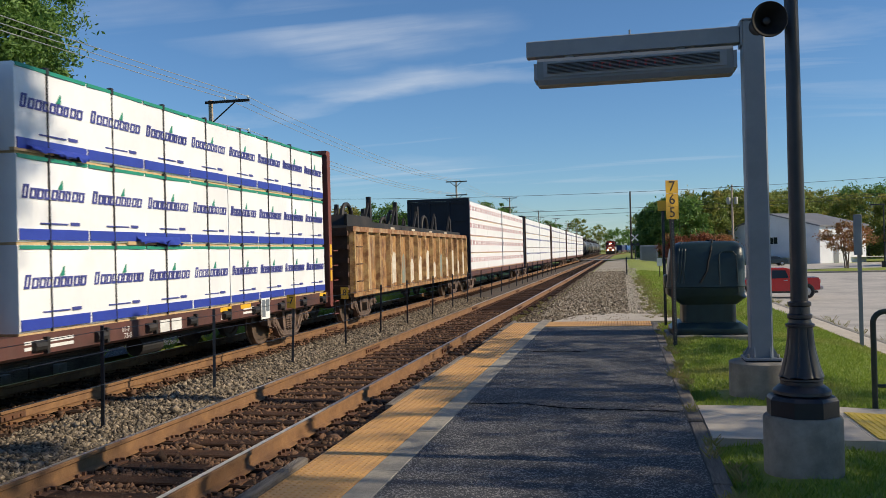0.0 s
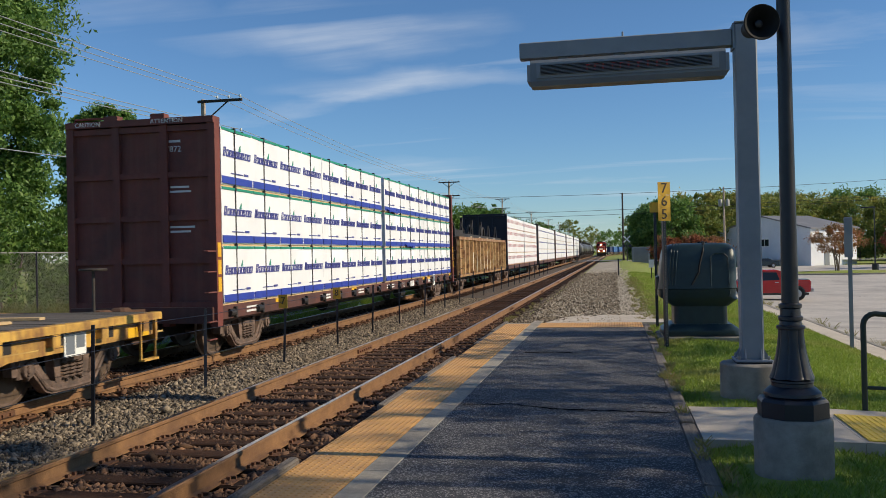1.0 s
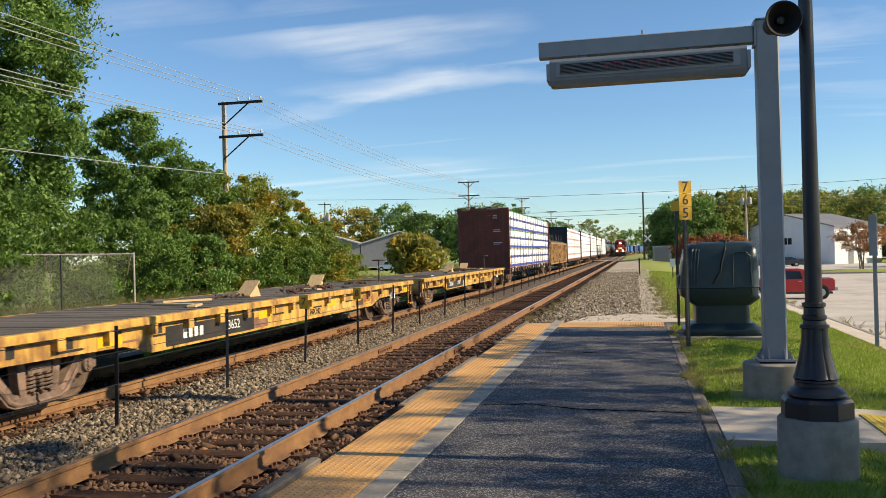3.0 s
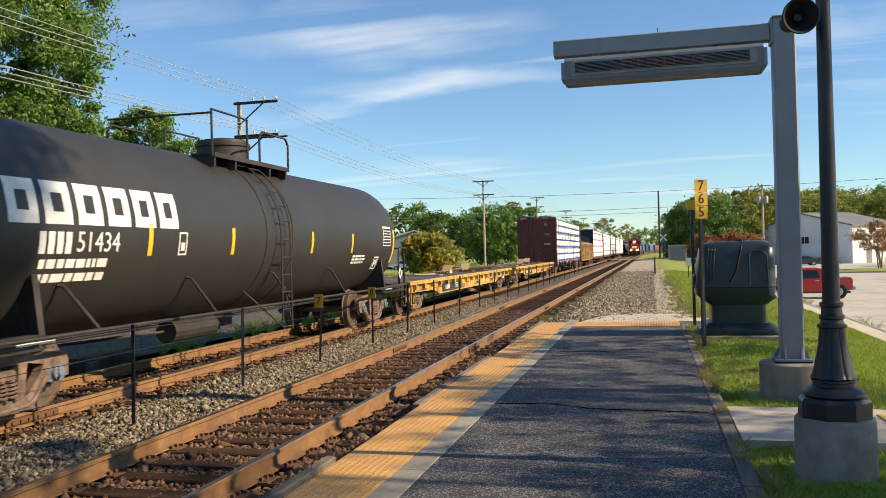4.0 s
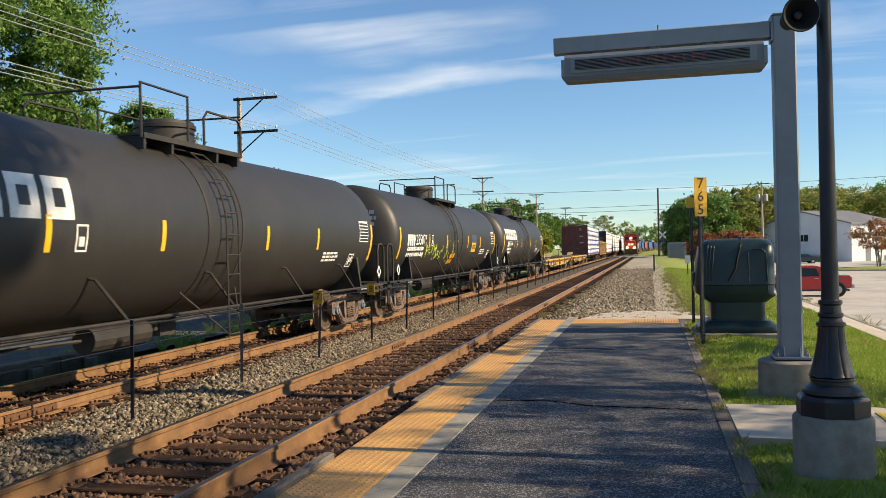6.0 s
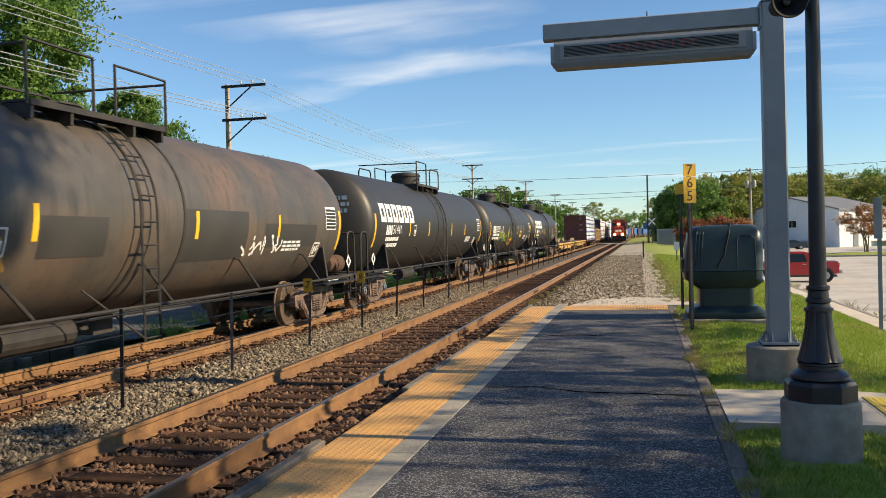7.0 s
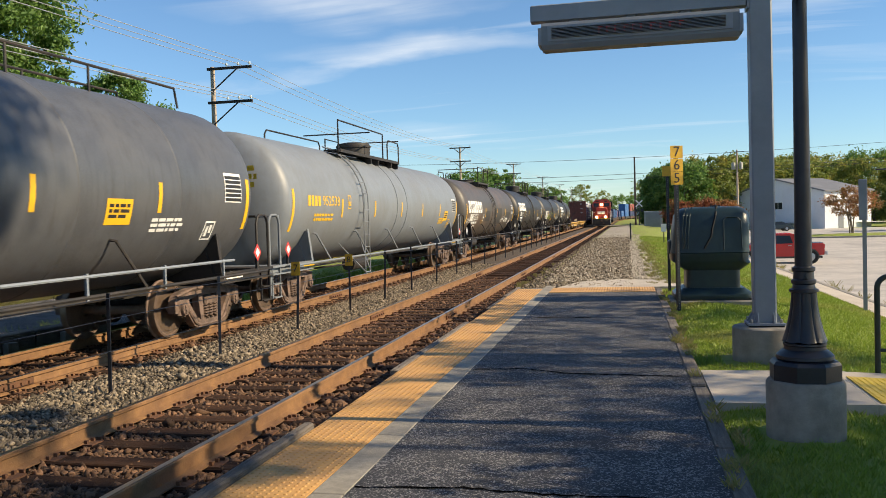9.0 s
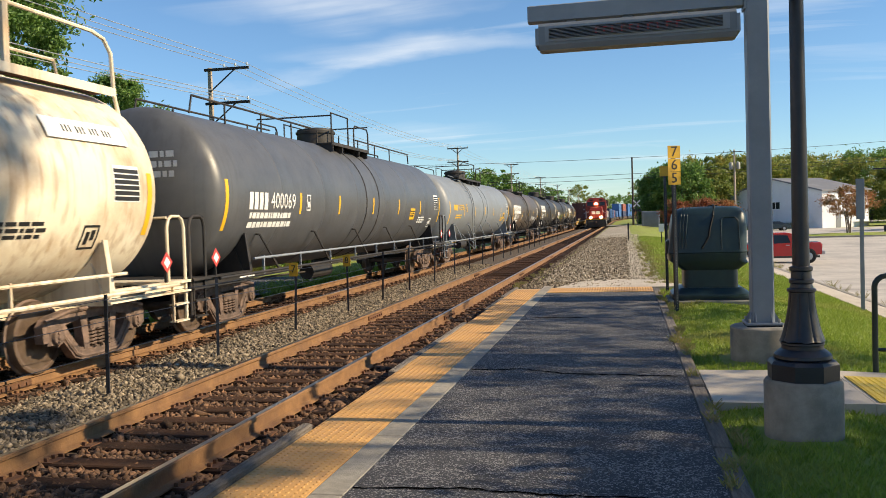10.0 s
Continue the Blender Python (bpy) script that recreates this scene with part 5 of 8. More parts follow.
    # long side rails with struts
    for sx in (-1, 1):
        x = sx * (r + 0.08)
        rail = part("side_rail", Shape().tube([(x, -half - 0.55, 0.94), (x, half + 0.55, 0.94)], 0.028, 7), trim, car, "handrail pipe along the side")
        y = -half + 1.9
        while y < half - 1.5:
            st = Shape().tube([(sx * r * 0.88, y - 0.42, zc - r * 0.49), (sx * (r * 0.93), y - 0.40, zc - r * 0.50), (x, y, 0.96)], 0.024, 6)
            part("strut", st, trim, rail)
            y += 2.9
    if detail:
        under = Shape()
        under.cyl((0.45, -2.2, 0.62), (0.45, -0.8, 0.62), 0.19, n=14)
        under.box(-0.45, -0.05, 0.5, 1.0, 0.42, 0.8)
        under.tube([(0.3, -half + 2, 0.72), (0.3, half - 2, 0.72)], 0.03, 6)
        under.cyl((0, 0, zc - r - 0.22), (0, 0, zc - r + 0.05), 0.19, n=16)
        under.tube([(-0.5, -half + 1.6, 0.6), (0.4, -2.2, 0.62)], 0.025, 5)
        part("brake_gear", under, FRAME_BLACK, car, "brake cylinder, pipes and bottom valve")
    # dome, walkway, railings
    zt = zc + r
    tall = 0.3 if low_lid else 1.0
    part("manway", Shape().lathe([(r_, zt + h_ * tall) for r_, h_ in ((0.50, -0.08), (0.50, 0.30), (0.53, 0.31), (0.53, 0.37), (0.50, 0.38), (0.49, 0.43), (0.30, 0.47), (0.05, 0.48))], 28, at=(0, dome, 0)), mat if mat is TANK_CREAM else FRAME_BLACK, car, "round manway housing", True)
    top_mat = mat if mat is TANK_CREAM else FRAME_BLACK
    for sx in (-1, 1):
        q0, q1 = min(-1.5, (ladder or 0) - mid - 0.3) + mid, 1.5 + mid
        deck = part("walkway", Shape().box(sx * 0.78 - 0.22, sx * 0.78 + 0.22, q0, q1, zt - 0.10, zt - 0.07), top_mat, car, "grated top walkway")
        part("edge_strip", Shape().box(min(sx * 1.0, sx * 1.02), max(sx * 1.0, sx * 1.02), q0, q1, zt - 0.14, zt - 0.06), top_mat, deck)
    for q in (-1.45, -0.7, 0.7, 1.45):
        part("bearer", Shape().prism([(-1.0, zt - 0.105), (-0.99, zt - 0.30), (0.99, zt - 0.30), (1.0, zt - 0.105)], "y", q + mid - 0.03, q + mid + 0.03), top_mat, car)
    hr = Shape()
    for sx in (-1, 1):
        x = sx * 1.0
        for a, b in ((min(-1.55, (ladder or 0) - mid - 0.4) + mid, -0.25 + mid), (0.25 + mid, 1.55 + mid)):
            hr.tube([(x, a, zt - 0.14), (x, a, zt + 0.66), (x, b, zt + 0.66), (x, b, zt - 0.14)] if a * sx < 0 else
                    [(x, a, zt - 0.14), (x, a, zt + 0.40), (x, a + 0.12, zt + 0.52), (x, b - 0.12, zt + 0.52), (x, b, zt + 0.40), (x, b, zt - 0.14)], 0.022, 6)
    for q in (-1.55, 1.55):
        hr.tube([(-1.0, q + mid, zt + 0.60), (1.0, q + mid, zt + 0.60)], 0.02, 6)
    part("top_rail", hr, mat if mat is TANK_CREAM else FRAME_BLACK, car, "tubular railing round the manway", True)
    if rails == "long":
        lr = Shape()
        for sx in (-1, 1):
            lr.tube([(sx * 0.55, -half + 0.6, zt - 0.05), (sx * 0.55, -half + 0.7, zt + 0.28), (sx * 0.55, -1.8, zt + 0.28)], 0.022, 6)
            lr.tube([(sx * 0.55, 1.8, zt + 0.28), (sx * 0.55, half - 0.7, zt + 0.28), (sx * 0.55, half - 0.6, zt - 0.05)], 0.022, 6)
            for q in np.arange(-half + 2, half - 1.5, 1.7):
                lr.tube([(sx * 0.55, q, zt - 0.2), (sx * 0.55, q, zt + 0.28)], 0.02, 5)
        part("roof_rail", lr, trim, car, "low railing along the tank's top", True)
    lad = Shape()
    for sx in ((-1, 1) if ladder is not None else ()):
        for q in (-0.20, 0.20):
            pts = [(sx * (r + 0.10) * math.cos(radians(a)), ladder + q, zc + (r + 0.10) * math.sin(radians(a))) for a in range(72, -1, -8)] + [(sx * (r + 0.10), ladder + q, 0.45)]
            lad.tube(pts, 0.018, 5)
        for a in list(range(64, 0, -11)):
            lad.tube([(sx * (r + 0.10) * math.cos(radians(a)), ladder - 0.2, zc + (r + 0.10) * math.sin(radians(a))), (sx * (r + 0.10) * math.cos(radians(a)), ladder + 0.2, zc + (r + 0.10) * math.sin(radians(a)))], 0.014, 5)
        for z in np.arange(0.5, zc, 0.32):
            lad.tube([(sx * (r + 0.10), ladder - 0.2, z), (sx * (r + 0.10), ladder + 0.2, z)], 0.014, 5)
        lad.tube([(sx * r * 0.75, ladder + 0.9, zc - r * 0.70), (sx * (r + 0.1), ladder + 0.2, 0.5)], 0.016, 5)
        lad.tube([(sx * r * 0.75, ladder - 0.9, zc - r * 0.70), (sx * (r + 0.1), ladder - 0.2, 0.5)], 0.016, 5)
    if lad.v:
        part("ladder", lad, trim, car, "side ladder to the top walkway", True)
    if rings != 9:
        band = Shape()
        for q in (-0.42, 0.72):
            band.lathe([(r - 0.02, q - 0.03), (r + 0.012, q - 0.03), (r + 0.012, q + 0.03), (r - 0.02, q + 0.03)], 48, at=(0, 0, zc), axis="y")
        part("band", band, trim if not grey else mat, body, "weld band round the tank", True)
    # markings
    if number:
        y = num_y if num_y is not None else -half + 1.0
        n = num_len
        ang = -8 if logo else -5
        if number == "76316":
            ang = -15
        if mark is STRIP_YELLOW:
            ang = 0
        me = flat_text(number, (0.36 if n < 1.9 else 0.44) * (0.72 if mark is STRIP_YELLOW else 1.0), mark)
        wide = max(v.co.x for v in me.vertices) - min(v.co.x for v in me.vertices)
        me = me.copy()
        me.transform(Matrix.Diagonal((0.56 * n / wide, 1, 1, 1)))
        on_tank(me, r, zc, ang, y + 0.72 * n, "fleet_number", mark, body, label="painted fleet number")
        hh = (0.13 if n < 1.9 else 0.16) * (0.7 if mark is STRIP_YELLOW else 1.0)
        on_tank(flat_rects([(0.10 * n * i, 0.10 * n * i + 0.07 * n, -hh, hh) for i in range(4)], mark), r, zc, ang, y, "owner_mark", mark, body)
        on_tank(flat_rects(bars_of_text(n * (0.95 if mark is LETTER_WHITE else 0.6), 0.36 if mark is LETTER_WHITE else 0.2, 2, 3), mark), r, zc, ang - 15, y + n * 0.5, "small_print", mark, body)
        on_tank(flat_rects(frame_rects(0.22, 0.34, 0.025) + [(-0.05, 0.05, -0.10, 0.02)], mark), r, zc, ang, y + n * 1.0 + (1.55 if logo else 0.75), "stencil_box", mark, body)
        if head_mat is None:
            head = part("end_number", flat_rects(bars_of_text(0.8, 0.5, 3, 7), mark), mark, body, kind="stuff")
            head.matrix_basis = pose(0.55, -L - 0.465, zc + 0.45, 90, 0, 0) @ pose(0, 0, 0, 0, 0, 0)
    if logo:
        for k in range(6):
            on_tank(flat_rects(frame_rects(0.48, 0.52, 0.145), LETTER_WHITE), r, zc, 11 if number != "76316" else 4, -half + 2.2 + (k - 2.5) * 0.585, "company_mark", LETTER_WHITE, body, label="bold white company mark as plain shapes")
    if table:
        on_tank(flat_rects([(-0.62, 0.0, -0.25, 0.25)], PLACARD if mark is LETTER_WHITE else LETTER_WHITE), r, zc, 2, half - 0.25, "data_panel", PLACARD, body, 0.004, "white printed data table")
        on_tank(flat_rects([(-0.60, -0.02, -0.23 + 0.075 * i, -0.175 + 0.075 * i) for i in range(6)], INK), r, zc, 2, half - 0.25, "data_lines", INK, body, 0.007)
        on_tank(flat_rects(frame_rects(0.34, 0.34, 0.03) + [(-0.09, -0.01, -0.10, 0.08), (0.02, 0.10, -0.04, 0.10)], mark), r, zc, -26, half - 1.25, "stencil_box", mark, body)
        on_tank(flat_rects(bars_of_text(0.9, 0.24, 3, 5), mark), r, zc, -22, half - 2.6, "small_print", mark, body)
    # hazard placards on the end brackets
    for e in (-1, 1):
        p = thing_part_placard(car, e, half, logo or number == "255071")
    return car


def thing_part_placard(car, e, half, pale):
    d = 0.16
    p = part("placard", Shape().prism([(0, -d), (d, 0), (0, d), (-d, 0)], "x", 1.475, 1.48), PLACARD if pale else PLACARD_RED, car, "diamond hazard placard")
    p.matrix_basis = pose(0, e * (half + 0.42), 1.28)
    q = part("placard_frame", Shape().prism([(0, -d * 0.55), (d * 0.55, -0.0), (0, d * 0.55), (-d * 0.55, 0)], "x", 1.481, 1.484), INK if pale else PLACARD, p)
    part("placard_post", Shape().bar((1.45, 0, -0.3), (1.45, 0, -0.1), 0.04, 0.03), FRAME_BLACK, p)
    return p


T1 = tank_car("black tank car with a bold white company mark", -50.6, 7.3, 1.44, 2.22, TANK_BLACK, "51434", logo=True, num_y=-6.31, dome=0.7)
T2 = tank_car("black tank car with lime graffiti along its side", -67.85, 7.3, 1.44, 2.22, TANK_BLACK, "255071", num_y=-6.56, num_len=2.1, ladder=-0.8)
T3 = tank_car("black tank car with a bold white company mark", -85.25, 7.55, 1.44, 2.22, TANK_BLACK, "51441", logo=True, num_y=-6.55, dome=0.7)
T4 = tank_car("faded brown-black tank car with white mark and graffiti", -103.1, 7.55, 1.44, 2.22, TANK_BROWN, "76316", logo=True, num_y=-6.6, num_len=1.95, strips=(-2.55, 1.11, 4.21), mid=-0.55, dome=-0.55, ladder=-0.4, low_lid=True)
part("air_reservoir", Shape().lathe([(0.05, 7.75), (0.17, 7.78), (0.21, 7.86), (0.21, 8.62), (0.17, 8.70), (0.05, 8.73)], 20, at=(0.95, 0, 1.22), axis="y"), RUST_DARK, T4, "rusty air reservoir", True)
T5 = tank_car("light grey tank car with yellow fleet number", -121.65, 8.55, 1.46, 2.28, TANK_GREY, "952538", STRIP_YELLOW, grey=True, num_y=-7.72, num_len=2.05, ladder=-3.9, strips=(-5.45, -2.7, 0.1, 2.8, 5.5))
T6 = tank_car("dark grey ribbed tank car with a long roof railing", -141.0, 8.5, 1.52, 2.38, TANK_DARKGREY, "400069", num_y=-7.6, num_len=2.2, ladder=None, rails="long", rings=1, strips=(-5.1, -2.6, 0.2, 2.86, 5.6))
T7 = tank_car("cream tank car with rust stains and red placard", -160.4, 8.5, 1.50, 2.36, TANK_CREAM, "", INK, grey=True, rails="long", strips=(-5.4, -2.6, 0.2, 2.9))


for car, half, x in ((T6, 8.5, 1.60), (T7, 8.5, 1.58)):
    tint = TANK_CREAM if car is T7 else GREY_PAINT
    up = part("upper_rail", Shape().tube([(x, -half + 0.8, 1.20), (x, half - 0.8, 1.20)], 0.024, 7), tint, car, "second handrail along the side", True)
    for k in range(9):
        y = -half + 1.2 + k * (2 * half - 2.4) / 8
        part("rail_post", Shape().bar((x, y, 0.90), (x, y, 1.24), 0.035, 0.035), tint, up)
zt = 2.36 + 1.50
for sx in (-1, 1):
    x = sx * 0.92
    deck = part("roof_walkway", Shape().box(x - 0.30, x + 0.06, -8.3, 8.55, zt - 0.10, zt - 0.05), RUST_PINK, T7, "long grated roof walkway")
    part("deck_edge", Shape().box(x + sx * 0.07 - 0.012, x + sx * 0.07 + 0.012, -8.3, 8.55, zt - 0.15, zt - 0.03), TANK_CREAM, deck)
    rail = part("roof_handrail", Shape().tube([(x, -8.3, zt - 0.05), (x, -8.3, zt + 0.72), (x, 8.15, zt + 0.72), (x, 8.42, zt + 0.66), (x, 8.58, zt + 0.48), (x, 8.62, zt - 0.10), (x, 8.72, zt - 0.40)], 0.03, 8), TANK_CREAM, deck, "cream tubular handrail", True)
    for k in range(9):
        y = -7.6 + k * 1.75
        part("rail_post", Shape().box(x - 0.03, x + 0.03, y - 0.05, y + 0.05, zt - 0.12, zt + 0.70), TANK_CREAM, rail)


def graffiti(car, r, zc, y, mat, seed, w, h):
    """Loose looped strokes with no letters in them."""
    rnd = random.Random(seed)
    body = [o for o in car.children if o.name.startswith("tank")][0]
    v, f = [], []
    x = -w / 2
    while x < w / 2:
        pts = [(x + rnd.uniform(-0.08, 0.2), rnd.uniform(-h / 2, h / 2)) for i in range(rnd.randint(3, 5))]
        for (ax, ay), (bx, by) in zip(pts[:-1], pts[1:]):
            d = math.hypot(bx - ax, by - ay) + 1e-6
            nx, ny = -(by - ay) / d * 0.022, (bx - ax) / d * 0.022
            k = len(v)
            v += [(ax + nx, ay + ny, 0), (ax - nx, ay - ny, 0), (bx - nx, by - ny, 0), (bx + nx, by + ny, 0)]
            f.append((k, k + 1, k + 2, k + 3))
        x += rnd.uniform(0.14, 0.28)
    on_tank(mesh_np("graffiti", v, f, mat), r, zc, -20, y, "graffiti", mat, body, 0.006, "sprayed graffiti scrawl")


graffiti(T2, 1.44, 2.22, -3.6, GRAFFITI, 2, 2.6, 0.55)
graffiti(T2, 1.44, 2.22, -0.9, GRAFFITI, 5, 1.6, 0.9)
graffiti(T4, 1.44, 2.22, -6.6, LETTER_WHITE, 8, 1.1, 0.35)
graffiti(T4, 1.44, 2.22, -3.4, GRAFFITI_GOLD, 9, 0.7, 0.5)
graffiti(T4, 1.44, 2.22, 3.6, LETTER_WHITE, 10, 1.6, 0.4)
REPAINT = surf("dark_repaint", (0.038, 0.036, 0.034), (0.030, 0.029, 0.028), 3, 0.55, stain=(0.055, 0.05, 0.045), stain_scale=1.5)
body = [o for o in T4.children if o.name.startswith("tank")][0]
for y, w, h in ((-1.82, 1.29, 0.52), (1.8, 2.2, 0.85), (4.87, 2.54, 0.45)):
    on_tank(flat_rects([(-w / 2, w / 2, -h / 2, h / 2)], REPAINT), 1.44, 2.22, -13, y, "paint_patch", REPAINT, body, 0.003, "dark rectangular repaint patch")
for car, r, zc, y, w in ((T2, 1.44, 2.22, 2.86, 0.75), (T5, 1.46, 2.28, 6.6, 0.6), (T6, 1.52, 2.38, 4.6, 0.6)):
    body = [o for o in car.children if o.name.startswith("tank")][0]
    on_tank(flat_rects([(-w / 2, w / 2, -0.18, 0.18)], STRIP_YELLOW), r, zc, -14, y, "notice_panel", STRIP_YELLOW, body, 0.004, "yellow printed notice")
    on_tank(flat_rects(bars_of_text(w * 0.8, 0.22, 3, 4), FRAME_BLACK), r, zc, -14, y, "notice_print", FRAME_BLACK, body, 0.007)
body = [o for o in T2.children if o.name.startswith("tank")][0]
FADED_BLUE = surf("faded_blue_patch", (0.05, 0.065, 0.10), (0.04, 0.05, 0.08), 4, 0.5)
on_tank(flat_rects([(-0.45, 0.45, -0.25, 0.42)], FADED_BLUE), 1.44, 2.22, -11, 2.86, "paint_patch", FADED_BLUE, body, 0.002, "faded blue repaint patch")
# orange notices on the second car
ORANGE = surf("orange_notice", (0.70, 0.30, 0.02), (0.62, 0.26, 0.02), 6, 0.5)
on_tank(flat_rects([(-0.34, 0.34, 0.02, 0.20), (-0.40, 0.28, -0.20, -0.02)], ORANGE), 1.44, 2.22, -31, -0.48, "notice_panel", ORANGE, body, 0.008, "orange sprayed-over notice")
# a rack for a hose box on the cream car
body = [o for o in T7.children if o.name.startswith("tank")][0]
on_tank(flat_rects([(-0.85, 0.85, -0.15, 0.15)], PLACARD), 1.50, 2.36, 28, 7.3, "name_board", PLACARD, body, 0.03, "white board with dotted print")
on_tank(flat_rects([(-0.5 + 0.07 * i, -0.47 + 0.07 * i, -0.05, 0.05) for i in range(15) if i % 4 != 3], INK), 1.50, 2.36, 28, 7.3, "board_print", INK, body, 0.034)


def centre_beam(label, s, half, bulk, prints, roll=True, detail=True, tiers=3):
    """A flat car with tall end bulkheads, loaded on both sides of a middle beam."""
    car = thing("centerbeam_car", label, "flat car", (TRACK_2, s, 0), group="freight train")
    CONSIST.append((car, s))
    sill = Shape().prism([(-1.36, 0.70), (-1.30, 0.66), (1.30, 0.66), (1.36, 0.70), (1.36, 0.94), (-1.36, 0.94)], "y", -half, half)
    deck = part("deck", sill, BROWN, car, "brown steel deck and side sill")
    part("middle_beam", Shape().box(-0.05, 0.05, -half + 0.2, half - 0.2, 0.94, 4.1), BROWN, car)
    part("centre_sill", Shape().box(-0.30, 0.30, -half, half, 0.42, 0.66), FRAME_BLACK, car)
    for e in (-1, 1):
        y = e * (half - 0.15)
        blk = part("bulkhead", Shape().box(-1.40, 1.40, y - 0.02, y + 0.02, 0.70, 4.12), bulk, car, "ribbed steel end bulkhead")
        for x in (-1.36, -0.46, 0.46, 1.36):
            part("rib", Shape().box(x - 0.07, x + 0.07, y - 0.10, y + 0.10, 0.60, 4.13), bulk, blk)
        for z in (0.98, 1.75, 2.5, 3.25, 4.06):
            part("rib", Shape().box(-1.36, 1.36, y - 0.08, y + 0.08, z - 0.05, z + 0.05), bulk, blk)
        part("cap_beam", Shape().box(-1.42, 1.42, y - 0.13, y + 0.13, 4.13, 4.24), bulk, blk)
        if detail:
            brk = Shape()
            for x in (-0.55, 0.35):
                brk.box(x - 0.13, x + 0.13, y - 0.09, y + 0.09, 4.24, 4.33)
            brk.tube([(-1.3, y, 4.24), (-1.3, y, 4.31), (-0.7, y, 4.31), (-0.7, y, 4.24)], 0.02, 5)
            part("top_bracket", brk, bulk, blk)
            if e < 0:
                for word, x in (("CAUTION", -0.98), ("ATTENTION", 0.55)):
                    words("lettering", word, 0.11, LETTER_WHITE, blk, pose(x, y - 0.133, 4.185, 90, 0, 0))
                part("end_print", Shape().box(0.35, 0.75, y - 0.024, y - 0.021, 3.82, 3.86), LETTER_WHITE, blk)
                words("fleet_number", "37872", 0.15, LETTER_WHITE, blk, pose(0.58, y - 0.024, 3.70, 90, 0, 0))
                for z, w in ((3.02, 0.35), (2.94, 0.42), (2.32, 0.55), (2.24, 0.4)):
                    part("small_print", Shape().box(0.72 - w / 2, 0.72 + w / 2, y - 0.024, y - 0.021, z, z + 0.035), LETTER_WHITE, blk)
            y2 = e * (half - 0.15)
            part("yellow_edge", Shape().box(1.431, 1.438, y2 - 0.06, y2 + 0.06, 1.2, 1.45).box(1.431, 1.438, y2 - 0.06, y2 + 0.06, 1.5, 1.75).box(1.431, 1.438, y2 - 0.06, y2 + 0.06, 1.8, 2.05), STRIP_YELLOW, blk, "yellow reflective patches")
            st = Shape()
            for z in (0.40, 0.70, 1.2, 1.55, 1.9):
                st.tube([(1.38, y2 + e * 0.16, z), (1.44, y2 + e * 0.16, z), (1.44, y2 + e * 0.46, z), (1.38, y2 + e * 0.46, z)], 0.014, 5)
            part("grab_iron", st, bulk, blk)
        coupler(car, e * half, e)
        truck(car, e * (half - 1.95), roll)
    if detail:
        # winches, pockets and stencils along the sill
        wn_ = Shape()
        y = -half + 0.7
        while y < half - 0.5:
            wn_.cyl((1.37, y - 0.10, 0.80), (1.37, y + 0.10, 0.80), 0.07, n=10)
            wn_.box(1.34, 1.42, y + 0.11, y + 0.16, 0.70, 0.90)
            y += 1.21
        part("winch", wn_, FRAME_BLACK, deck, "strap winches along the sill", kind="stuff")
        pr = Shape()
        for a, w in ((-9.6, 0.5), (-5.5, 0.7), (0.4, 0.9), (6.2, 0.45), (-2.5, 0.5)):
            for z in (0.76, 0.83):
                pr.box(1.3605, 1.363, a, a + w, z, z + 0.04)
        part("stencil", pr, LETTER_WHITE, deck, kind="stuff")
        part("company_mark", Shape().box(1.3605, 1.363, 3.35, 3.62, 0.70, 0.88).box(1.3605, 1.363, 3.68, 3.98, 0.70, 0.88), LETTER_WHITE, deck, "white company mark as plain blocks")
        part("data_panel", Shape().box(1.372, 1.38, 6.95, 7.35, 0.60, 1.0), PLACARD, deck, "white framed data panel")
        part("data_board", Shape().box(1.381, 1.384, 6.98, 7.13, 0.64, 0.97).box(1.381, 1.384, 7.16, 7.32, 0.74, 0.97), GREY_DARK, deck)
        for y, z, text in ((2.35, 0.80, "11-7"), (2.40, 0.71, "73-0"), (5.35, 0.73, "L 75-0")):
            words("lettering", text, 0.105, LETTER_WHITE, deck, pose(1.3625, y + 0.1, z + 0.03, 90, 0, 90))
        for y in (-8.2, -3.1, 5.3, 10.2, 6.1):
            part("reflective_patch", Shape().box(1.3605, 1.364, y, y + 0.42, 0.86, 0.935), STRIP_YELLOW, deck)
        uc = Shape()
        uc.cyl((0.5, -3.0, 0.5), (0.5, -2.1, 0.5), 0.17, n=14)
        uc.cyl((0.9, 3.4, 0.48), (0.9, 4.0, 0.48), 0.14, n=14)
        uc.tube([(0.7, -8, 0.55), (0.7, 8, 0.55)], 0.025, 5)
        part("brake_gear", uc, FRAME_BLACK, car)
    # the load
    h = (4.15 - 0.97) / tiers
    runs = [(-half + 0.42, -half + 5.7), (-half + 5.72, -0.02), (0.33, half * 0.5 + 0.2), (half * 0.5 + 0.22, half - 0.42)]
    rnd = random.Random(int(s * 7) + 5)
    for sx in (1, -1):
        for k in range(tiers):
            for a, b in runs:
                bundle(s, sx, a, b, 0.97 + k * h, 0.97 + (k + 1) * h - 0.035, prints, rnd, detail and sx > 0)
    return car


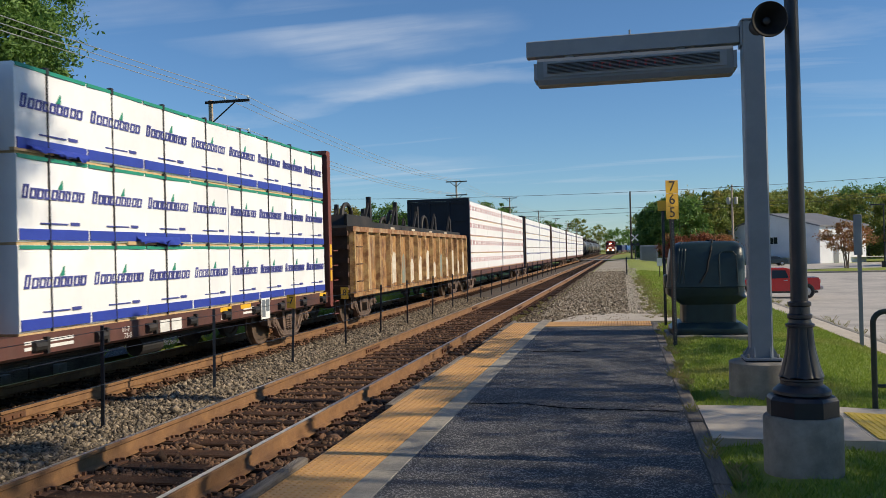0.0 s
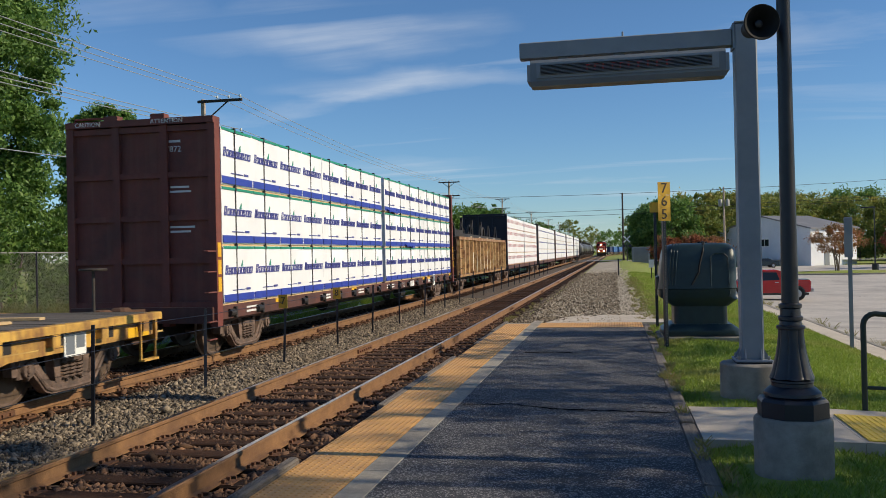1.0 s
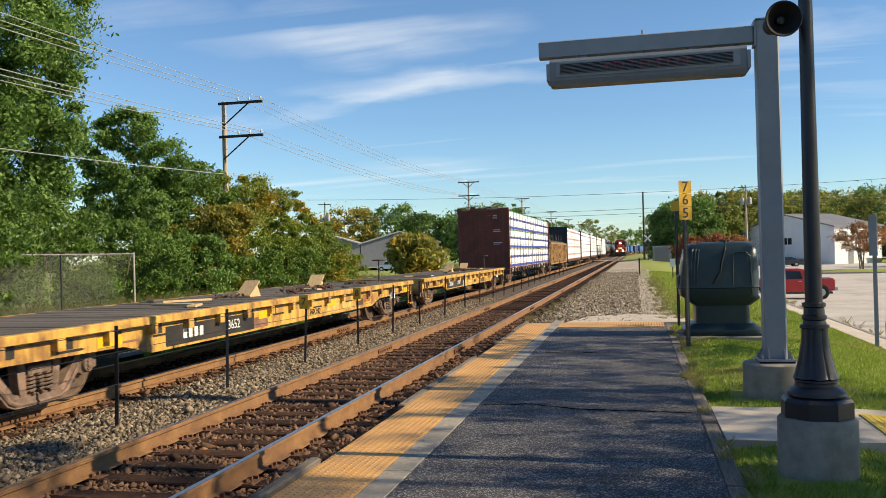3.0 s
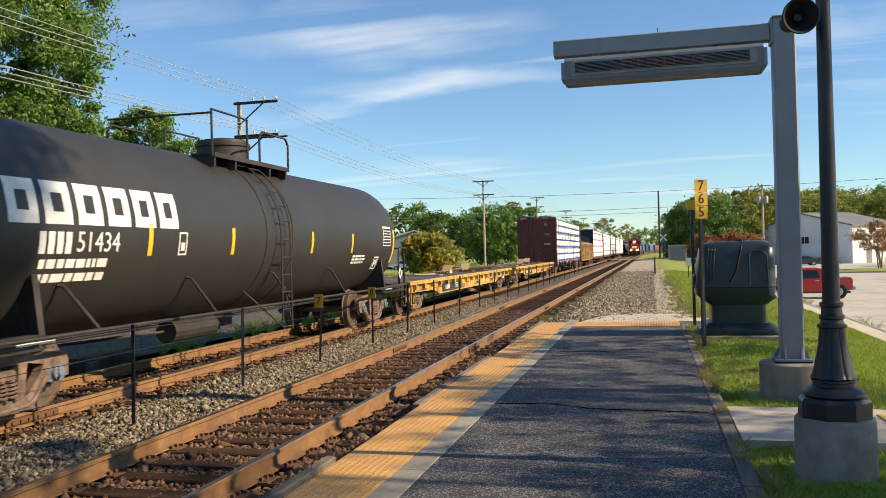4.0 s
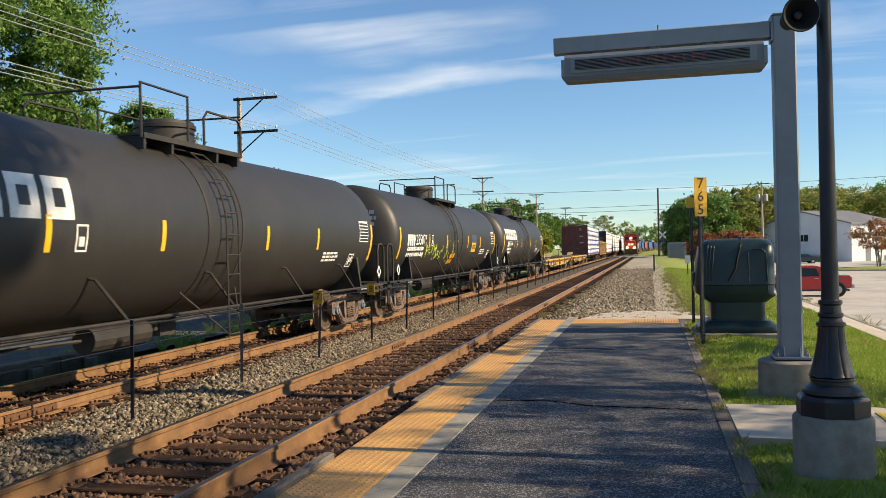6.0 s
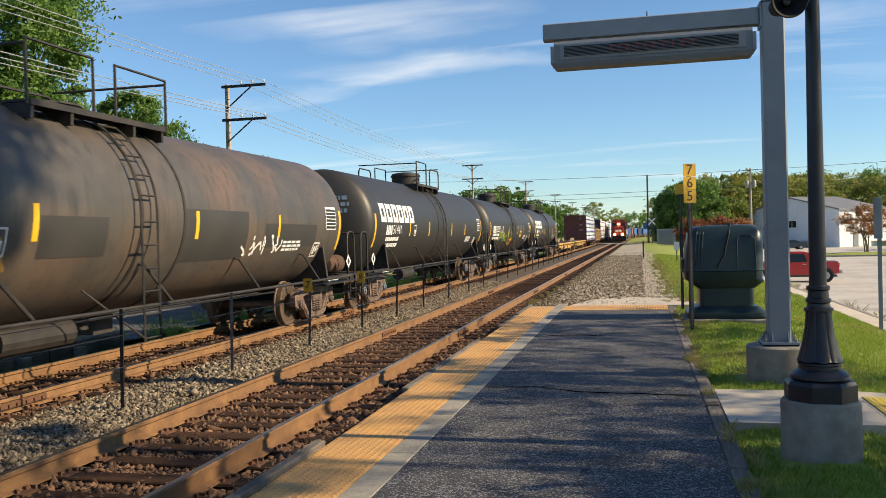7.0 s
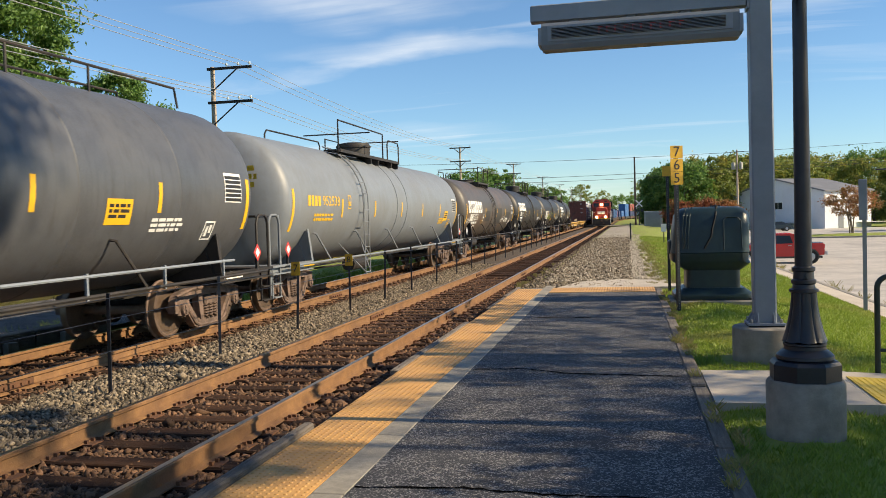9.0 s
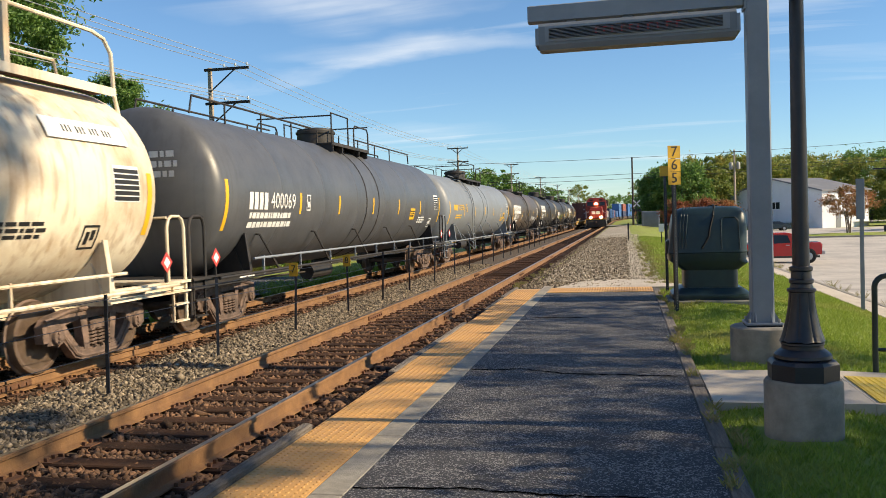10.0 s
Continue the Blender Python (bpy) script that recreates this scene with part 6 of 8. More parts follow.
def bundle(s, sx, a, b, z0, z1, prints, rnd, detail):
    lab = {"band": "white-wrapped lumber bundle with blue and green printed bands", "red": "white-wrapped lumber bundle with red print", "pale": "white-wrapped lumber bundle with faint dark print"}[prints]
    t = thing("lumber_bundle", lab, "lumber bundle", (TRACK_2, s, 0), group="lumber load")
    CONSIST.append((t, s))
    xo = 1.36
    n = max(6, int((b - a) / 0.35)) if detail else 4
    rings = []
    for i in range(n + 1):
        y = a + (b - a) * i / n
        j = (rnd.random() - 0.5) * (0.022 if detail else 0.0)
        e = 0.02
        rings.append([(sx * (0.07), y, z0), (sx * (xo - e + j), y, z0), (sx * (xo + j), y, z0 + e), (sx * (xo + j * 0.4), y, (z0 + z1) / 2), (sx * (xo + j), y, z1 - e), (sx * (xo - e), y, z1), (sx * 0.07, y, z1)])
    wrap = part("wrap", Shape().loft(rings), WRAP, t, "wrinkled white plastic wrap", detail)
    part("lumber", Shape().box(min(sx * 0.2, sx * 1.33), max(sx * 0.2, sx * 1.33), a + 0.02, b - 0.02, z0 - 0.033, z0 - 0.001), LUMBER, t, "wooden stickers under the bundle")
    if sx < 0:
        return t
    x = xo + 0.014
    L = b - a
    if prints == "band":
        m = max(2, round(L / 1.22))
        w = L / m
        for i in range(m):
            y = a + i * w
            part("blue_band", Shape().box(xo - 0.02, x, y + 0.02, y + w - 0.02, z0 + 0.025, z0 + 0.155), WRAP_BLUE, wrap)
            part("green_band", Shape().box(xo - 0.02, x, y + 0.02, y + w - 0.02, z1 - 0.05, z1 - 0.005), WRAP_GREEN, wrap)
            mk = Shape()
            zc = z0 + (z1 - z0) * 0.56
            for q in range(9):
                u = y + w * (0.06 + 0.88 * q / 9)
                gw, gh, st = w * (0.078 if q % 3 else 0.066), (0.165 if q == 0 else 0.128), 0.024
                slant = lambda a, c, xx: (xx, u + a + 0.22 * c, zc - 0.062 + c)
                ring = lambda i, xx: [slant(i, i, xx), slant(gw - i, i, xx), slant(gw - i, gh - i, xx), slant(i, gh - i, xx)]
                mk.loft([ring(0, xo - 0.02), ring(0, x), ring(st, x), ring(st, xo - 0.02)], closed=True)
            part("wordmark", mk, MARK_BLUE, wrap, "blue wordmark as plain bars", kind="stuff")
            part("mark_tree", Shape().prism([(y + w * 0.55, zc + 0.075), (y + w * 0.61, zc + 0.075), (y + w * 0.61, zc + 0.19)], "x", xo - 0.02, x), WRAP_GREEN, wrap)
            sp = Shape()
            sp.box(xo - 0.02, x, y + w * 0.30, y + w * 0.68, z0 + 0.215, z0 + 0.232)
            sp.box(xo - 0.02, x, y + w * 0.72, y + w * 0.85, z0 + 0.21, z0 + 0.25)
            part("small_print", sp, MARK_BLUE, wrap)
    else:
        m = max(3, round(L / 0.75))
        mat = WRAP_RED if prints == "red" else MARK_BLUE
        for i in range(m):
            y = a + (i + 0.2) * L / m
            zc = z0 + (z1 - z0) * 0.62
            if prints == "red":
                sp = Shape()
                ring = lambda w, h, xx: [(xx, y + 0.2 + q * w, zc + k * h) for q, k in ((-1, -1), (1, -1), (1, 1), (-1, 1))]
                sp.loft([ring(0.17, 0.10, xo - 0.02), ring(0.17, 0.10, x), ring(0.12, 0.055, x), ring(0.12, 0.055, xo - 0.02)], closed=True)
            else:
                sp = Shape().box(xo - 0.02, x, y, y + 0.38, zc - 0.06, zc + 0.05)
            part("print", sp, mat, wrap, "printed mark as a plain shape")
        part("band", Shape().box(xo - 0.02, x, a + 0.03, b - 0.03, z0 + 0.02, z0 + 0.036), mat, wrap)
    if detail:
        m = max(2, round(L / 1.25))
        for i in range(m):
            sp = Shape()
            y = a + (i + 0.42) * L / m
            sp.box(xo - 0.01, x + 0.006, y - 0.007, y + 0.007, z0 - 0.02, z1 + 0.02)
            sp.box(xo - 0.05, x + 0.004, y - 0.02, y + 0.035, z1 - 0.06, z1 + 0.03)
            part("strap", sp, STRAP, wrap, "dark steel strap with corner guard")
    return t


def loose_flap(s, y, z, w, h):
    """A torn, hanging edge of wrap with the boards showing under it."""
    t = thing("torn_wrap", "torn flap of white wrap with boards showing below", "wrap", (TRACK_2, s, 0))
    CONSIST.append((t, s))
    rnd = random.Random(int(y * 10))
    n = 14
    rows = []
    for k, (dz, dx) in enumerate(((0.0, 0.012), (-0.4, 0.05), (-0.75, 0.085), (-1.0, 0.06))):
        rows.append([(1.37 + dx * (0.5 + rnd.random()), y + w * i / n, z + dz * h * (0.55 + 0.75 * rnd.random() * (0.4 + i / n))) for i in range(n + 1)])
    v = [p for r in rows for p in r]
    f = [(j * (n + 1) + i, j * (n + 1) + i + 1, (j + 1) * (n + 1) + i + 1, (j + 1) * (n + 1) + i) for j in range(3) for i in range(n)]
    part("flap", mesh_np("flap", v, f, WRAP_BLUE), WRAP_BLUE, t, "crumpled blue-printed edge")
    part("boards", Shape().box(1.30, 1.372, y - 0.2, y + w + 0.1, z - h * 0.95, z - h * 0.55), LUMBER, t, "pale lumber edge")
    # solid dark box: shade of the open space below the flap, painted
    part("gap", Shape().box(1.30, 1.376, y + w * 0.45, y + w * 0.95, z - h * 1.1, z - h * 0.7), STRAP, t, "dark block standing for the shade in the gap under the wrap")


loose_flap(8.23, 2.75, 2.13, 1.2, 0.13)
loose_flap(8.23, 0.5, 3.17, 1.1, 0.09)
centre_beam("brown centerbeam flat car loaded with wrapped lumber", 8.23, 10.97, MAROON, "band")
for i, (pr, blk) in enumerate((("red", NAVY), ("pale", RUST_DARK), ("pale", RUST_DARK), ("pale", BROWN), ("pale", NAVY))):
    centre_beam("centerbeam flat car loaded with wrapped lumber", 48.6 + i * 22.55, 10.95, blk, pr, False, False, 4 if i == 0 else 3)


def flat_car(s, half, seed, number):
    """A yellow deck car with stake pockets and a plank floor."""
    car = thing("flat_car", "empty yellow flat car with rust and a worn plank deck", "flat car", (TRACK_2, s, 0), group="freight train")
    CONSIST.append((car, s))
    rnd = random.Random(seed + 40)
    for sx in (-1, 1):
        sd = Shape().prism([(-half, 0.94), (-half, 0.66), (-half + 3.2, 0.62), (-half + 3.9, 0.46), (half - 3.9, 0.46), (half - 3.2, 0.62), (half, 0.66), (half, 0.94)], "x", min(sx * 1.24, sx * 1.30), max(sx * 1.24, sx * 1.30))
        side = part("side_sill", sd, FLAT_YELLOW, car, "yellow painted side sill with rust runs")
        part("rim", Shape().box(min(sx * 1.25, sx * 1.42), max(sx * 1.25, sx * 1.42), -half, half, 0.885, 0.992, 0.012), FLAT_YELLOW, side, "rust-bitten yellow deck edge")
        y = -half + 0.75
        while y < half - 0.4:
            part("stake_pocket", Shape().box(min(sx * 1.302, sx * 1.41), max(sx * 1.302, sx * 1.41), y - 0.075, y + 0.075, 0.735, 0.884, 0.008), FLAT_YELLOW, side)
            # flat black plate on the sill: the pocket recess's shade painted in
            part("pocket_hole", Shape().box(min(sx * 1.301, sx * 1.305), max(sx * 1.301, sx * 1.305), y + 0.08, y + 0.34, 0.72, 0.875), FRAME_BLACK, side)
            if rnd.random() < 0.75:
                n, z = rnd.uniform(0.45, 0.9), (0.49 if abs(y) < half - 4.6 else 0.66)
                part("paint_patch", Shape().box(min(sx * 1.3005, sx * 1.303), max(sx * 1.3005, sx * 1.303), y + 0.1, y + 0.1 + n, z + rnd.uniform(0, 0.06), 0.70), rnd.choice((RUST_PINK, RUST_DARK, PALE_YELLOW, PALE_YELLOW, FRAME_BLACK)), side, "patch of faded paint")
            y += 1.02
        if sx > 0:
            mk = Shape()
            for k in range(3):
                mk.box(1.3035, 1.306, half - 4.6 + k * 0.3, half - 4.6 + k * 0.3 + 0.22, 0.60, 0.78)
            part("company_mark", mk, FADED_RED, side, "faded red company mark as plain shapes")
            part("dark_panel", Shape().box(1.3035, 1.3055, -4.9, -1.9, 0.50, 0.80), FRAME_BLACK, side, "black repainted panel")
            words("fleet_number", number, 0.23, LETTER_WHITE, side, pose(1.3065, -2.7, 0.65, 90, 0, 90))
            part("owner_mark", Shape().put([(1.307, -4.4 + k * 0.17 + q * 0.11, 0.57 + h * 0.16) for k in range(4) for q, h in ((0, 0), (1, 0), (1, 1), (0, 1))], [tuple(range(4 * k, 4 * k + 4)) for k in range(4)]), LETTER_WHITE, side, kind="stuff")
            words("lettering", "F60CHD", 0.17, INK, side, pose(1.3065, half - 8.0, 0.60, 90, 0, 90))
            for q in (-half + 2.6, -1.7, 1.9, half - 5.4, half - 0.75):
                part("yellow_patch", Shape().box(1.3035, 1.3065, q, q + 0.55, 0.66, 0.80), STRIP_YELLOW, side, "orange reflective patch")
            part("data_panel", Shape().box(1.304, 1.315, half - 2.2, half - 1.75, 0.56, 0.86), PLACARD, side, "white framed data panel")
            part("data_board", Shape().box(1.316, 1.319, half - 2.17, half - 1.99, 0.59, 0.83).box(1.316, 1.319, half - 1.96, half - 1.78, 0.66, 0.83), GREY_DARK, side)
            sp = Shape()
            for k in range(6):
                sp.box(1.3035, 1.306, -half + 1.8 + k * 2.1, -half + 2.3 + k * 2.1, 0.68, 0.71)
            part("stencil", sp, INK, side, kind="stuff")
    for e in (-1, 1):
        part("end_sill", Shape().box(-1.33, 1.33, min(e * (half - 0.08), e * half), max(e * (half - 0.08), e * half), 0.56, 0.985), FLAT_YELLOW, car, "yellow end sill")
        coupler(car, e * half, e)
        truck(car, e * (half - 1.75))
        st = Shape()
        for y in (half - 0.55, half - 0.15):
            st.bar((1.38, e * y, 0.9), (1.38, e * y, 0.32), 0.03, 0.03)
        st.box(1.34, 1.44, min(e * (half - 0.55), e * (half - 0.15)), max(e * (half - 0.55), e * (half - 0.15)), 0.30, 0.33)
        part("step", st, FLAT_YELLOW, car, "yellow side step")
    part("underframe", Shape().box(-0.35, 0.35, -half + 0.1, half - 0.1, 0.42, 0.88).cyl((0.7, -1.2, 0.5), (0.7, -0.4, 0.5), 0.16, n=14).tube([(0.9, -6, 0.5), (0.9, 6, 0.5)], 0.025, 5).cyl((0.95, 2.2, 0.40), (0.95, 2.7, 0.40), 0.12, n=12), FRAME_BLACK, car)
    floor = part("deck", Shape().box(-1.30, 1.30, -half + 0.05, half - 0.05, 0.90, 0.965), FRAME_BLACK, car, "plank deck, grey and worn")
    plank = Shape().box(-1.29, 1.29, -0.115, 0.115, 0.966, 0.995, 0.006).mesh("plank", DECK)
    rnd = random.Random(seed)
    y = -half + 0.2
    while y < half - 0.15:
        ob = part("plank", plank, DECK, floor)
        ob.matrix_basis = pose((rnd.random() - 0.5) * 0.03, y, (rnd.random() - 0.5) * 0.012, 0, (rnd.random() - 0.5) * 0.4, (rnd.random() - 0.5) * 0.8)
        y += 0.243
    # hand brake
    part("brake_stand", Shape().cyl((0.35, half - 0.12, 0.95), (0.35, half - 0.12, 1.62), 0.022, n=8).lathe([(0.02, 1.62), (0.20, 1.625), (0.21, 1.645), (0.20, 1.66), (0.02, 1.665)], 18, at=(0.35, half - 0.12, 0)), FRAME_BLACK, car, "hand brake wheel on a thin stand")
    # dunnage left on the deck
    for k in range(9):
        y, x = rnd.uniform(-half + 1, half - 1), rnd.uniform(-1.0, 1.0)
        d = thing("dunnage_board", "loose pale scrap board on the flat car's deck", "board", (TRACK_2, s, 0), group="scraps on the deck")
        w = rnd.uniform(0.3, 1.1)
        ob = part("board", Shape().box(-w / 2, w / 2, -0.07, 0.07, 0.0, 0.035, 0.004), LUMBER if k % 3 else DECK, d)
        ob.matrix_basis = pose(x, y, 1.002, 0, 0, rnd.uniform(0, 180))
        CONSIST.append((d, s))
    for k in range(2):
        y = 4.4 * k
        d = thing("wooden_chock", "pale wooden chock of leaning planks on the deck", "chock", (TRACK_2, s, 0), group="scraps on the deck")
        base = part("wedge", Shape().prism([(-0.30, 0), (0.26, 0), (0.08, 0.36)], "y", -0.14, -0.07).prism([(-0.30, 0), (0.26, 0), (0.08, 0.36)], "y", 0.07, 0.14), LUMBER, d, "triangular timber sides")
        base.matrix_basis = pose(0.35 - 0.25 * k, y, 1.002, 0, 0, 78 + 10 * k) @ Matrix.Scale(0.74, 4)
        for q in (-0.17, 0.0, 0.17):
            part("plank", Shape().loft([[(-0.37, q - 0.078, z), (-0.37, q + 0.078, z), (0.09, q + 0.078, z + 0.40), (0.09, q - 0.078, z + 0.40)] for z in (0.0, 0.045)]), LUMBER, base)
        CONSIST.append((d, s))
    for k in range(7):
        d = thing("chain_heap", "small heap of rusty tie-down chain on the deck", "chain", (TRACK_2, s, 0), group="scraps on the deck")
        x, y = (rnd.uniform(0.1, 1.1), 0.5 + 0.9 * k) if k < 4 else (rnd.uniform(-1.0, 1.1), rnd.uniform(-half + 1, half - 1))
        c = Shape()
        for q in range(14):
            a = rnd.uniform(0, 6.28)
            px, py = rnd.gauss(0, 0.14), rnd.gauss(0, 0.2)
            c.tube([(px + 0.05 * math.cos(b) * math.cos(a), py + 0.05 * math.cos(b) * math.sin(a), 0.03 + 0.03 * abs(math.sin(b * 0.5)) + 0.05 * rnd.random()) for b in np.linspace(0, 5.5, 7)], 0.016, 5)
        ob = part("chain", c, RUST_DARK, d)
        ob.matrix_basis = pose(x, y, 1.0)
        CONSIST.append((d, s))
    return car


flat_car(-13.25, 8.75, 3, "97989")
flat_car(-32.55, 9.15, 4, "3652")


def gondola(s, half):
    car = thing("gondola", "rusty ochre gondola car with graffiti and black racks inside", "gondola car", (TRACK_2, s, 0), group="freight train")
    CONSIST.append((car, s))
    for sx in (-1, 1):
        w = part("side", Shape().box(min(sx * 1.22, sx * 1.27), max(sx * 1.22, sx * 1.27), -half, half, 0.80, 2.40), RUST_WALL, car, "rusted side sheet with streaks")
        part("top_rail", Shape().box(min(sx * 1.20, sx * 1.38), max(sx * 1.20, sx * 1.38), -half, half, 2.40, 2.53), RUST_RAIL, w, "rust-brown top rail")
        part("bottom_rail", Shape().box(min(sx * 1.20, sx * 1.36), max(sx * 1.20, sx * 1.36), -half, half, 0.70, 0.80), RUST_WALL, w)
        m = 14
        for i in range(m + 1):
            y = -half + 0.09 + (2 * half - 0.18) * i / m
            part("rib", Shape().prism([(sx * 1.27, y - 0.085), (sx * 1.40, y - 0.05), (sx * 1.40, y + 0.05), (sx * 1.27, y + 0.085)], "z", 0.80, 2.40), RUST_RIB, w)
        if sx > 0:
            part("yellow_strip", Shape().box(1.3705, 1.374, -half + 0.03, -half + 0.15, 0.9, 2.3), STRIP_YELLOW, w)
            rnd = random.Random(4)
            for i in range(3, 14):
                y = -half + 0.09 + (2 * half - 0.18) * i / m
                d = (2 * half - 0.18) / m
                for k in range(2):
                    q0, q1 = y + 0.11 + k * (d - 0.22) / 2, y + 0.11 + (k + 0.92) * (d - 0.22) / 2
                    top = 1.45 + 0.45 * rnd.random()
                    pts = [(q0, 0.84 + 0.1 * rnd.random()), (q1, 0.84 + 0.1 * rnd.random()), (q1, top - 0.25 * rnd.random()), ((q0 + q1) / 2, top), (q0, top - 0.3 * rnd.random())]
                    part("graffiti", Shape().prism(pts, "x", 1.2705, 1.273), GRAFFITI_PALE if rnd.random() < 0.75 else GRAFFITI_TEAL, w, "pale sprayed paint")
            for k in range(3):
                z = 1.1 + 0.45 * k
                part("grab_iron", Shape().tube([(1.30, -half + 0.25, z), (1.42, -half + 0.25, z), (1.42, -half + 0.65, z), (1.30, -half + 0.65, z)], 0.016, 5), RUST_DARK, w)
    for e in (-1, 1):
        ew = part("end", Shape().box(-1.22, 1.22, min(e * (half - 0.06), e * half), max(e * (half - 0.06), e * half), 0.75, 2.5), RUST_DARK, car, "dark ribbed end wall")
        for z in (0.95, 1.3, 1.65, 2.0, 2.35):
            part("end_rib", Shape().box(-1.25, 1.25, min(e * half, e * (half + 0.10)), max(e * half, e * (half + 0.10)), z - 0.06, z + 0.06), RUST_DARK, ew)
        coupler(car, e * half, e)
        truck(car, e * (half - 1.7), False)
    part("floor", Shape().box(-1.25, 1.25, -half, half, 0.68, 0.76).box(-0.3, 0.3, -half, half, 0.45, 0.68), FRAME_BLACK, car)
    rk = thing("steel_racks", "black steel stanchion racks standing in the gondola", "rack", (TRACK_2, s, 0))
    CONSIST.append((rk, s))
    part("base", Shape().box(-1.12, 1.12, -half + 0.2, half - 0.2, 2.30, 2.50).prism([(-half + 0.25, 2.5), (-half + 2.4, 2.5), (-half + 2.1, 2.74), (-half + 0.5, 2.86)], "x", -1.12, 1.12), FRAME_BLACK, rk)
    for sx in (-1, 1):
        curb = part("curb", Shape().prism([(-half + 0.3, 2.50), (half - 0.2, 2.50), (half - 0.2, 2.66), (-half + 2.6, 2.72), (-half + 2.3, 2.86), (-half + 0.3, 2.86)], "x", min(sx * 1.04, sx * 1.12), max(sx * 1.04, sx * 1.12)), FRAME_BLACK, rk, "dark plate curb with pale wear spots")
        for i in range(9):
            part("slot", Shape().box(min(sx * 1.121, sx * 1.126), max(sx * 1.121, sx * 1.126), -half + 3.2 + i * 1.35, -half + 3.65 + i * 1.35, 2.56, 2.62), GRAFFITI_PALE if i % 2 else INK, curb)
    for i in range(5):
        y = -half + 2.6 + i * 2.9
        for x in (-0.95, 1.02):
            part("stanchion", Shape().prism([(y - 0.07, 2.45), (y + 0.16, 2.45), (y + 0.07, 3.45 if i < 3 else 3.2), (y - 0.05, 3.45 if i < 3 else 3.2)], "x", x - 0.06, x + 0.06).bar((x, y, 3.3), (x, y - 0.65, 2.5), 0.07, 0.06), FRAME_BLACK, rk)
    for i in range(3):
        y = -half + 1.1 + i * 4.6
        for x in (-0.75, 0.85):
            part("hoop", Shape().tube([(x, y - 0.45, 2.48)] + [(x, y - 0.45 * math.cos(a), 2.75 + 0.42 * math.sin(a)) for a in np.linspace(0, 3.1416, 11)] + [(x, y + 0.45, 2.48)], 0.06, 7), FRAME_BLACK, rk, smooth=True)


gondola(29.05, 8.1)
for i in range(6):
    tank_car("black tank car far along the train", 168.5 + i * 17.3, 7.3, 1.44, 2.22, TANK_BLACK if i % 2 else TANK_DARKGREY, "", roll=False, detail=False, table=False)


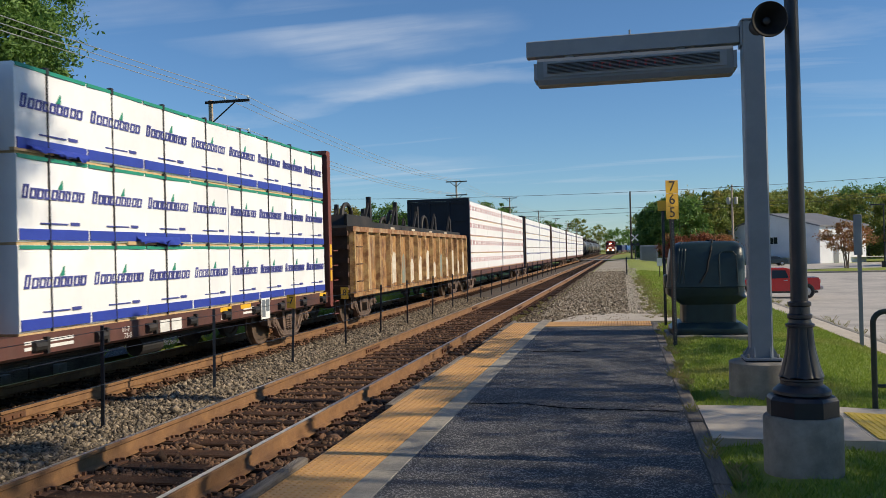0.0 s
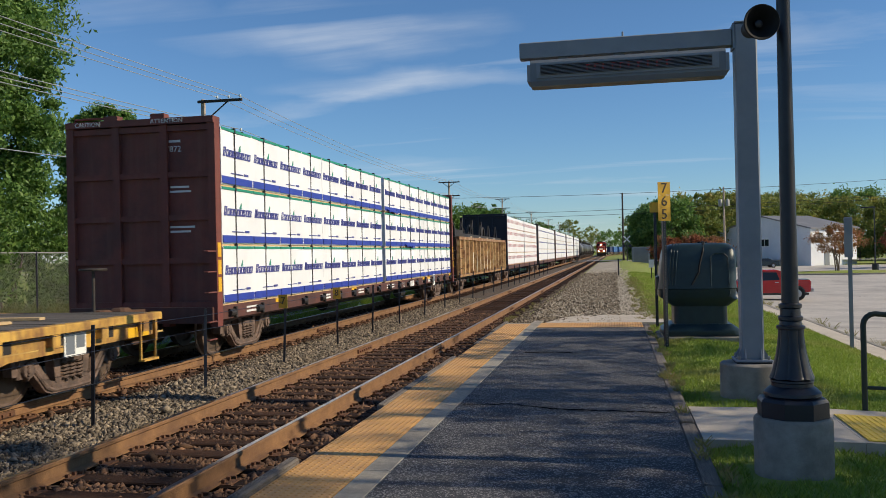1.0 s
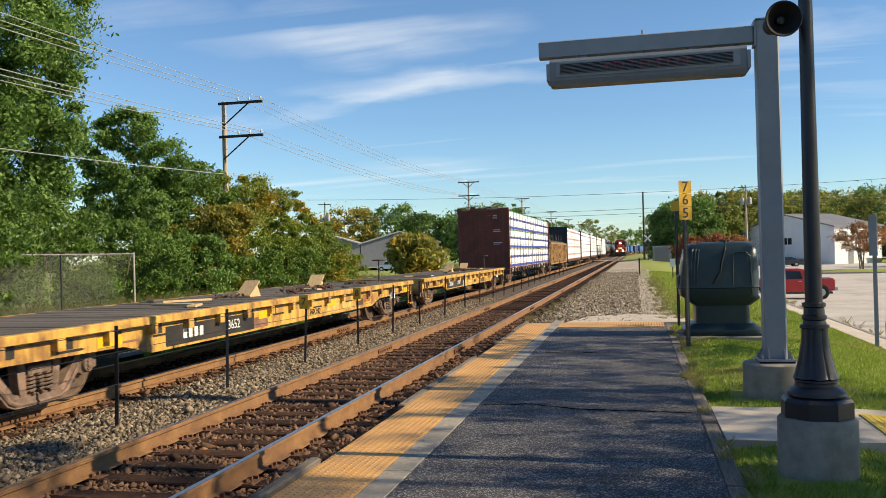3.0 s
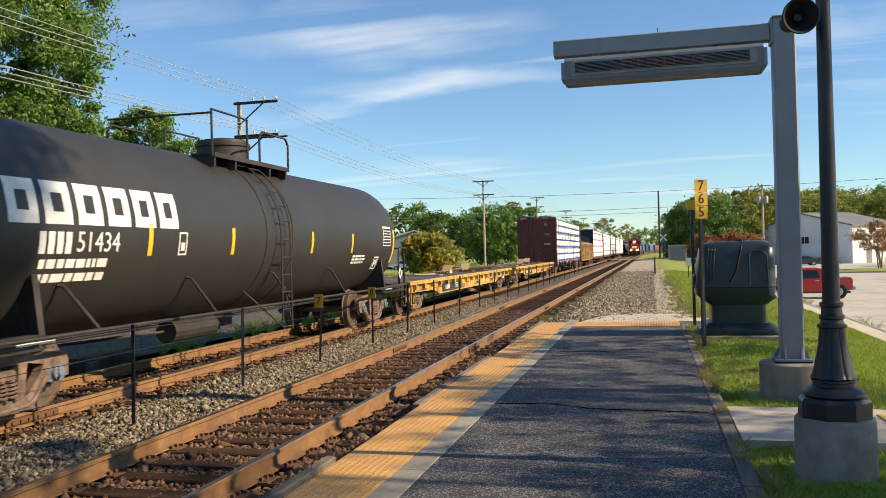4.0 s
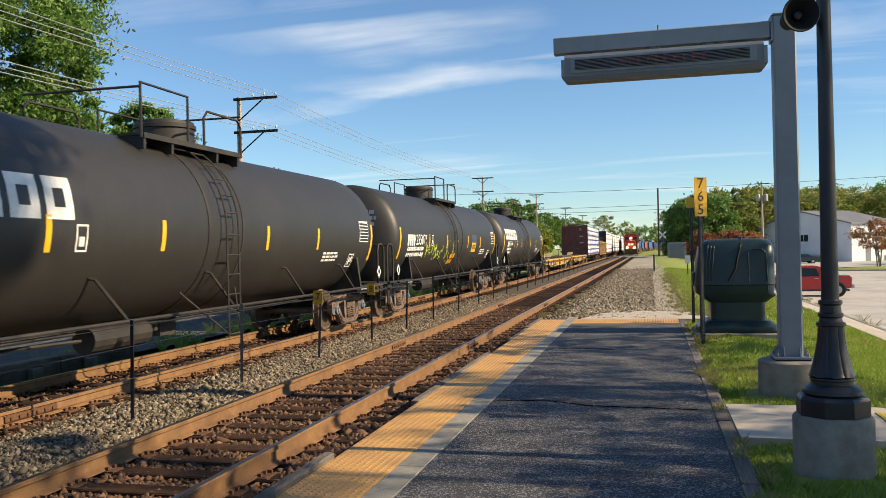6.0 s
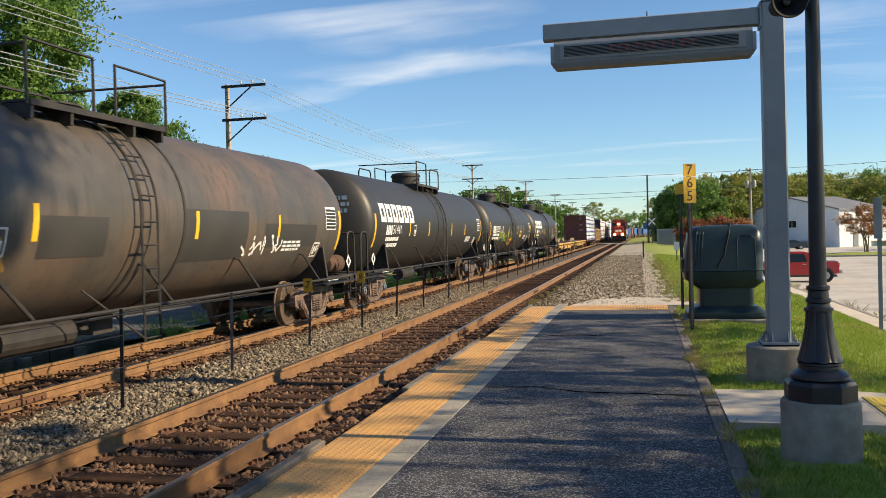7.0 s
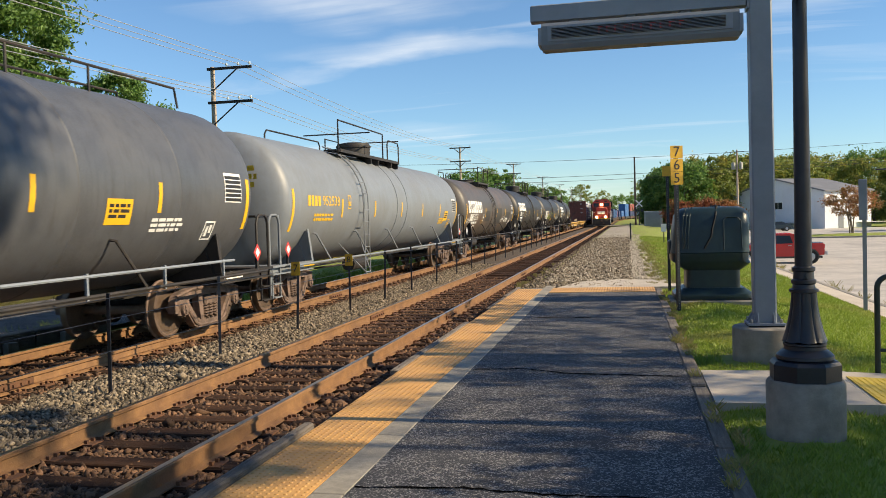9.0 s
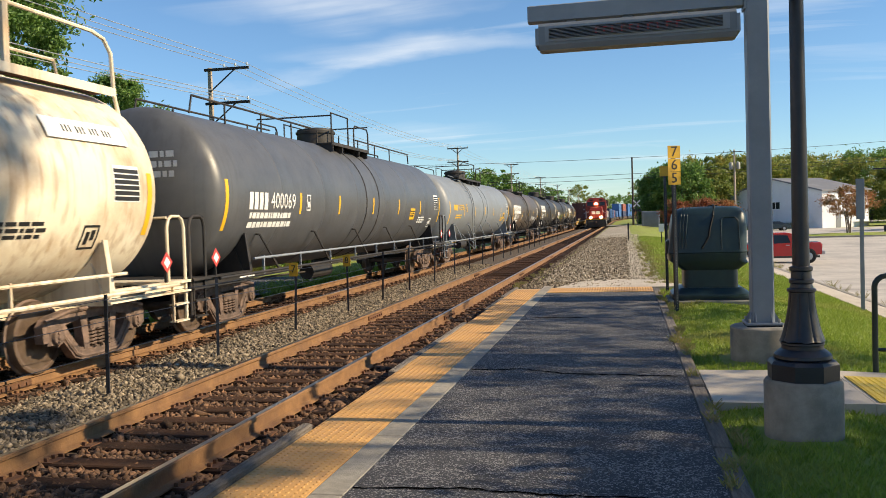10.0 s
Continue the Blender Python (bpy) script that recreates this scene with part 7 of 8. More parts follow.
def locomotive(s):
    """A red road engine, nose to the camera."""
    car = thing("locomotive", "red diesel locomotive with black roof and lit headlights", "locomotive", (TRACK_1, s, 0))
    INBOUND.append((car, s))
    part("frame", Shape().box(-1.5, 1.5, 0.2, 21.5, 0.95, 1.45, 0.03), FRAME_BLACK, car, "black underframe")
    part("pilot", Shape().prism([(-1.5, 0.10), (1.5, 0.10), (1.5, 1.30), (-1.5, 1.30)], "y", -0.15, 0.25), FRAME_BLACK, car, "black pilot plate")
    part("pilot_stripe", Shape().box(-1.5, 1.5, -0.158, -0.151, 1.18, 1.34), STRIP_YELLOW, car)
    part("anticlimber", Shape().box(-1.45, 1.45, -0.30, 0.2, 1.30, 1.45, 0.03), LOCO_RED, car)
    part("nose", Shape().loft([[(-0.95, 0.3, 1.45), (0.95, 0.3, 1.45), (1.0, 1.7, 1.45), (-1.0, 1.7, 1.45)], [(-0.95, 0.3, 2.6), (0.95, 0.3, 2.6), (1.0, 1.7, 2.6), (-1.0, 1.7, 2.6)],
                               [(-0.75, 0.55, 3.0), (0.75, 0.55, 3.0), (0.9, 1.7, 3.1), (-0.9, 1.7, 3.1)]]), LOCO_RED, car, "red low nose")
    cab = part("cab", Shape().loft([[(-1.5, 1.6, 1.45), (1.5, 1.6, 1.45), (1.5, 4.0, 1.45), (-1.5, 4.0, 1.45)], [(-1.5, 1.6, 3.2), (1.5, 1.6, 3.2), (1.5, 4.0, 3.2), (-1.5, 4.0, 3.2)],
                                    [(-1.45, 1.85, 3.95), (1.45, 1.85, 3.95), (1.45, 4.0, 3.95), (-1.45, 4.0, 3.95)], [(-0.95, 2.0, 4.42), (0.95, 2.0, 4.42), (0.95, 4.0, 4.42), (-0.95, 4.0, 4.42)]]), LOCO_RED, car, "red wide cab")
    part("roof", Shape().loft([[(-1.47, 1.9, 3.97), (1.47, 1.9, 3.97), (1.47, 4.02, 3.97), (-1.47, 4.02, 3.97)], [(-0.98, 2.05, 4.45), (0.98, 2.05, 4.45), (0.98, 4.02, 4.45), (-0.98, 4.02, 4.45)]]), FRAME_BLACK, cab)
    for a, b in ((-1.30, -0.40), (0.40, 1.30)):
        part("windscreen", Shape().put([(a, 1.59, 3.25), (b, 1.59, 3.25), (b, 1.79, 3.82), (a, 1.79, 3.82)], [(0, 1, 2, 3)]), GLASS_DARK, cab, "dark windscreen")
    part("number_board", Shape().box(-0.95, -0.45, 1.72, 1.80, 3.98, 4.18).box(0.45, 0.95, 1.72, 1.80, 3.98, 4.18), INK, cab, "dark number board")
    part("headlight", Shape().cyl((-0.13, 1.55, 3.55), (-0.13, 1.75, 3.55), 0.13, n=16).cyl((0.13, 1.55, 3.55), (0.13, 1.75, 3.55), 0.13, n=16), LAMP_GLOW, car, "lit headlight pair")
    for x in (-0.74, 0.74):
        part("ditch_light", Shape().cyl((x, -0.40, 1.5), (x, -0.28, 1.5), 0.19, n=18), LAMP_GLOW, car, "lit ditch light")
    part("company_mark", Shape().box(-0.62, -0.10, 0.285, 0.296, 1.98, 2.42).box(0.0, 0.55, 0.285, 0.296, 1.98, 2.42), LETTER_WHITE, car, "white company mark as plain blocks")
    hood = part("hood", Shape().box(-0.98, 0.98, 4.0, 20.8, 1.45, 4.25, 0.10), LOCO_RED, car, "red engine hood")
    part("radiator", Shape().box(-1.5, 1.5, 16.0, 20.5, 3.3, 4.3, 0.08), FRAME_BLACK, hood)
    part("blower", Shape().box(-1.25, 1.25, 5.0, 8.5, 3.2, 4.35, 0.06), FRAME_BLACK, hood)
    part("stack", Shape().box(-0.4, 0.4, 10.5, 11.3, 4.2, 4.62), FRAME_BLACK, hood)
    rail = Shape()
    for sx in (-1, 1):
        rail.tube([(sx * 1.45, 0.0, 2.45), (sx * 1.45, 1.6, 2.45)], 0.022, 5)
        rail.tube([(sx * 1.45, 4.0, 2.45), (sx * 1.45, 21.0, 2.45)], 0.022, 5)
        for y in list(np.arange(4.2, 21, 1.6)) + [0.0, 0.8]:
            rail.tube([(sx * 1.45, y, 1.45), (sx * 1.45, y, 2.45)], 0.018, 5)
        rail.tube([(sx * 1.45, -0.2, 0.3), (sx * 1.45, -0.2, 2.1), (sx * 1.0, -0.2, 2.4)], 0.025, 5)
    part("handrail", rail, SIGN_WHITE, car, "white handrails")
    part("fuel_tank", Shape().box(-1.35, 1.35, 8.2, 13.2, 0.3, 0.95, 0.08), FRAME_BLACK, car)
    for y in (4.0, 17.5):
        for q in (-1.9, 0, 1.9):
            part("wheelset", WHEELSET_ME, WHEEL_STEEL, car).matrix_basis = pose(0, y + q, 0.457)
        part("truck_frame", Shape().box(-1.2, -0.95, y - 2.6, y + 2.6, 0.4, 0.8, 0.04).box(0.95, 1.2, y - 2.6, y + 2.6, 0.4, 0.8, 0.04), TRUCK_STEEL, car)
    coupler(car, -0.1, -1)


locomotive(283.0)
BOX_COLOURS = [surf("container_blue", (0.035, 0.13, 0.36), (0.03, 0.11, 0.30), 2, 0.5, stain=(0.05, 0.10, 0.22)), surf("container_red", (0.30, 0.07, 0.045), (0.25, 0.06, 0.04), 2, 0.5, stain=(0.18, 0.06, 0.04)),
               surf("container_navy", (0.02, 0.035, 0.11), (0.018, 0.03, 0.09), 2, 0.5)]


def container_mesh(mat):
    s = Shape()
    n = 44
    for sx in (-1, 1):
        pts_o = []
        for i in range(n):
            y = 0.3 + 11.6 * i / n
            d = 0.03 if i % 2 else 0.0
            pts_o.append((sx * (1.20 - d), y))
            pts_o.append((sx * (1.20 - d), y + 11.6 / n * 0.8))
        v = [(x, y, z) for z in (0.12, 2.48) for x, y in pts_o]
        k = len(pts_o)
        s.put(v, [(i, i + 1, k + i + 1, k + i) for i in range(k - 1)])
    for x in (-1.22, 1.12):
        for y in (0.0, 12.05):
            s.box(x, x + 0.10, y, y + 0.14, 0, 2.6)
        for z in (0.0, 2.48):
            s.box(x, x + 0.10, 0.14, 12.05, z, z + 0.12)
    s.box(-1.15, 1.15, 0.02, 12.17, 2.50, 2.58).box(-1.15, 1.15, 0.02, 12.17, 0.02, 0.1).box(-1.12, 1.12, 0.03, 0.08, 0.1, 2.5).box(-1.12, 1.12, 12.1, 12.15, 0.1, 2.5)
    return s.mesh("box", mat)


BOX_MESHES = [container_mesh(m) for m in BOX_COLOURS]
rnd = random.Random(12)
for i in range(14):
    y0 = 283 + 23.0 + i * 15.2
    car = thing("well_car", "low intermodal well car behind the locomotive", "well car", (TRACK_1, y0, 0), group="intermodal train")
    INBOUND.append((car, y0))
    part("well", Shape().box(-1.45, -1.35, 0.6, 14.0, 0.5, 1.15).box(1.35, 1.45, 0.6, 14.0, 0.5, 1.15).box(-1.4, 1.4, 0.2, 14.4, 0.38, 0.5).box(-1.4, 1.4, -0.3, 0.7, 0.5, 1.1).box(-1.4, 1.4, 13.9, 14.9, 0.5, 1.1), RUST_DARK if i % 2 else FRAME_BLACK, car, "steel well")
    for q in (-0.1, 14.7):
        part("wheelset", WHEELSET_ME, WHEEL_STEEL, car).matrix_basis = pose(0, q, 0.457)
    for z in (0.5, 3.12):
        if i == 0 or z > 1 and i < 10:
            continue
        k = (0, 2, 0, 0, 2, 0, 1)[(i + (2 if z > 1 else 0)) % 7]
        c = thing("container", ["bright blue", "red", "navy blue"][k] + " corrugated shipping container on a well car", "container", (TRACK_1, y0, 0), group="intermodal train")
        part("shell", BOX_MESHES[k], BOX_COLOURS[k], c).matrix_basis = pose(0, 1.2, z)
        INBOUND.append((c, y0))
# ---- trees ----
def leaf_cloud(rng, centres, radii, n, size, droop=0.0):
    """n leaf quads scattered about clump centres."""
    k = rng.randint(0, len(centres), n)
    d = rng.normal(size=(n, 3))
    p = centres[k] + d * (radii[k] * 0.55)[:, None] * np.array([1.0, 1.0, 0.62])
    if droop:
        p[:, 2] -= droop * rng.rand(n) * radii[k]
    a = rng.normal(size=(n, 3))
    a[:, 2] -= 0.4
    a /= np.linalg.norm(a, axis=1)[:, None]
    b = np.cross(a, rng.normal(size=(n, 3)))
    b /= np.linalg.norm(b, axis=1)[:, None] + 1e-9
    s = size * (0.55 + 0.9 * rng.rand(n))[:, None]
    v = np.stack([p - a * s, p + b * s * 0.42, p + a * s, p - b * s * 0.42], 1)
    return v.reshape(-1, 3), np.arange(n * 4).reshape(n, 4)


def tree(label, x, y, z, height, spread, low, mat, n, leaf, seed, clumps=60, trunk=0.2, stems=1, droop=0.0, clump_r=0.22, name="tree", group=""):
    """A tapered trunk with limbs, and a crown of many small leaves in uneven clumps. low: where the crown begins, as a share of the height."""
    rng = np.random.RandomState(seed)
    t = thing(name, label, name.replace("_", " "), (x, y, z), group=group)
    wood = Shape()
    tips = []
    for q in range(stems):
        lean = (rng.rand(2) - 0.5) * (0.10 if stems == 1 else 0.8) * spread
        foot = (rng.rand(2) - 0.5) * (0.0 if stems == 1 else 0.5)
        pts, rad = [], []
        for i in range(8):
            u = i / 7
            pts.append((foot[0] + lean[0] * u ** 1.3 + (rng.rand() - 0.5) * 0.25 * u, foot[1] + lean[1] * u ** 1.3 + (rng.rand() - 0.5) * 0.25 * u, height * 0.86 * u - (0.2 if i == 0 else 0)))
            rad.append(trunk * (1.0 - 0.86 * u) / stems ** 0.4)
        wood.tube(pts, rad, 8)
        for i in range(9 if stems == 1 else 3):
            u = low * 0.8 + (0.92 - low * 0.8) * rng.rand()
            j = min(int(u * 7), 6)
            b = np.array(pts[j]) + (np.array(pts[j + 1]) - np.array(pts[j])) * (u * 7 - j)
            a = rng.rand() * 6.283
            ln = spread * (0.45 + 0.5 * rng.rand()) * (1.15 - 0.7 * u)
            mid = b + np.array([math.cos(a), math.sin(a), 0.55]) * ln * 0.55
            end = b + np.array([math.cos(a), math.sin(a), 0.75 + 0.3 * rng.rand()]) * ln
            wood.tube([tuple(b), tuple(mid), tuple(end)], [trunk * 0.34 * (1.1 - u), trunk * 0.2 * (1.1 - u), 0.015], 6)
            tips.append(end)
    part("trunk", wood, BARK, t, "bare trunk and limbs", True)
    cs, rs = [], []
    clumps = int(clumps * 1.9)
    for i in range(clumps):
        if i < len(tips):
            c = tips[i] + rng.normal(size=3) * 0.2
        else:
            u = rng.rand()
            h = low + (1 - low) * u
            prof = math.sin(min(1.0, (0.16 + 0.84 * (1 - u)) ** 0.8) * 2.6) if low < 0.2 else math.sin(3.0 * (0.10 + 0.86 * u))
            a = rng.rand() * 6.283
            r = spread * max(0.12, abs(prof)) * (0.35 + 0.65 * rng.rand() ** 0.5)
            c = np.array([r * math.cos(a), r * math.sin(a), height * h])
        cs.append(c)
        rs.append(spread * clump_r * (0.35 + 0.9 * rng.rand() ** 1.5))
    v, f = leaf_cloud(rng, np.array(cs), np.array(rs), n, leaf, droop)
    part("crown", mesh_np("crown", v, f, mat), mat, t, "uneven leafy crown")
    return t


# trees and scrub along the far side of the line
tree("tall green locust tree with feathery drooping foliage", -26.0, 29.5, -0.8, 19.0, 4.5, 0.16, LEAF_DARK, 200000, 0.105, 1, 240, 0.34, droop=0.8, clump_r=0.17)
tree("tall green locust tree with feathery drooping foliage", -27.5, 23.5, -0.8, 18.5, 5.2, 0.15, LEAF_MID, 130000, 0.115, 2, 170, 0.30, droop=0.8, clump_r=0.18)
tree("dark green tree with a pointed crown", -25.0, 39.3, -0.8, 10.2, 2.7, 0.10, LEAF_DARK, 90000, 0.095, 3, 110, 0.22, droop=0.5, clump_r=0.2)
tree("dark green tree behind the scrub", -24.2, 43.0, -0.8, 8.0, 3.4, 0.08, LEAF_MID, 36000, 0.09, 4, 70, 0.18, droop=0.4)
for i, (x, y, h, s, m, n) in enumerate([(-21.5, 22.5, 4.2, 2.8, LEAF_MID, 26000), (-21.8, 27.5, 4.8, 3.0, LEAF_MID, 27000), (-22.0, 33.0, 4.4, 3.0, LEAF_MID, 27000), (-21.5, 37.5, 3.6, 2.8, LEAF_DARK, 22000),
                                        (-22.0, 41.5, 5.0, 3.0, LEAF_LIME, 28000), (-22.5, 45.0, 7.3, 3.2, LEAF_LIME, 38000), (-22.0, 48.5, 6.7, 3.0, LEAF_LIME, 34000), (-21.6, 52.0, 5.4, 2.8, LEAF_LIME, 28000),
                                        (-21.2, 55.3, 3.9, 2.4, LEAF_LIME, 20000), (-20.6, 57.8, 2.7, 1.8, LEAF_LIME, 12000), (-20.0, 42.5, 2.6, 2.4, LEAF_MID, 15000), (-19.9, 47.5, 3.0, 2.4, LEAF_MID, 16000), (-19.8, 52.0, 2.7, 2.2, LEAF_LIME, 14000)]):
    tree("dense green bush turning yellow" if m is LEAF_LIME else "dense dark green bush", x, y, -0.75, h, s, 0.02, m, n, 0.085, 20 + i, 52, 0.10, stems=3, clump_r=0.165, name="bush", group="scrub beyond the tracks")
tree("small bush with golden leaves", -20.6, 40.3, 1.9, 2.6, 1.5, 0.05, LEAF_AUTUMN, 7000, 0.10, 61, 26, 0.06, stems=2, clump_r=0.3, name="bush", group="scrub beyond the tracks")
for i, (x, y, h, s, m) in enumerate([(-24.5, 92, 4.6, 2.6, LEAF_AUTUMN), (-25.0, 99, 4.2, 2.6, LEAF_AUTUMN), (-44, 176, 11, 6.5, LEAF_MID), (-54, 186, 13.5, 7.5, LEAF_DARK), (-62, 180, 13, 7.0, LEAF_AUTUMN), (-36, 190, 12.5, 7.5, LEAF_DARK),
                                     (-34, 172, 10, 5.5, LEAF_DARK), (-27, 150, 9, 5, LEAF_MID), (-32, 215, 15, 5, LEAF_DARK), (-30, 240, 12, 6, LEAF_MID), (-26, 290, 12, 7, LEAF_DARK), (-28, 205, 8, 5, LEAF_LIME)]):
    tree("green tree far beyond the tracks", x, y, -0.8, h, s, 0.12, m, 9000, 0.34, 80 + i, 60, 0.25, clump_r=0.24, group="far trees")
for i in range(13):
    tree("tree on the far horizon beyond the line", -84 + i * 13.5, 560 + 25 * (i % 3), -0.8, 15 + 4 * ((i * 5) % 3), 8.5, 0.06, LEAF_WOOD if i % 3 else LEAF_DARK, 3500, 0.55, 300 + i, 50, 0.35, clump_r=0.26, group="far trees")
rng = np.random.RandomState(50)
dry = []
for i in range(240):
    dry.append((-20.3 + rng.rand() * 1.6, 12 + 52 * rng.rand(), -0.72))
tufts("tall_dry_grass", dry, WEED, "tall dry grass along the chain-link fence", 44, 1.3, 8)
tufts("lineside_grass", [(-10.6 - 1.2 * rng.rand(), 14 + 40 * rng.rand(), -0.42) for i in range(160)], GRASS, "green grass tufts beside the far track", 40, 0.45, 9)

# woods and bushes beyond the car park
for i, (x, y, h, s, m) in enumerate([(6.4, 158, 11.5, 4.5, LEAF_DARK), (10.0, 156, 12.5, 5.0, LEAF_DARK), (14.5, 161, 14.0, 5.5, LEAF_WOOD), (20.0, 166, 14.5, 5.5, LEAF_WOOD), (8.5, 168, 13, 5.0, LEAF_DARK), (11.5, 170, 14, 5.5, LEAF_DARK),
                                     (5.4, 165, 8.5, 3.6, LEAF_DARK), (26, 182, 15.5, 6, LEAF_WOOD), (33, 186, 15.5, 6.5, LEAF_WOOD), (41, 190, 15.0, 6.5, LEAF_WOOD), (49, 188, 15.5, 6.5, LEAF_WOOD), (57, 190, 15, 6.5, LEAF_WOOD),
                                     (64, 184, 16, 6.5, LEAF_DARK), (72, 180, 17, 7, LEAF_DARK), (37, 204, 18, 7, LEAF_WOOD), (53, 206, 18.5, 7, LEAF_DARK), (68, 205, 19, 8, LEAF_DARK), (23, 196, 17, 6, LEAF_WOOD), (46, 214, 18, 8, LEAF_WOOD), (80, 190, 17, 8, LEAF_DARK)]):
    tree("dense dark green tree in the far wood" if m is LEAF_DARK else "green tree turning yellow in the far wood", x, y, -1.4, h * (0.92 if y < 175 else 0.84), s, 0.06, m, 14000, 0.26, 120 + i, 110, 0.28, clump_r=0.24, group="far wood")
for i, (x, y, h, s, m) in enumerate([(7.5, 128, 4.6, 2.4, LEAF_RED), (11.0, 129, 4.9, 2.8, LEAF_RED), (14.0, 131, 4.6, 2.6, LEAF_RUST), (38.5, 124, 6.2, 3.6, LEAF_RED), (44, 126, 6.5, 3.8, LEAF_RED), (50, 127, 6, 3.5, LEAF_RUST)]):
    tree("low tree with red autumn leaves", x, y, -1.4, h, s, 0.25, m, 6000, 0.16, 160 + i, 45, 0.12, stems=3, clump_r=0.26, group="red ornamental trees")
tree("small many-stemmed tree with sparse rust-coloured leaves", 24.2, 101.5, -1.1, 5.0, 2.9, 0.42, LEAF_RUST, 5200, 0.12, 190, 46, 0.16, stems=6, clump_r=0.24)
# trees out of view, placed and thinned for their shade on platform and train
for i, (x, y, h, n, low) in enumerate([(12.4, -4.5, 9.6, 6500, 0.5), (12.0, -0.4, 13.0, 5000, 0.40), (12.3, 9.8, 8.8, 1000, 0.78), (12.0, 16.6, 9.0, 1300, 0.78)]):
    tree("leafy young tree out of view that shades the platform", x, y, -1.0, h, 4.0, low, LEAF_MID, n, 0.15, 201 + i, 44, 0.035, clump_r=0.17, group="station trees")
# sparse crowns on thread-thin trunks, added unseen to soften the near shade
for i, (y, h) in enumerate([(-1.0, 23.2), (5.2, 23.4), (10.4, 21.0)]):
    tree("unseen tall tree with a thin high crown added for soft shade", 30.0, y, -1.4, h, 3.8, 0.76, LEAF_MID, 620, 0.25, 214 + i, 40, 0.035, clump_r=0.32, group="station trees")
# added unseen, low and dense, only to darken the grass by the lamp
tree("unseen small round tree added to shade the near grass", 8.2, 5.6, -0.7, 5.5, 2.0, 0.2, LEAF_MID, 16000, 0.10, 208, 40, 0.08, clump_r=0.3)
tree("tall slender tree out of view that shades the train", 13.4, 6.4, -1.2, 19.6, 2.4, 0.73, LEAF_MID, 7500, 0.17, 210, 40, 0.12, clump_r=0.24)

# ---- poles and wires ----
POLES = [(-22.0, -27.0, 10.3), (-22.0, 43.3, 10.5), (-22.0, 114.0, 11.6), (-22.0, 170.0, 12.6), (-22.0, 230.0, 12.6), (-22.0, 290.0, 12.6), (-22.0, 350.0, 12.6), (-22.0, 420.0, 12.6)]
ENDS = []
for i, (x, y, top) in enumerate(POLES):
    t = thing("utility_pole", "weathered wooden utility pole with two dark crossarms", "utility pole", (x, y, -0.8), group="line poles")
    h = top + 0.8
    part("pole", Shape().lathe([(0.17, -0.3), (0.15, h * 0.5), (0.12, h), (0.10, h + 0.02)], 14), POLE_WOOD, t, smooth=True)
    ends = []
    x0, x1 = (-0.25, 2.35) if i < 2 else (-1.4, 1.5)
    for z in (h - 0.12, h - 1.95):
        a = part("crossarm", Shape().box(x0, x1, -0.19, -0.08, z - 0.07, z + 0.07), CROSSARM, t, "dark timber crossarm")
        for w in ((1,) if i < 2 else (-1, 1)):
            part("brace", Shape().bar((0.02 * w, -0.2, z - 1.25 if i < 2 else z - 0.7), (w * (1.55 if i < 2 else 0.8), -0.2, z - 0.06), 0.03, 0.07), CROSSARM, a)
        for q in np.linspace(x0 + (1.15 if i < 2 else 0.1), x1 - 0.1, 3 if i < 2 else 4):
            part("insulator", Shape().lathe([(0.018, z + 0.07), (0.018, z + 0.14), (0.06, z + 0.145), (0.065, z + 0.19), (0.04, z + 0.21), (0.055, z + 0.23), (0.04, z + 0.28)], 10, at=(q, -0.13, 0)), GLASS_INS, a, "pale glass insulator", True)
        ends += [(x + q, y - 0.13, -0.8 + z + 0.2) for q in np.linspace(x0 + (1.15 if i < 2 else 0.1), x1 - 0.1, 3 if i < 2 else 4)][:3]
    ENDS.append(ends)
line = thing("overhead_wires", "thin bare wires strung from pole to pole", "wires", kind="structure")
for a, b in zip(ENDS[:-1], ENDS[1:]):
    for p, q in zip(a, b):
        pts = [(p[0] + (q[0] - p[0]) * u, p[1] + (q[1] - p[1]) * u, p[2] + (q[2] - p[2]) * u - 4 * 0.75 * u * (1 - u)) for u in np.linspace(0, 1, 13)]
        part("wire", Shape().tube(pts, 0.017, 4), WIRE, line)
pts = [(-20.5, -25 + 70 * u, 6.0 + 0.4 * u - 3.0 * u * (1 - u)) for u in np.linspace(0, 1, 13)]
part("wire", Shape().tube(pts, 0.016, 4), WIRE, line)
# street wires over the crossing
far = thing("street_wires", "dark cables slung across the line at the crossing", "wires", kind="structure")
for za, zb, sag in ((12.6, 12.9, 1.1), (9.2, 10.2, 0.9), (8.8, 9.8, 1.3)):
    pts = [(-60 + 110 * u, 150 + 6 * u, za + (zb - za) * u - 4 * sag * u * (1 - u)) for u in np.linspace(0, 1, 15)]
    part("cable", Shape().tube(pts, 0.03, 4), CABLE, far)
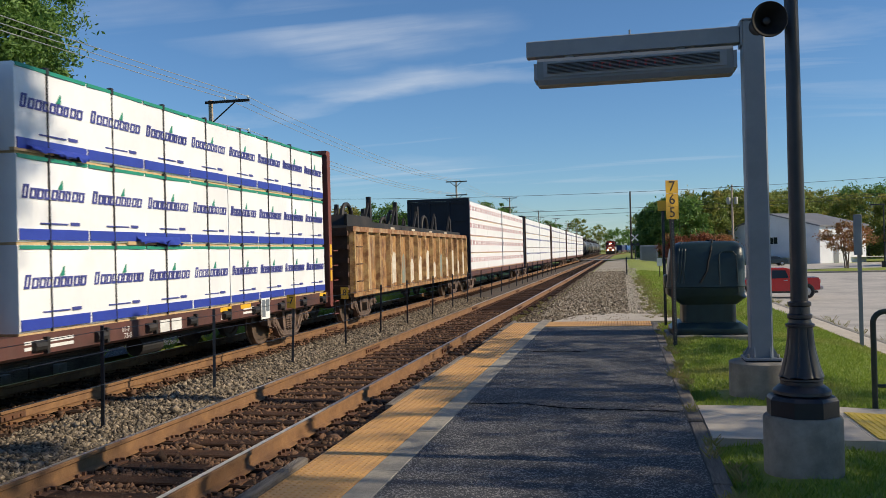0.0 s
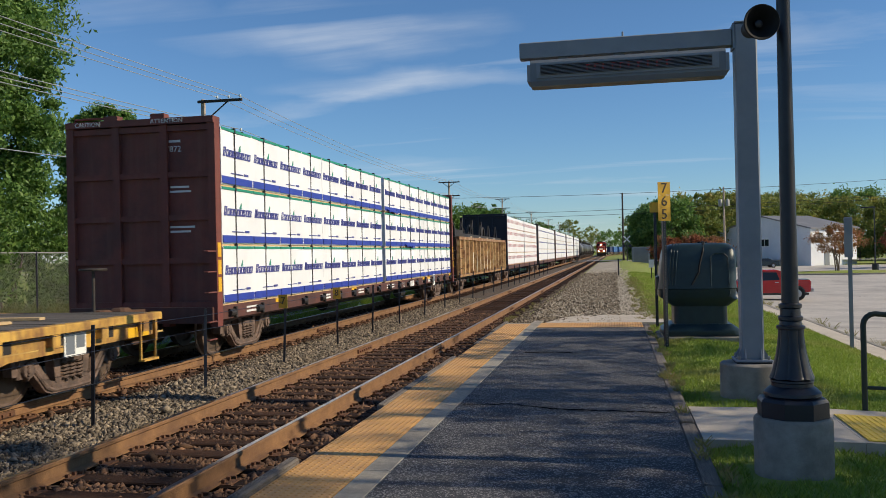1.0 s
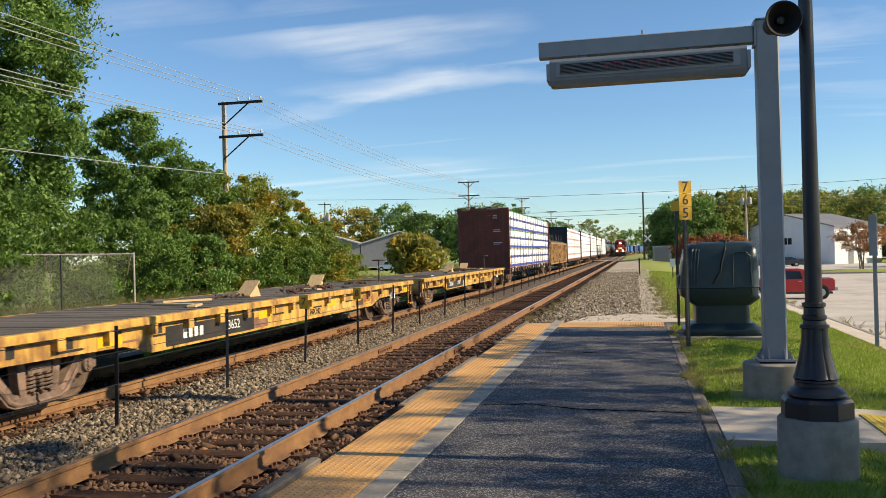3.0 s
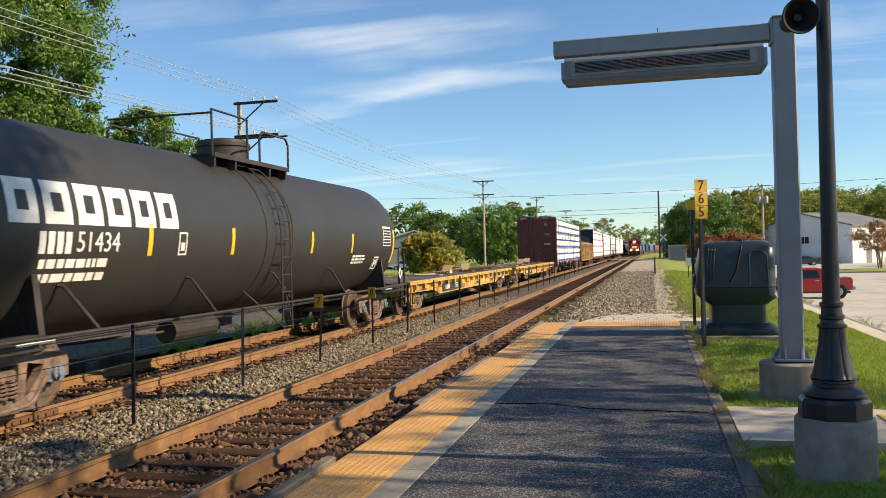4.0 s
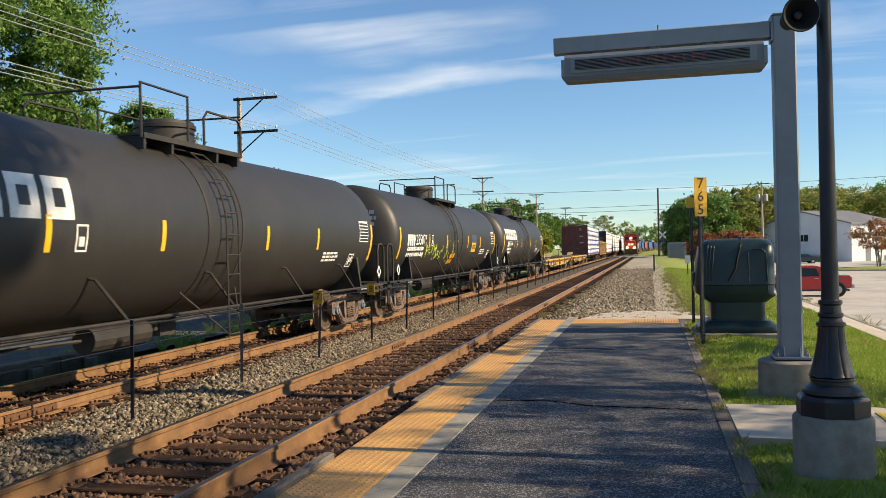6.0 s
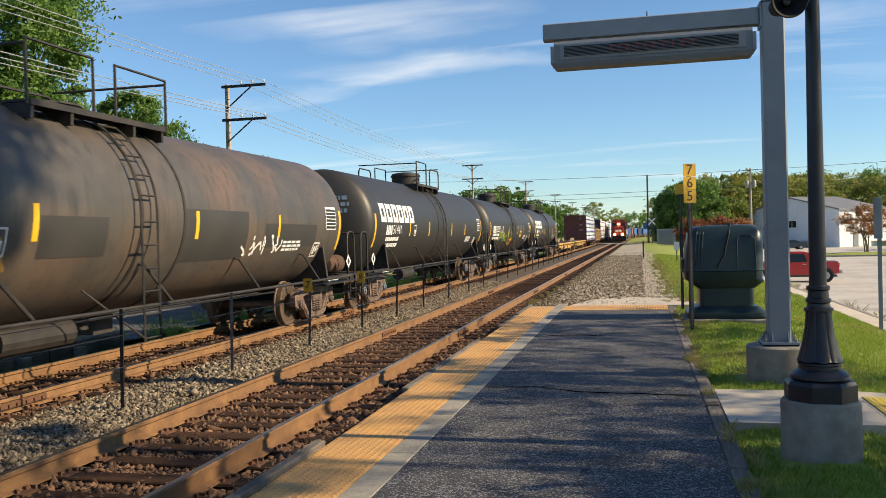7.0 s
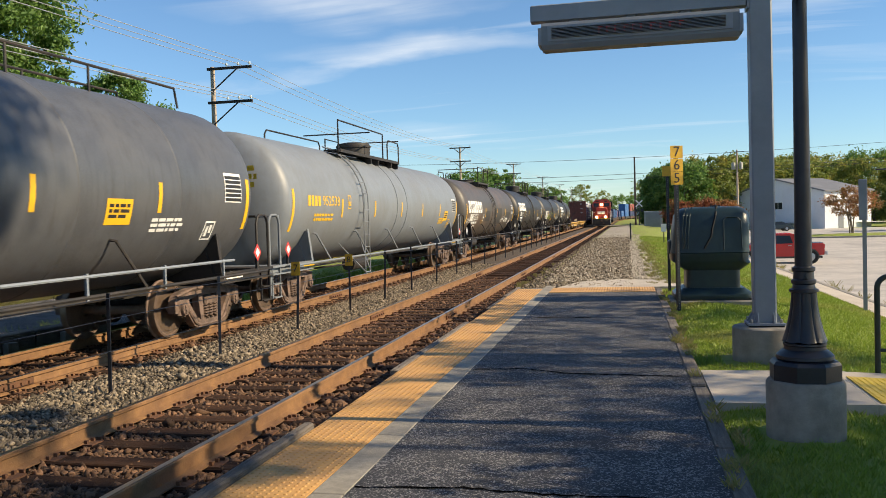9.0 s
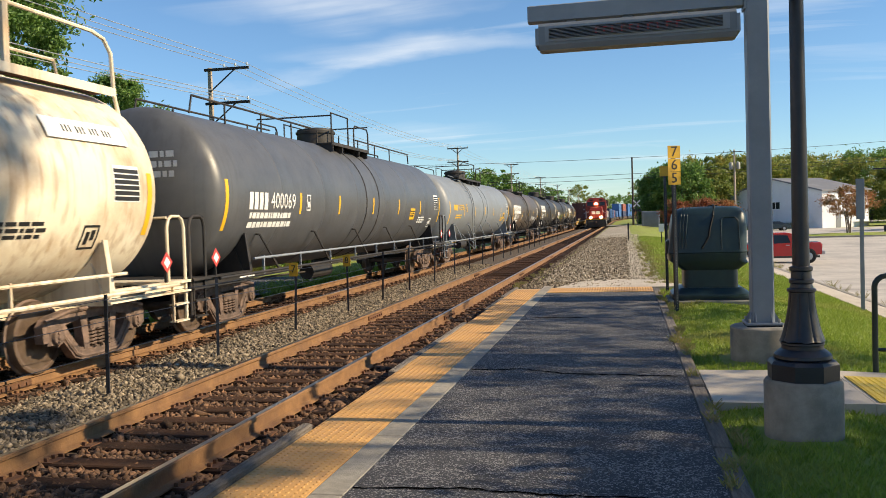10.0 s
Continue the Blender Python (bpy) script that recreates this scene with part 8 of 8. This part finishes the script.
for x, y, h, lab in ((1.4, 150.5, 12.6, "dark wooden street pole by the crossing"), (17.0, 141.0, 12.4, "pale street pole with transformer cans"), (-48, 128.0, 11.5, "pale street pole beside the grey shed")):
    t = thing("street_pole", lab, "utility pole", (x, y, -1.0), group="street poles")
    part("pole", Shape().lathe([(0.19, -0.3), (0.13, h), (0.1, h + 0.02)], 12), POLE_WOOD if x != 1.4 else CROSSARM, t, smooth=True)
    if x != 1.4:
        part("crossarm", Shape().box(-1.1, 1.1, -0.2, -0.1, h - 0.4, h - 0.28), CROSSARM, t)
        for q in (-0.55, 0.55):
            part("transformer", Shape().lathe([(0.05, h - 3.1), (0.30, h - 3.05), (0.31, h - 2.1), (0.26, h - 2.0), (0.05, h - 1.95)], 14, at=(q, -0.1, 0)), GALV, t, "grey transformer can", True)
cross = thing("crossing_signal", "black crossing signal mast with a white crossbuck", "crossing signal", (2.0, 149.5, -0.3))
part("mast", Shape().cyl((0, 0, -0.3), (0, 0, 4.6), 0.07, n=10), BLACK_METAL, cross)
for w in (-1, 1):
    part("crossbuck", Shape().bar((-0.55, -0.09, 3.9 - w * 0.55), (0.55, -0.09, 3.9 + w * 0.55), 0.02, 0.2), SIGN_WHITE, cross)
part("lamp_pair", Shape().cyl((-0.5, -0.15, 2.75), (-0.5, -0.05, 2.75), 0.28, n=18).cyl((0.5, -0.15, 2.75), (0.5, -0.05, 2.75), 0.28, n=18).box(-0.5, 0.5, -0.06, -0.03, 2.70, 2.80), BLACK_METAL, cross)
road = Shape().put([(-120, 146, -0.62), (-16, 147, -0.15), (-9.9, 147, -0.004), (-2.6, 147, -0.004), (3, 147, -0.1), (80, 152, -1.15), (80, 160, -1.15), (3, 155, -0.1), (-2.6, 155, -0.004), (-9.9, 155, -0.004), (-16, 155, -0.15), (-120, 154, -0.62)],
                   [(0, 1, 10, 11), (1, 2, 9, 10), (2, 3, 8, 9), (3, 4, 7, 8), (4, 5, 6, 7)])
tagged(part("crossing_road", road, LOT), label="pale road crossing the tracks on the level", category="road", kind="structure")

# ---- chain-link fence, low wall and yard beyond the far track ----
chain = thing("chain_link_fence", "chain-link fence with steel posts beside the scrub", "fence", kind="structure")
FX = -19.0
mesh_v, mesh_f = [], []
for k in range(int(26 / 0.11)):
    y = 4 + k * 0.11
    for s in (-1, 1):
        a, b = (y, -0.6), (y + s * 2.7, 2.1)
        if not (4 <= b[0] <= 29.6):
            continue
        n = len(mesh_v)
        mesh_v += [(FX, a[0] - 0.004, a[1]), (FX, a[0] + 0.004, a[1]), (FX, b[0] + 0.004, b[1]), (FX, b[0] - 0.004, b[1])]
        mesh_f.append((n, n + 1, n + 2, n + 3))
part("chain_mesh", mesh_np("chain_mesh", mesh_v, mesh_f, GALV), GALV, chain, "woven wire mesh", kind="stuff")
part("top_rail", Shape().cyl((FX, 4, 2.1), (FX, 29.6, 2.1), 0.022, n=8), GALV, chain)
for y in (4.3, 7.3, 10.3, 13.3, 16.3, 19.3, 22.3, 25.3, 29.6):
    part("post", Shape().cyl((FX, y, -0.9), (FX, y, 2.16), 0.045 if y == 29.6 else 0.03, n=10), GALV if y == 29.6 else BLACK_METAL, chain)
yard = Shape().put([(-18.5, 2, -0.40), (-11.2, 2, -0.32), (-11.2, 34, -0.36), (-18.5, 34, -0.44)], [(0, 1, 2, 3)])
tagged(part("yard", yard, ASPHALT), label="dark asphalt yard beyond the far track", category="yard", kind="structure")
wall = thing("low_wall", "low weathered timber retaining wall beside the far track", "wall", kind="structure")
for i in range(8):
    part("timber", Shape().box(-10.75, -10.45, -2 + i * 2.2, 0.18 + i * 2.2, -0.5, 0.02 - 0.01 * (i % 3), 0.02), TIMBER, wall)
for i in range(5):
    part("cap_block", Shape().box(-10.42, -10.30, 8 + i * 1.5, 8.25 + i * 1.5, -0.4, -0.10, 0.01), CONCRETE, wall)

# ---- buildings ----
SIDING = surf("pale_siding", (0.74, 0.75, 0.77), (0.67, 0.68, 0.70), 2, 0.6, stretch=(1, 1, 8), stain=(0.56, 0.57, 0.59), stain_scale=0.2)
SHED_GREY = surf("grey_siding", (0.20, 0.215, 0.235), (0.17, 0.185, 0.20), 2, 0.7, stain=(0.14, 0.15, 0.165), stain_scale=0.2)
ROOF_GREY = surf("grey_roof", (0.17, 0.175, 0.19), (0.13, 0.135, 0.15), 1.5, 0.7, stretch=(6, 1, 1), stain=(0.22, 0.22, 0.23), stain_scale=0.3)
ROOF_PALE = surf("pale_roof", (0.42, 0.42, 0.40), (0.35, 0.35, 0.34), 1.5, 0.7)


def hall(name, label, at, turn, w, d, eave, peak, wall_mat, roof_mat, category="building"):
    """A gabled hall; the gable faces its local -y, ridge along y."""
    t = thing(name, label, category, at, turn)
    body = Shape().prism([(-w / 2, -0.3), (w / 2, -0.3), (w / 2, eave), (0, peak), (-w / 2, eave)], "y", 0, d)
    part("wall", body, wall_mat, t)
    for s in (-1, 1):
        r = Shape().put([(s * (w / 2 + 0.4), -0.4, eave - 0.12), (0, -0.4, peak + 0.06), (0, d + 0.4, peak + 0.06), (s * (w / 2 + 0.4), d + 0.4, eave - 0.12),
                         (s * (w / 2 + 0.4), -0.4, eave + 0.10), (0, -0.4, peak + 0.28), (0, d + 0.4, peak + 0.28), (s * (w / 2 + 0.4), d + 0.4, eave + 0.10)],
                        [(0, 1, 2, 3), (4, 7, 6, 5), (0, 4, 5, 1), (3, 2, 6, 7), (0, 3, 7, 4), (1, 5, 6, 2)])
        part("roof", r, roof_mat, t, "shallow metal roof")
    return t


whall = hall("white_hall", "white gabled hall beyond the car park", (24.6, 153.0, -1.40), -53.1, 20.0, 10.5, 6.0, 8.2, SIDING, ROOF_GREY)
win = part("window", Shape().box(-0.5, 1.5, -0.06, -0.005, 3.2, 4.5), SIGN_WHITE, whall, "small office window")
part("pane", Shape().box(-0.4, 0.45, -0.075, -0.061, 3.3, 4.4), GLASS_DARK, win)
part("pane", Shape().box(0.55, 1.4, -0.075, -0.061, 3.3, 4.4), GLASS_DARK, win)
part("door", Shape().box(10.005, 10.06, 3.0, 4.1, 0, 2.3), SHED_GREY, whall, "grey door")
shed = hall("grey_shed", "long grey metal shed with a twin gabled roof", (-57.5, 150.0, -0.9), 14, 15.0, 24.0, 5.0, 7.2, SHED_GREY, ROOF_PALE)
shed2 = hall("grey_shed", "long grey metal shed with a twin gabled roof", (-43.0, 153.6, -0.9), 14, 14.6, 24.0, 5.0, 7.0, SHED_GREY, ROOF_PALE)
part("loading_door", Shape().box(-4.6, -0.6, -0.06, -0.005, 0, 3.0), SIDING, shed, "pale roller door")
part("shed_sign", Shape().box(3.4, 5.4, -0.06, -0.005, 1.2, 2.4), SIGN_WHITE, shed, "white sign board")
shack = thing("grey_cabinet", "grey signal cabinet in front of the wood", "cabinet", (4.0, 140.0, -0.4))
part("housing", Shape().box(-1.4, 1.4, -0.6, 0.6, 0.0, 2.6, 0.05), GREY_PAINT, shack)
part("door", Shape().box(-1.1, 1.1, -0.63, -0.601, 0.2, 2.4), GREY_DARK, shack)

# ---- vehicles ----
CAR_RED = surf("truck_red", (0.52, 0.020, 0.018), (0.47, 0.018, 0.016), 2, 0.2, spec=0.7)
CAR_BLACK = surf("car_black", (0.012, 0.013, 0.016), (0.010, 0.011, 0.013), 2, 0.2, spec=0.7)
CAR_WHITE = surf("car_white", (0.70, 0.70, 0.70), (0.66, 0.66, 0.66), 2, 0.25)
RUBBER = surf("rubber", (0.018, 0.018, 0.018), (0.012, 0.012, 0.012), 9, 0.85)
ALLOY = surf("alloy", (0.45, 0.45, 0.46), (0.38, 0.38, 0.39), 5, 0.3, metal=0.8)


def vehicle(name, label, at, turn, paint, side, width, wheels, glass, category, beltline=0.95):
    """side: the outline along the length (nose at +x); glass: side-window outlines."""
    t = thing(name, label, category, at, turn)
    w = width / 2
    low = [(x, z) for x, z in side]
    rings = []
    for y, k in ((-w, 0.88), (-w * 0.97, 1.0), (w * 0.97, 1.0), (w, 0.88)):
        rings.append([(x, y * (1.0 if z < beltline else 1.0 - 0.16 * (z - beltline) / 0.8), 0.25 + (z - 0.25) * (1 if k == 1 else 0.985)) for x, z in low])
    part("body", Shape().loft(rings), paint, t, "", True)
    for g in glass:
        for s in (-1, 1):
            part("window", Shape().put([(x, s * (w * (1.0 - 0.16 * (z - beltline) / 0.8) + 0.012), z) for x, z in g], [tuple(range(len(g)))]), GLASS_DARK, t, "dark side window")
    for x, r in wheels:
        for s in (-1, 1):
            wh = part("wheel", Shape().lathe([(r * 0.62, -0.11), (r, -0.10), (r, 0.10), (r * 0.62, 0.11)], 24, axis="y"), RUBBER, t, "", True)
            wh.matrix_basis = pose(x, s * (w - 0.08), r)
            rim = part("rim", Shape().lathe([(0.05, s * 0.115 - 0.01), (r * 0.62, s * 0.112 - 0.01), (r * 0.62, s * 0.112), (0.05, s * 0.13)], 16, axis="y"), ALLOY, wh, "", True)
            part("arch", Shape().lathe([(r * 0.9, -0.02), (r * 1.16, -0.02), (r * 1.16, 0.02), (r * 0.9, 0.02)], 24, axis="y"), CAR_BLACK, t).matrix_basis = pose(x, s * (w + 0.0), r + 0.02)
    return t


PICKUP = [(2.70, 0.45), (2.74, 0.85), (2.62, 1.02), (1.35, 1.12), (0.62, 1.70), (0.40, 1.76), (-0.85, 1.76), (-1.10, 1.70), (-1.22, 1.18), (-2.60, 1.16), (-2.66, 0.75), (-2.62, 0.48), (-1.2, 0.42), (1.2, 0.42)]
truck_ = vehicle("pickup_truck", "red crew-cab pickup truck parked in the car park", (8.45, 53.6, -1.358), 176, CAR_RED, PICKUP, 1.86, [(1.60, 0.38), (-1.92, 0.38)],
                 [[(1.15, 1.15), (0.58, 1.62), (0.02, 1.64), (0.02, 1.15)], [(-0.06, 1.15), (-0.06, 1.64), (-0.82, 1.62), (-0.98, 1.18)]], "pickup truck", 1.12)
part("sill_trim", Shape().box(-2.55, 2.5, -0.90, 0.90, 0.30, 0.418), CAR_BLACK, truck_, "dark chassis and running boards")
# thin black plate on the bed top: bed rail shading put in as colour
part("bed_trim", Shape().box(-2.6, -1.25, -0.80, 0.80, 1.165, 1.182), CAR_BLACK, truck_)
part("rear_bumper", Shape().box(-2.84, -2.64, -0.86, 0.86, 0.48, 0.68, 0.04), ALLOY, truck_, "dark rear bumper")
for s in (-1, 1):
    part("tail_lamp", Shape().box(-2.68, -2.60, s * 0.80 - 0.09, s * 0.80 + 0.09, 0.85, 1.10), PLACARD_RED, truck_, "red tail lamp")
    part("mirror", Shape().box(0.95, 1.10, s * 1.0 - 0.10, s * 1.0 + 0.10, 1.12, 1.30, 0.03), CAR_RED, truck_)
    for x in (0.35, -0.55):
        part("door_handle", Shape().box(x - 0.36, x - 0.16, s * 0.945 - 0.01, s * 0.945 + 0.01, 1.02, 1.06), ALLOY, truck_, "bright door handle")
SEDAN = [(2.25, 0.45), (2.28, 0.70), (2.10, 0.85), (1.15, 0.95), (0.45, 1.38), (-0.75, 1.42), (-1.55, 1.05), (-2.20, 1.00), (-2.28, 0.70), (-2.22, 0.42), (0, 0.36)]
SEDAN_GLASS = [[(1.0, 0.98), (0.42, 1.32), (-0.10, 1.34), (-0.10, 0.98)], [(-0.16, 0.98), (-0.16, 1.34), (-0.72, 1.34), (-1.35, 1.02)]]
SUV = [(2.25, 0.45), (2.30, 0.80), (2.15, 1.02), (1.25, 1.10), (0.72, 1.66), (0.5, 1.76), (-1.75, 1.76), (-2.15, 1.15), (-2.25, 0.8), (-2.2, 0.45), (0, 0.4)]
SUV_GLASS = [[(1.08, 1.14), (0.68, 1.60), (0.0, 1.64), (0.0, 1.14)], [(-0.08, 1.14), (-0.08, 1.64), (-0.85, 1.64), (-0.85, 1.14)], [(-0.93, 1.14), (-0.93, 1.64), (-1.65, 1.62), (-1.9, 1.18)]]
vehicle("sedan", "black sedan parked beside the white hall", (21.9, 137.0, -1.40), 186, CAR_BLACK, SEDAN, 1.8, [(1.4, 0.33), (-1.4, 0.33)], SEDAN_GLASS, "car", 0.95)
vehicle("sedan", "dark sedan parked under the red trees", (44.0, 118.0, -1.40), 4, CAR_BLACK, SEDAN, 1.8, [(1.4, 0.33), (-1.4, 0.33)], SEDAN_GLASS, "car", 0.95)
vehicle("pickup_truck", "black pickup truck parked before the grey shed", (-50.5, 141.0, -0.85), 10, CAR_BLACK, PICKUP, 1.86, [(1.72, 0.38), (-1.62, 0.38)], [[(1.15, 1.15), (0.58, 1.62), (0.02, 1.64), (0.02, 1.15)], [(-0.06, 1.15), (-0.06, 1.64), (-0.82, 1.62), (-0.98, 1.18)]], "pickup truck", 1.12)
vehicle("suv", "white sport utility vehicle parked before the grey shed", (-40.5, 139.0, -0.85), 170, CAR_WHITE, SUV, 1.85, [(1.4, 0.37), (-1.4, 0.37)], SUV_GLASS, "car", 1.1)
lamp2 = thing("car_park_lamp", "black car park lamp post on a round base", "street lamp", (28.6, 103.5, -1.4))
part("post", Shape().cyl((0, 0, 0), (0, 0, 7.4), 0.09, 0.06, n=10), BLACK_METAL, lamp2)
part("base", Shape().cyl((0, 0, 0), (0, 0, 1.0), 0.35, n=14), BLACK_METAL, lamp2)
part("head", Shape().box(-1.4, 0.1, -0.2, 0.2, 7.3, 7.45, 0.04), BLACK_METAL, lamp2)


def motions():
    """All that moves: the long freight train pulls away, the other one comes on."""
    for car, s in CONSIST:
        times = (0.0, 10.0) if s + SPEED * 10 < 275 else [k * 0.5 for k in range(21)]
        walk(car, [(t, on_line(TRACK_2, s + SPEED * t)) for t in times])
    for car, s in INBOUND:
        walk(car, [(k * 0.5, on_line(TRACK_1, s - SPEED_IN * k * 0.5)) for k in range(21)])
    for wheelset, m, sense in ROLLING:
        turn = math.degrees(SPEED / 0.457) / FPS
        walk(wheelset, [(k / FPS, m @ pose(0, 0, 0, sense * turn * k, 0, 0)) for k in range(0, FPS * 10 + 1)])


motions()
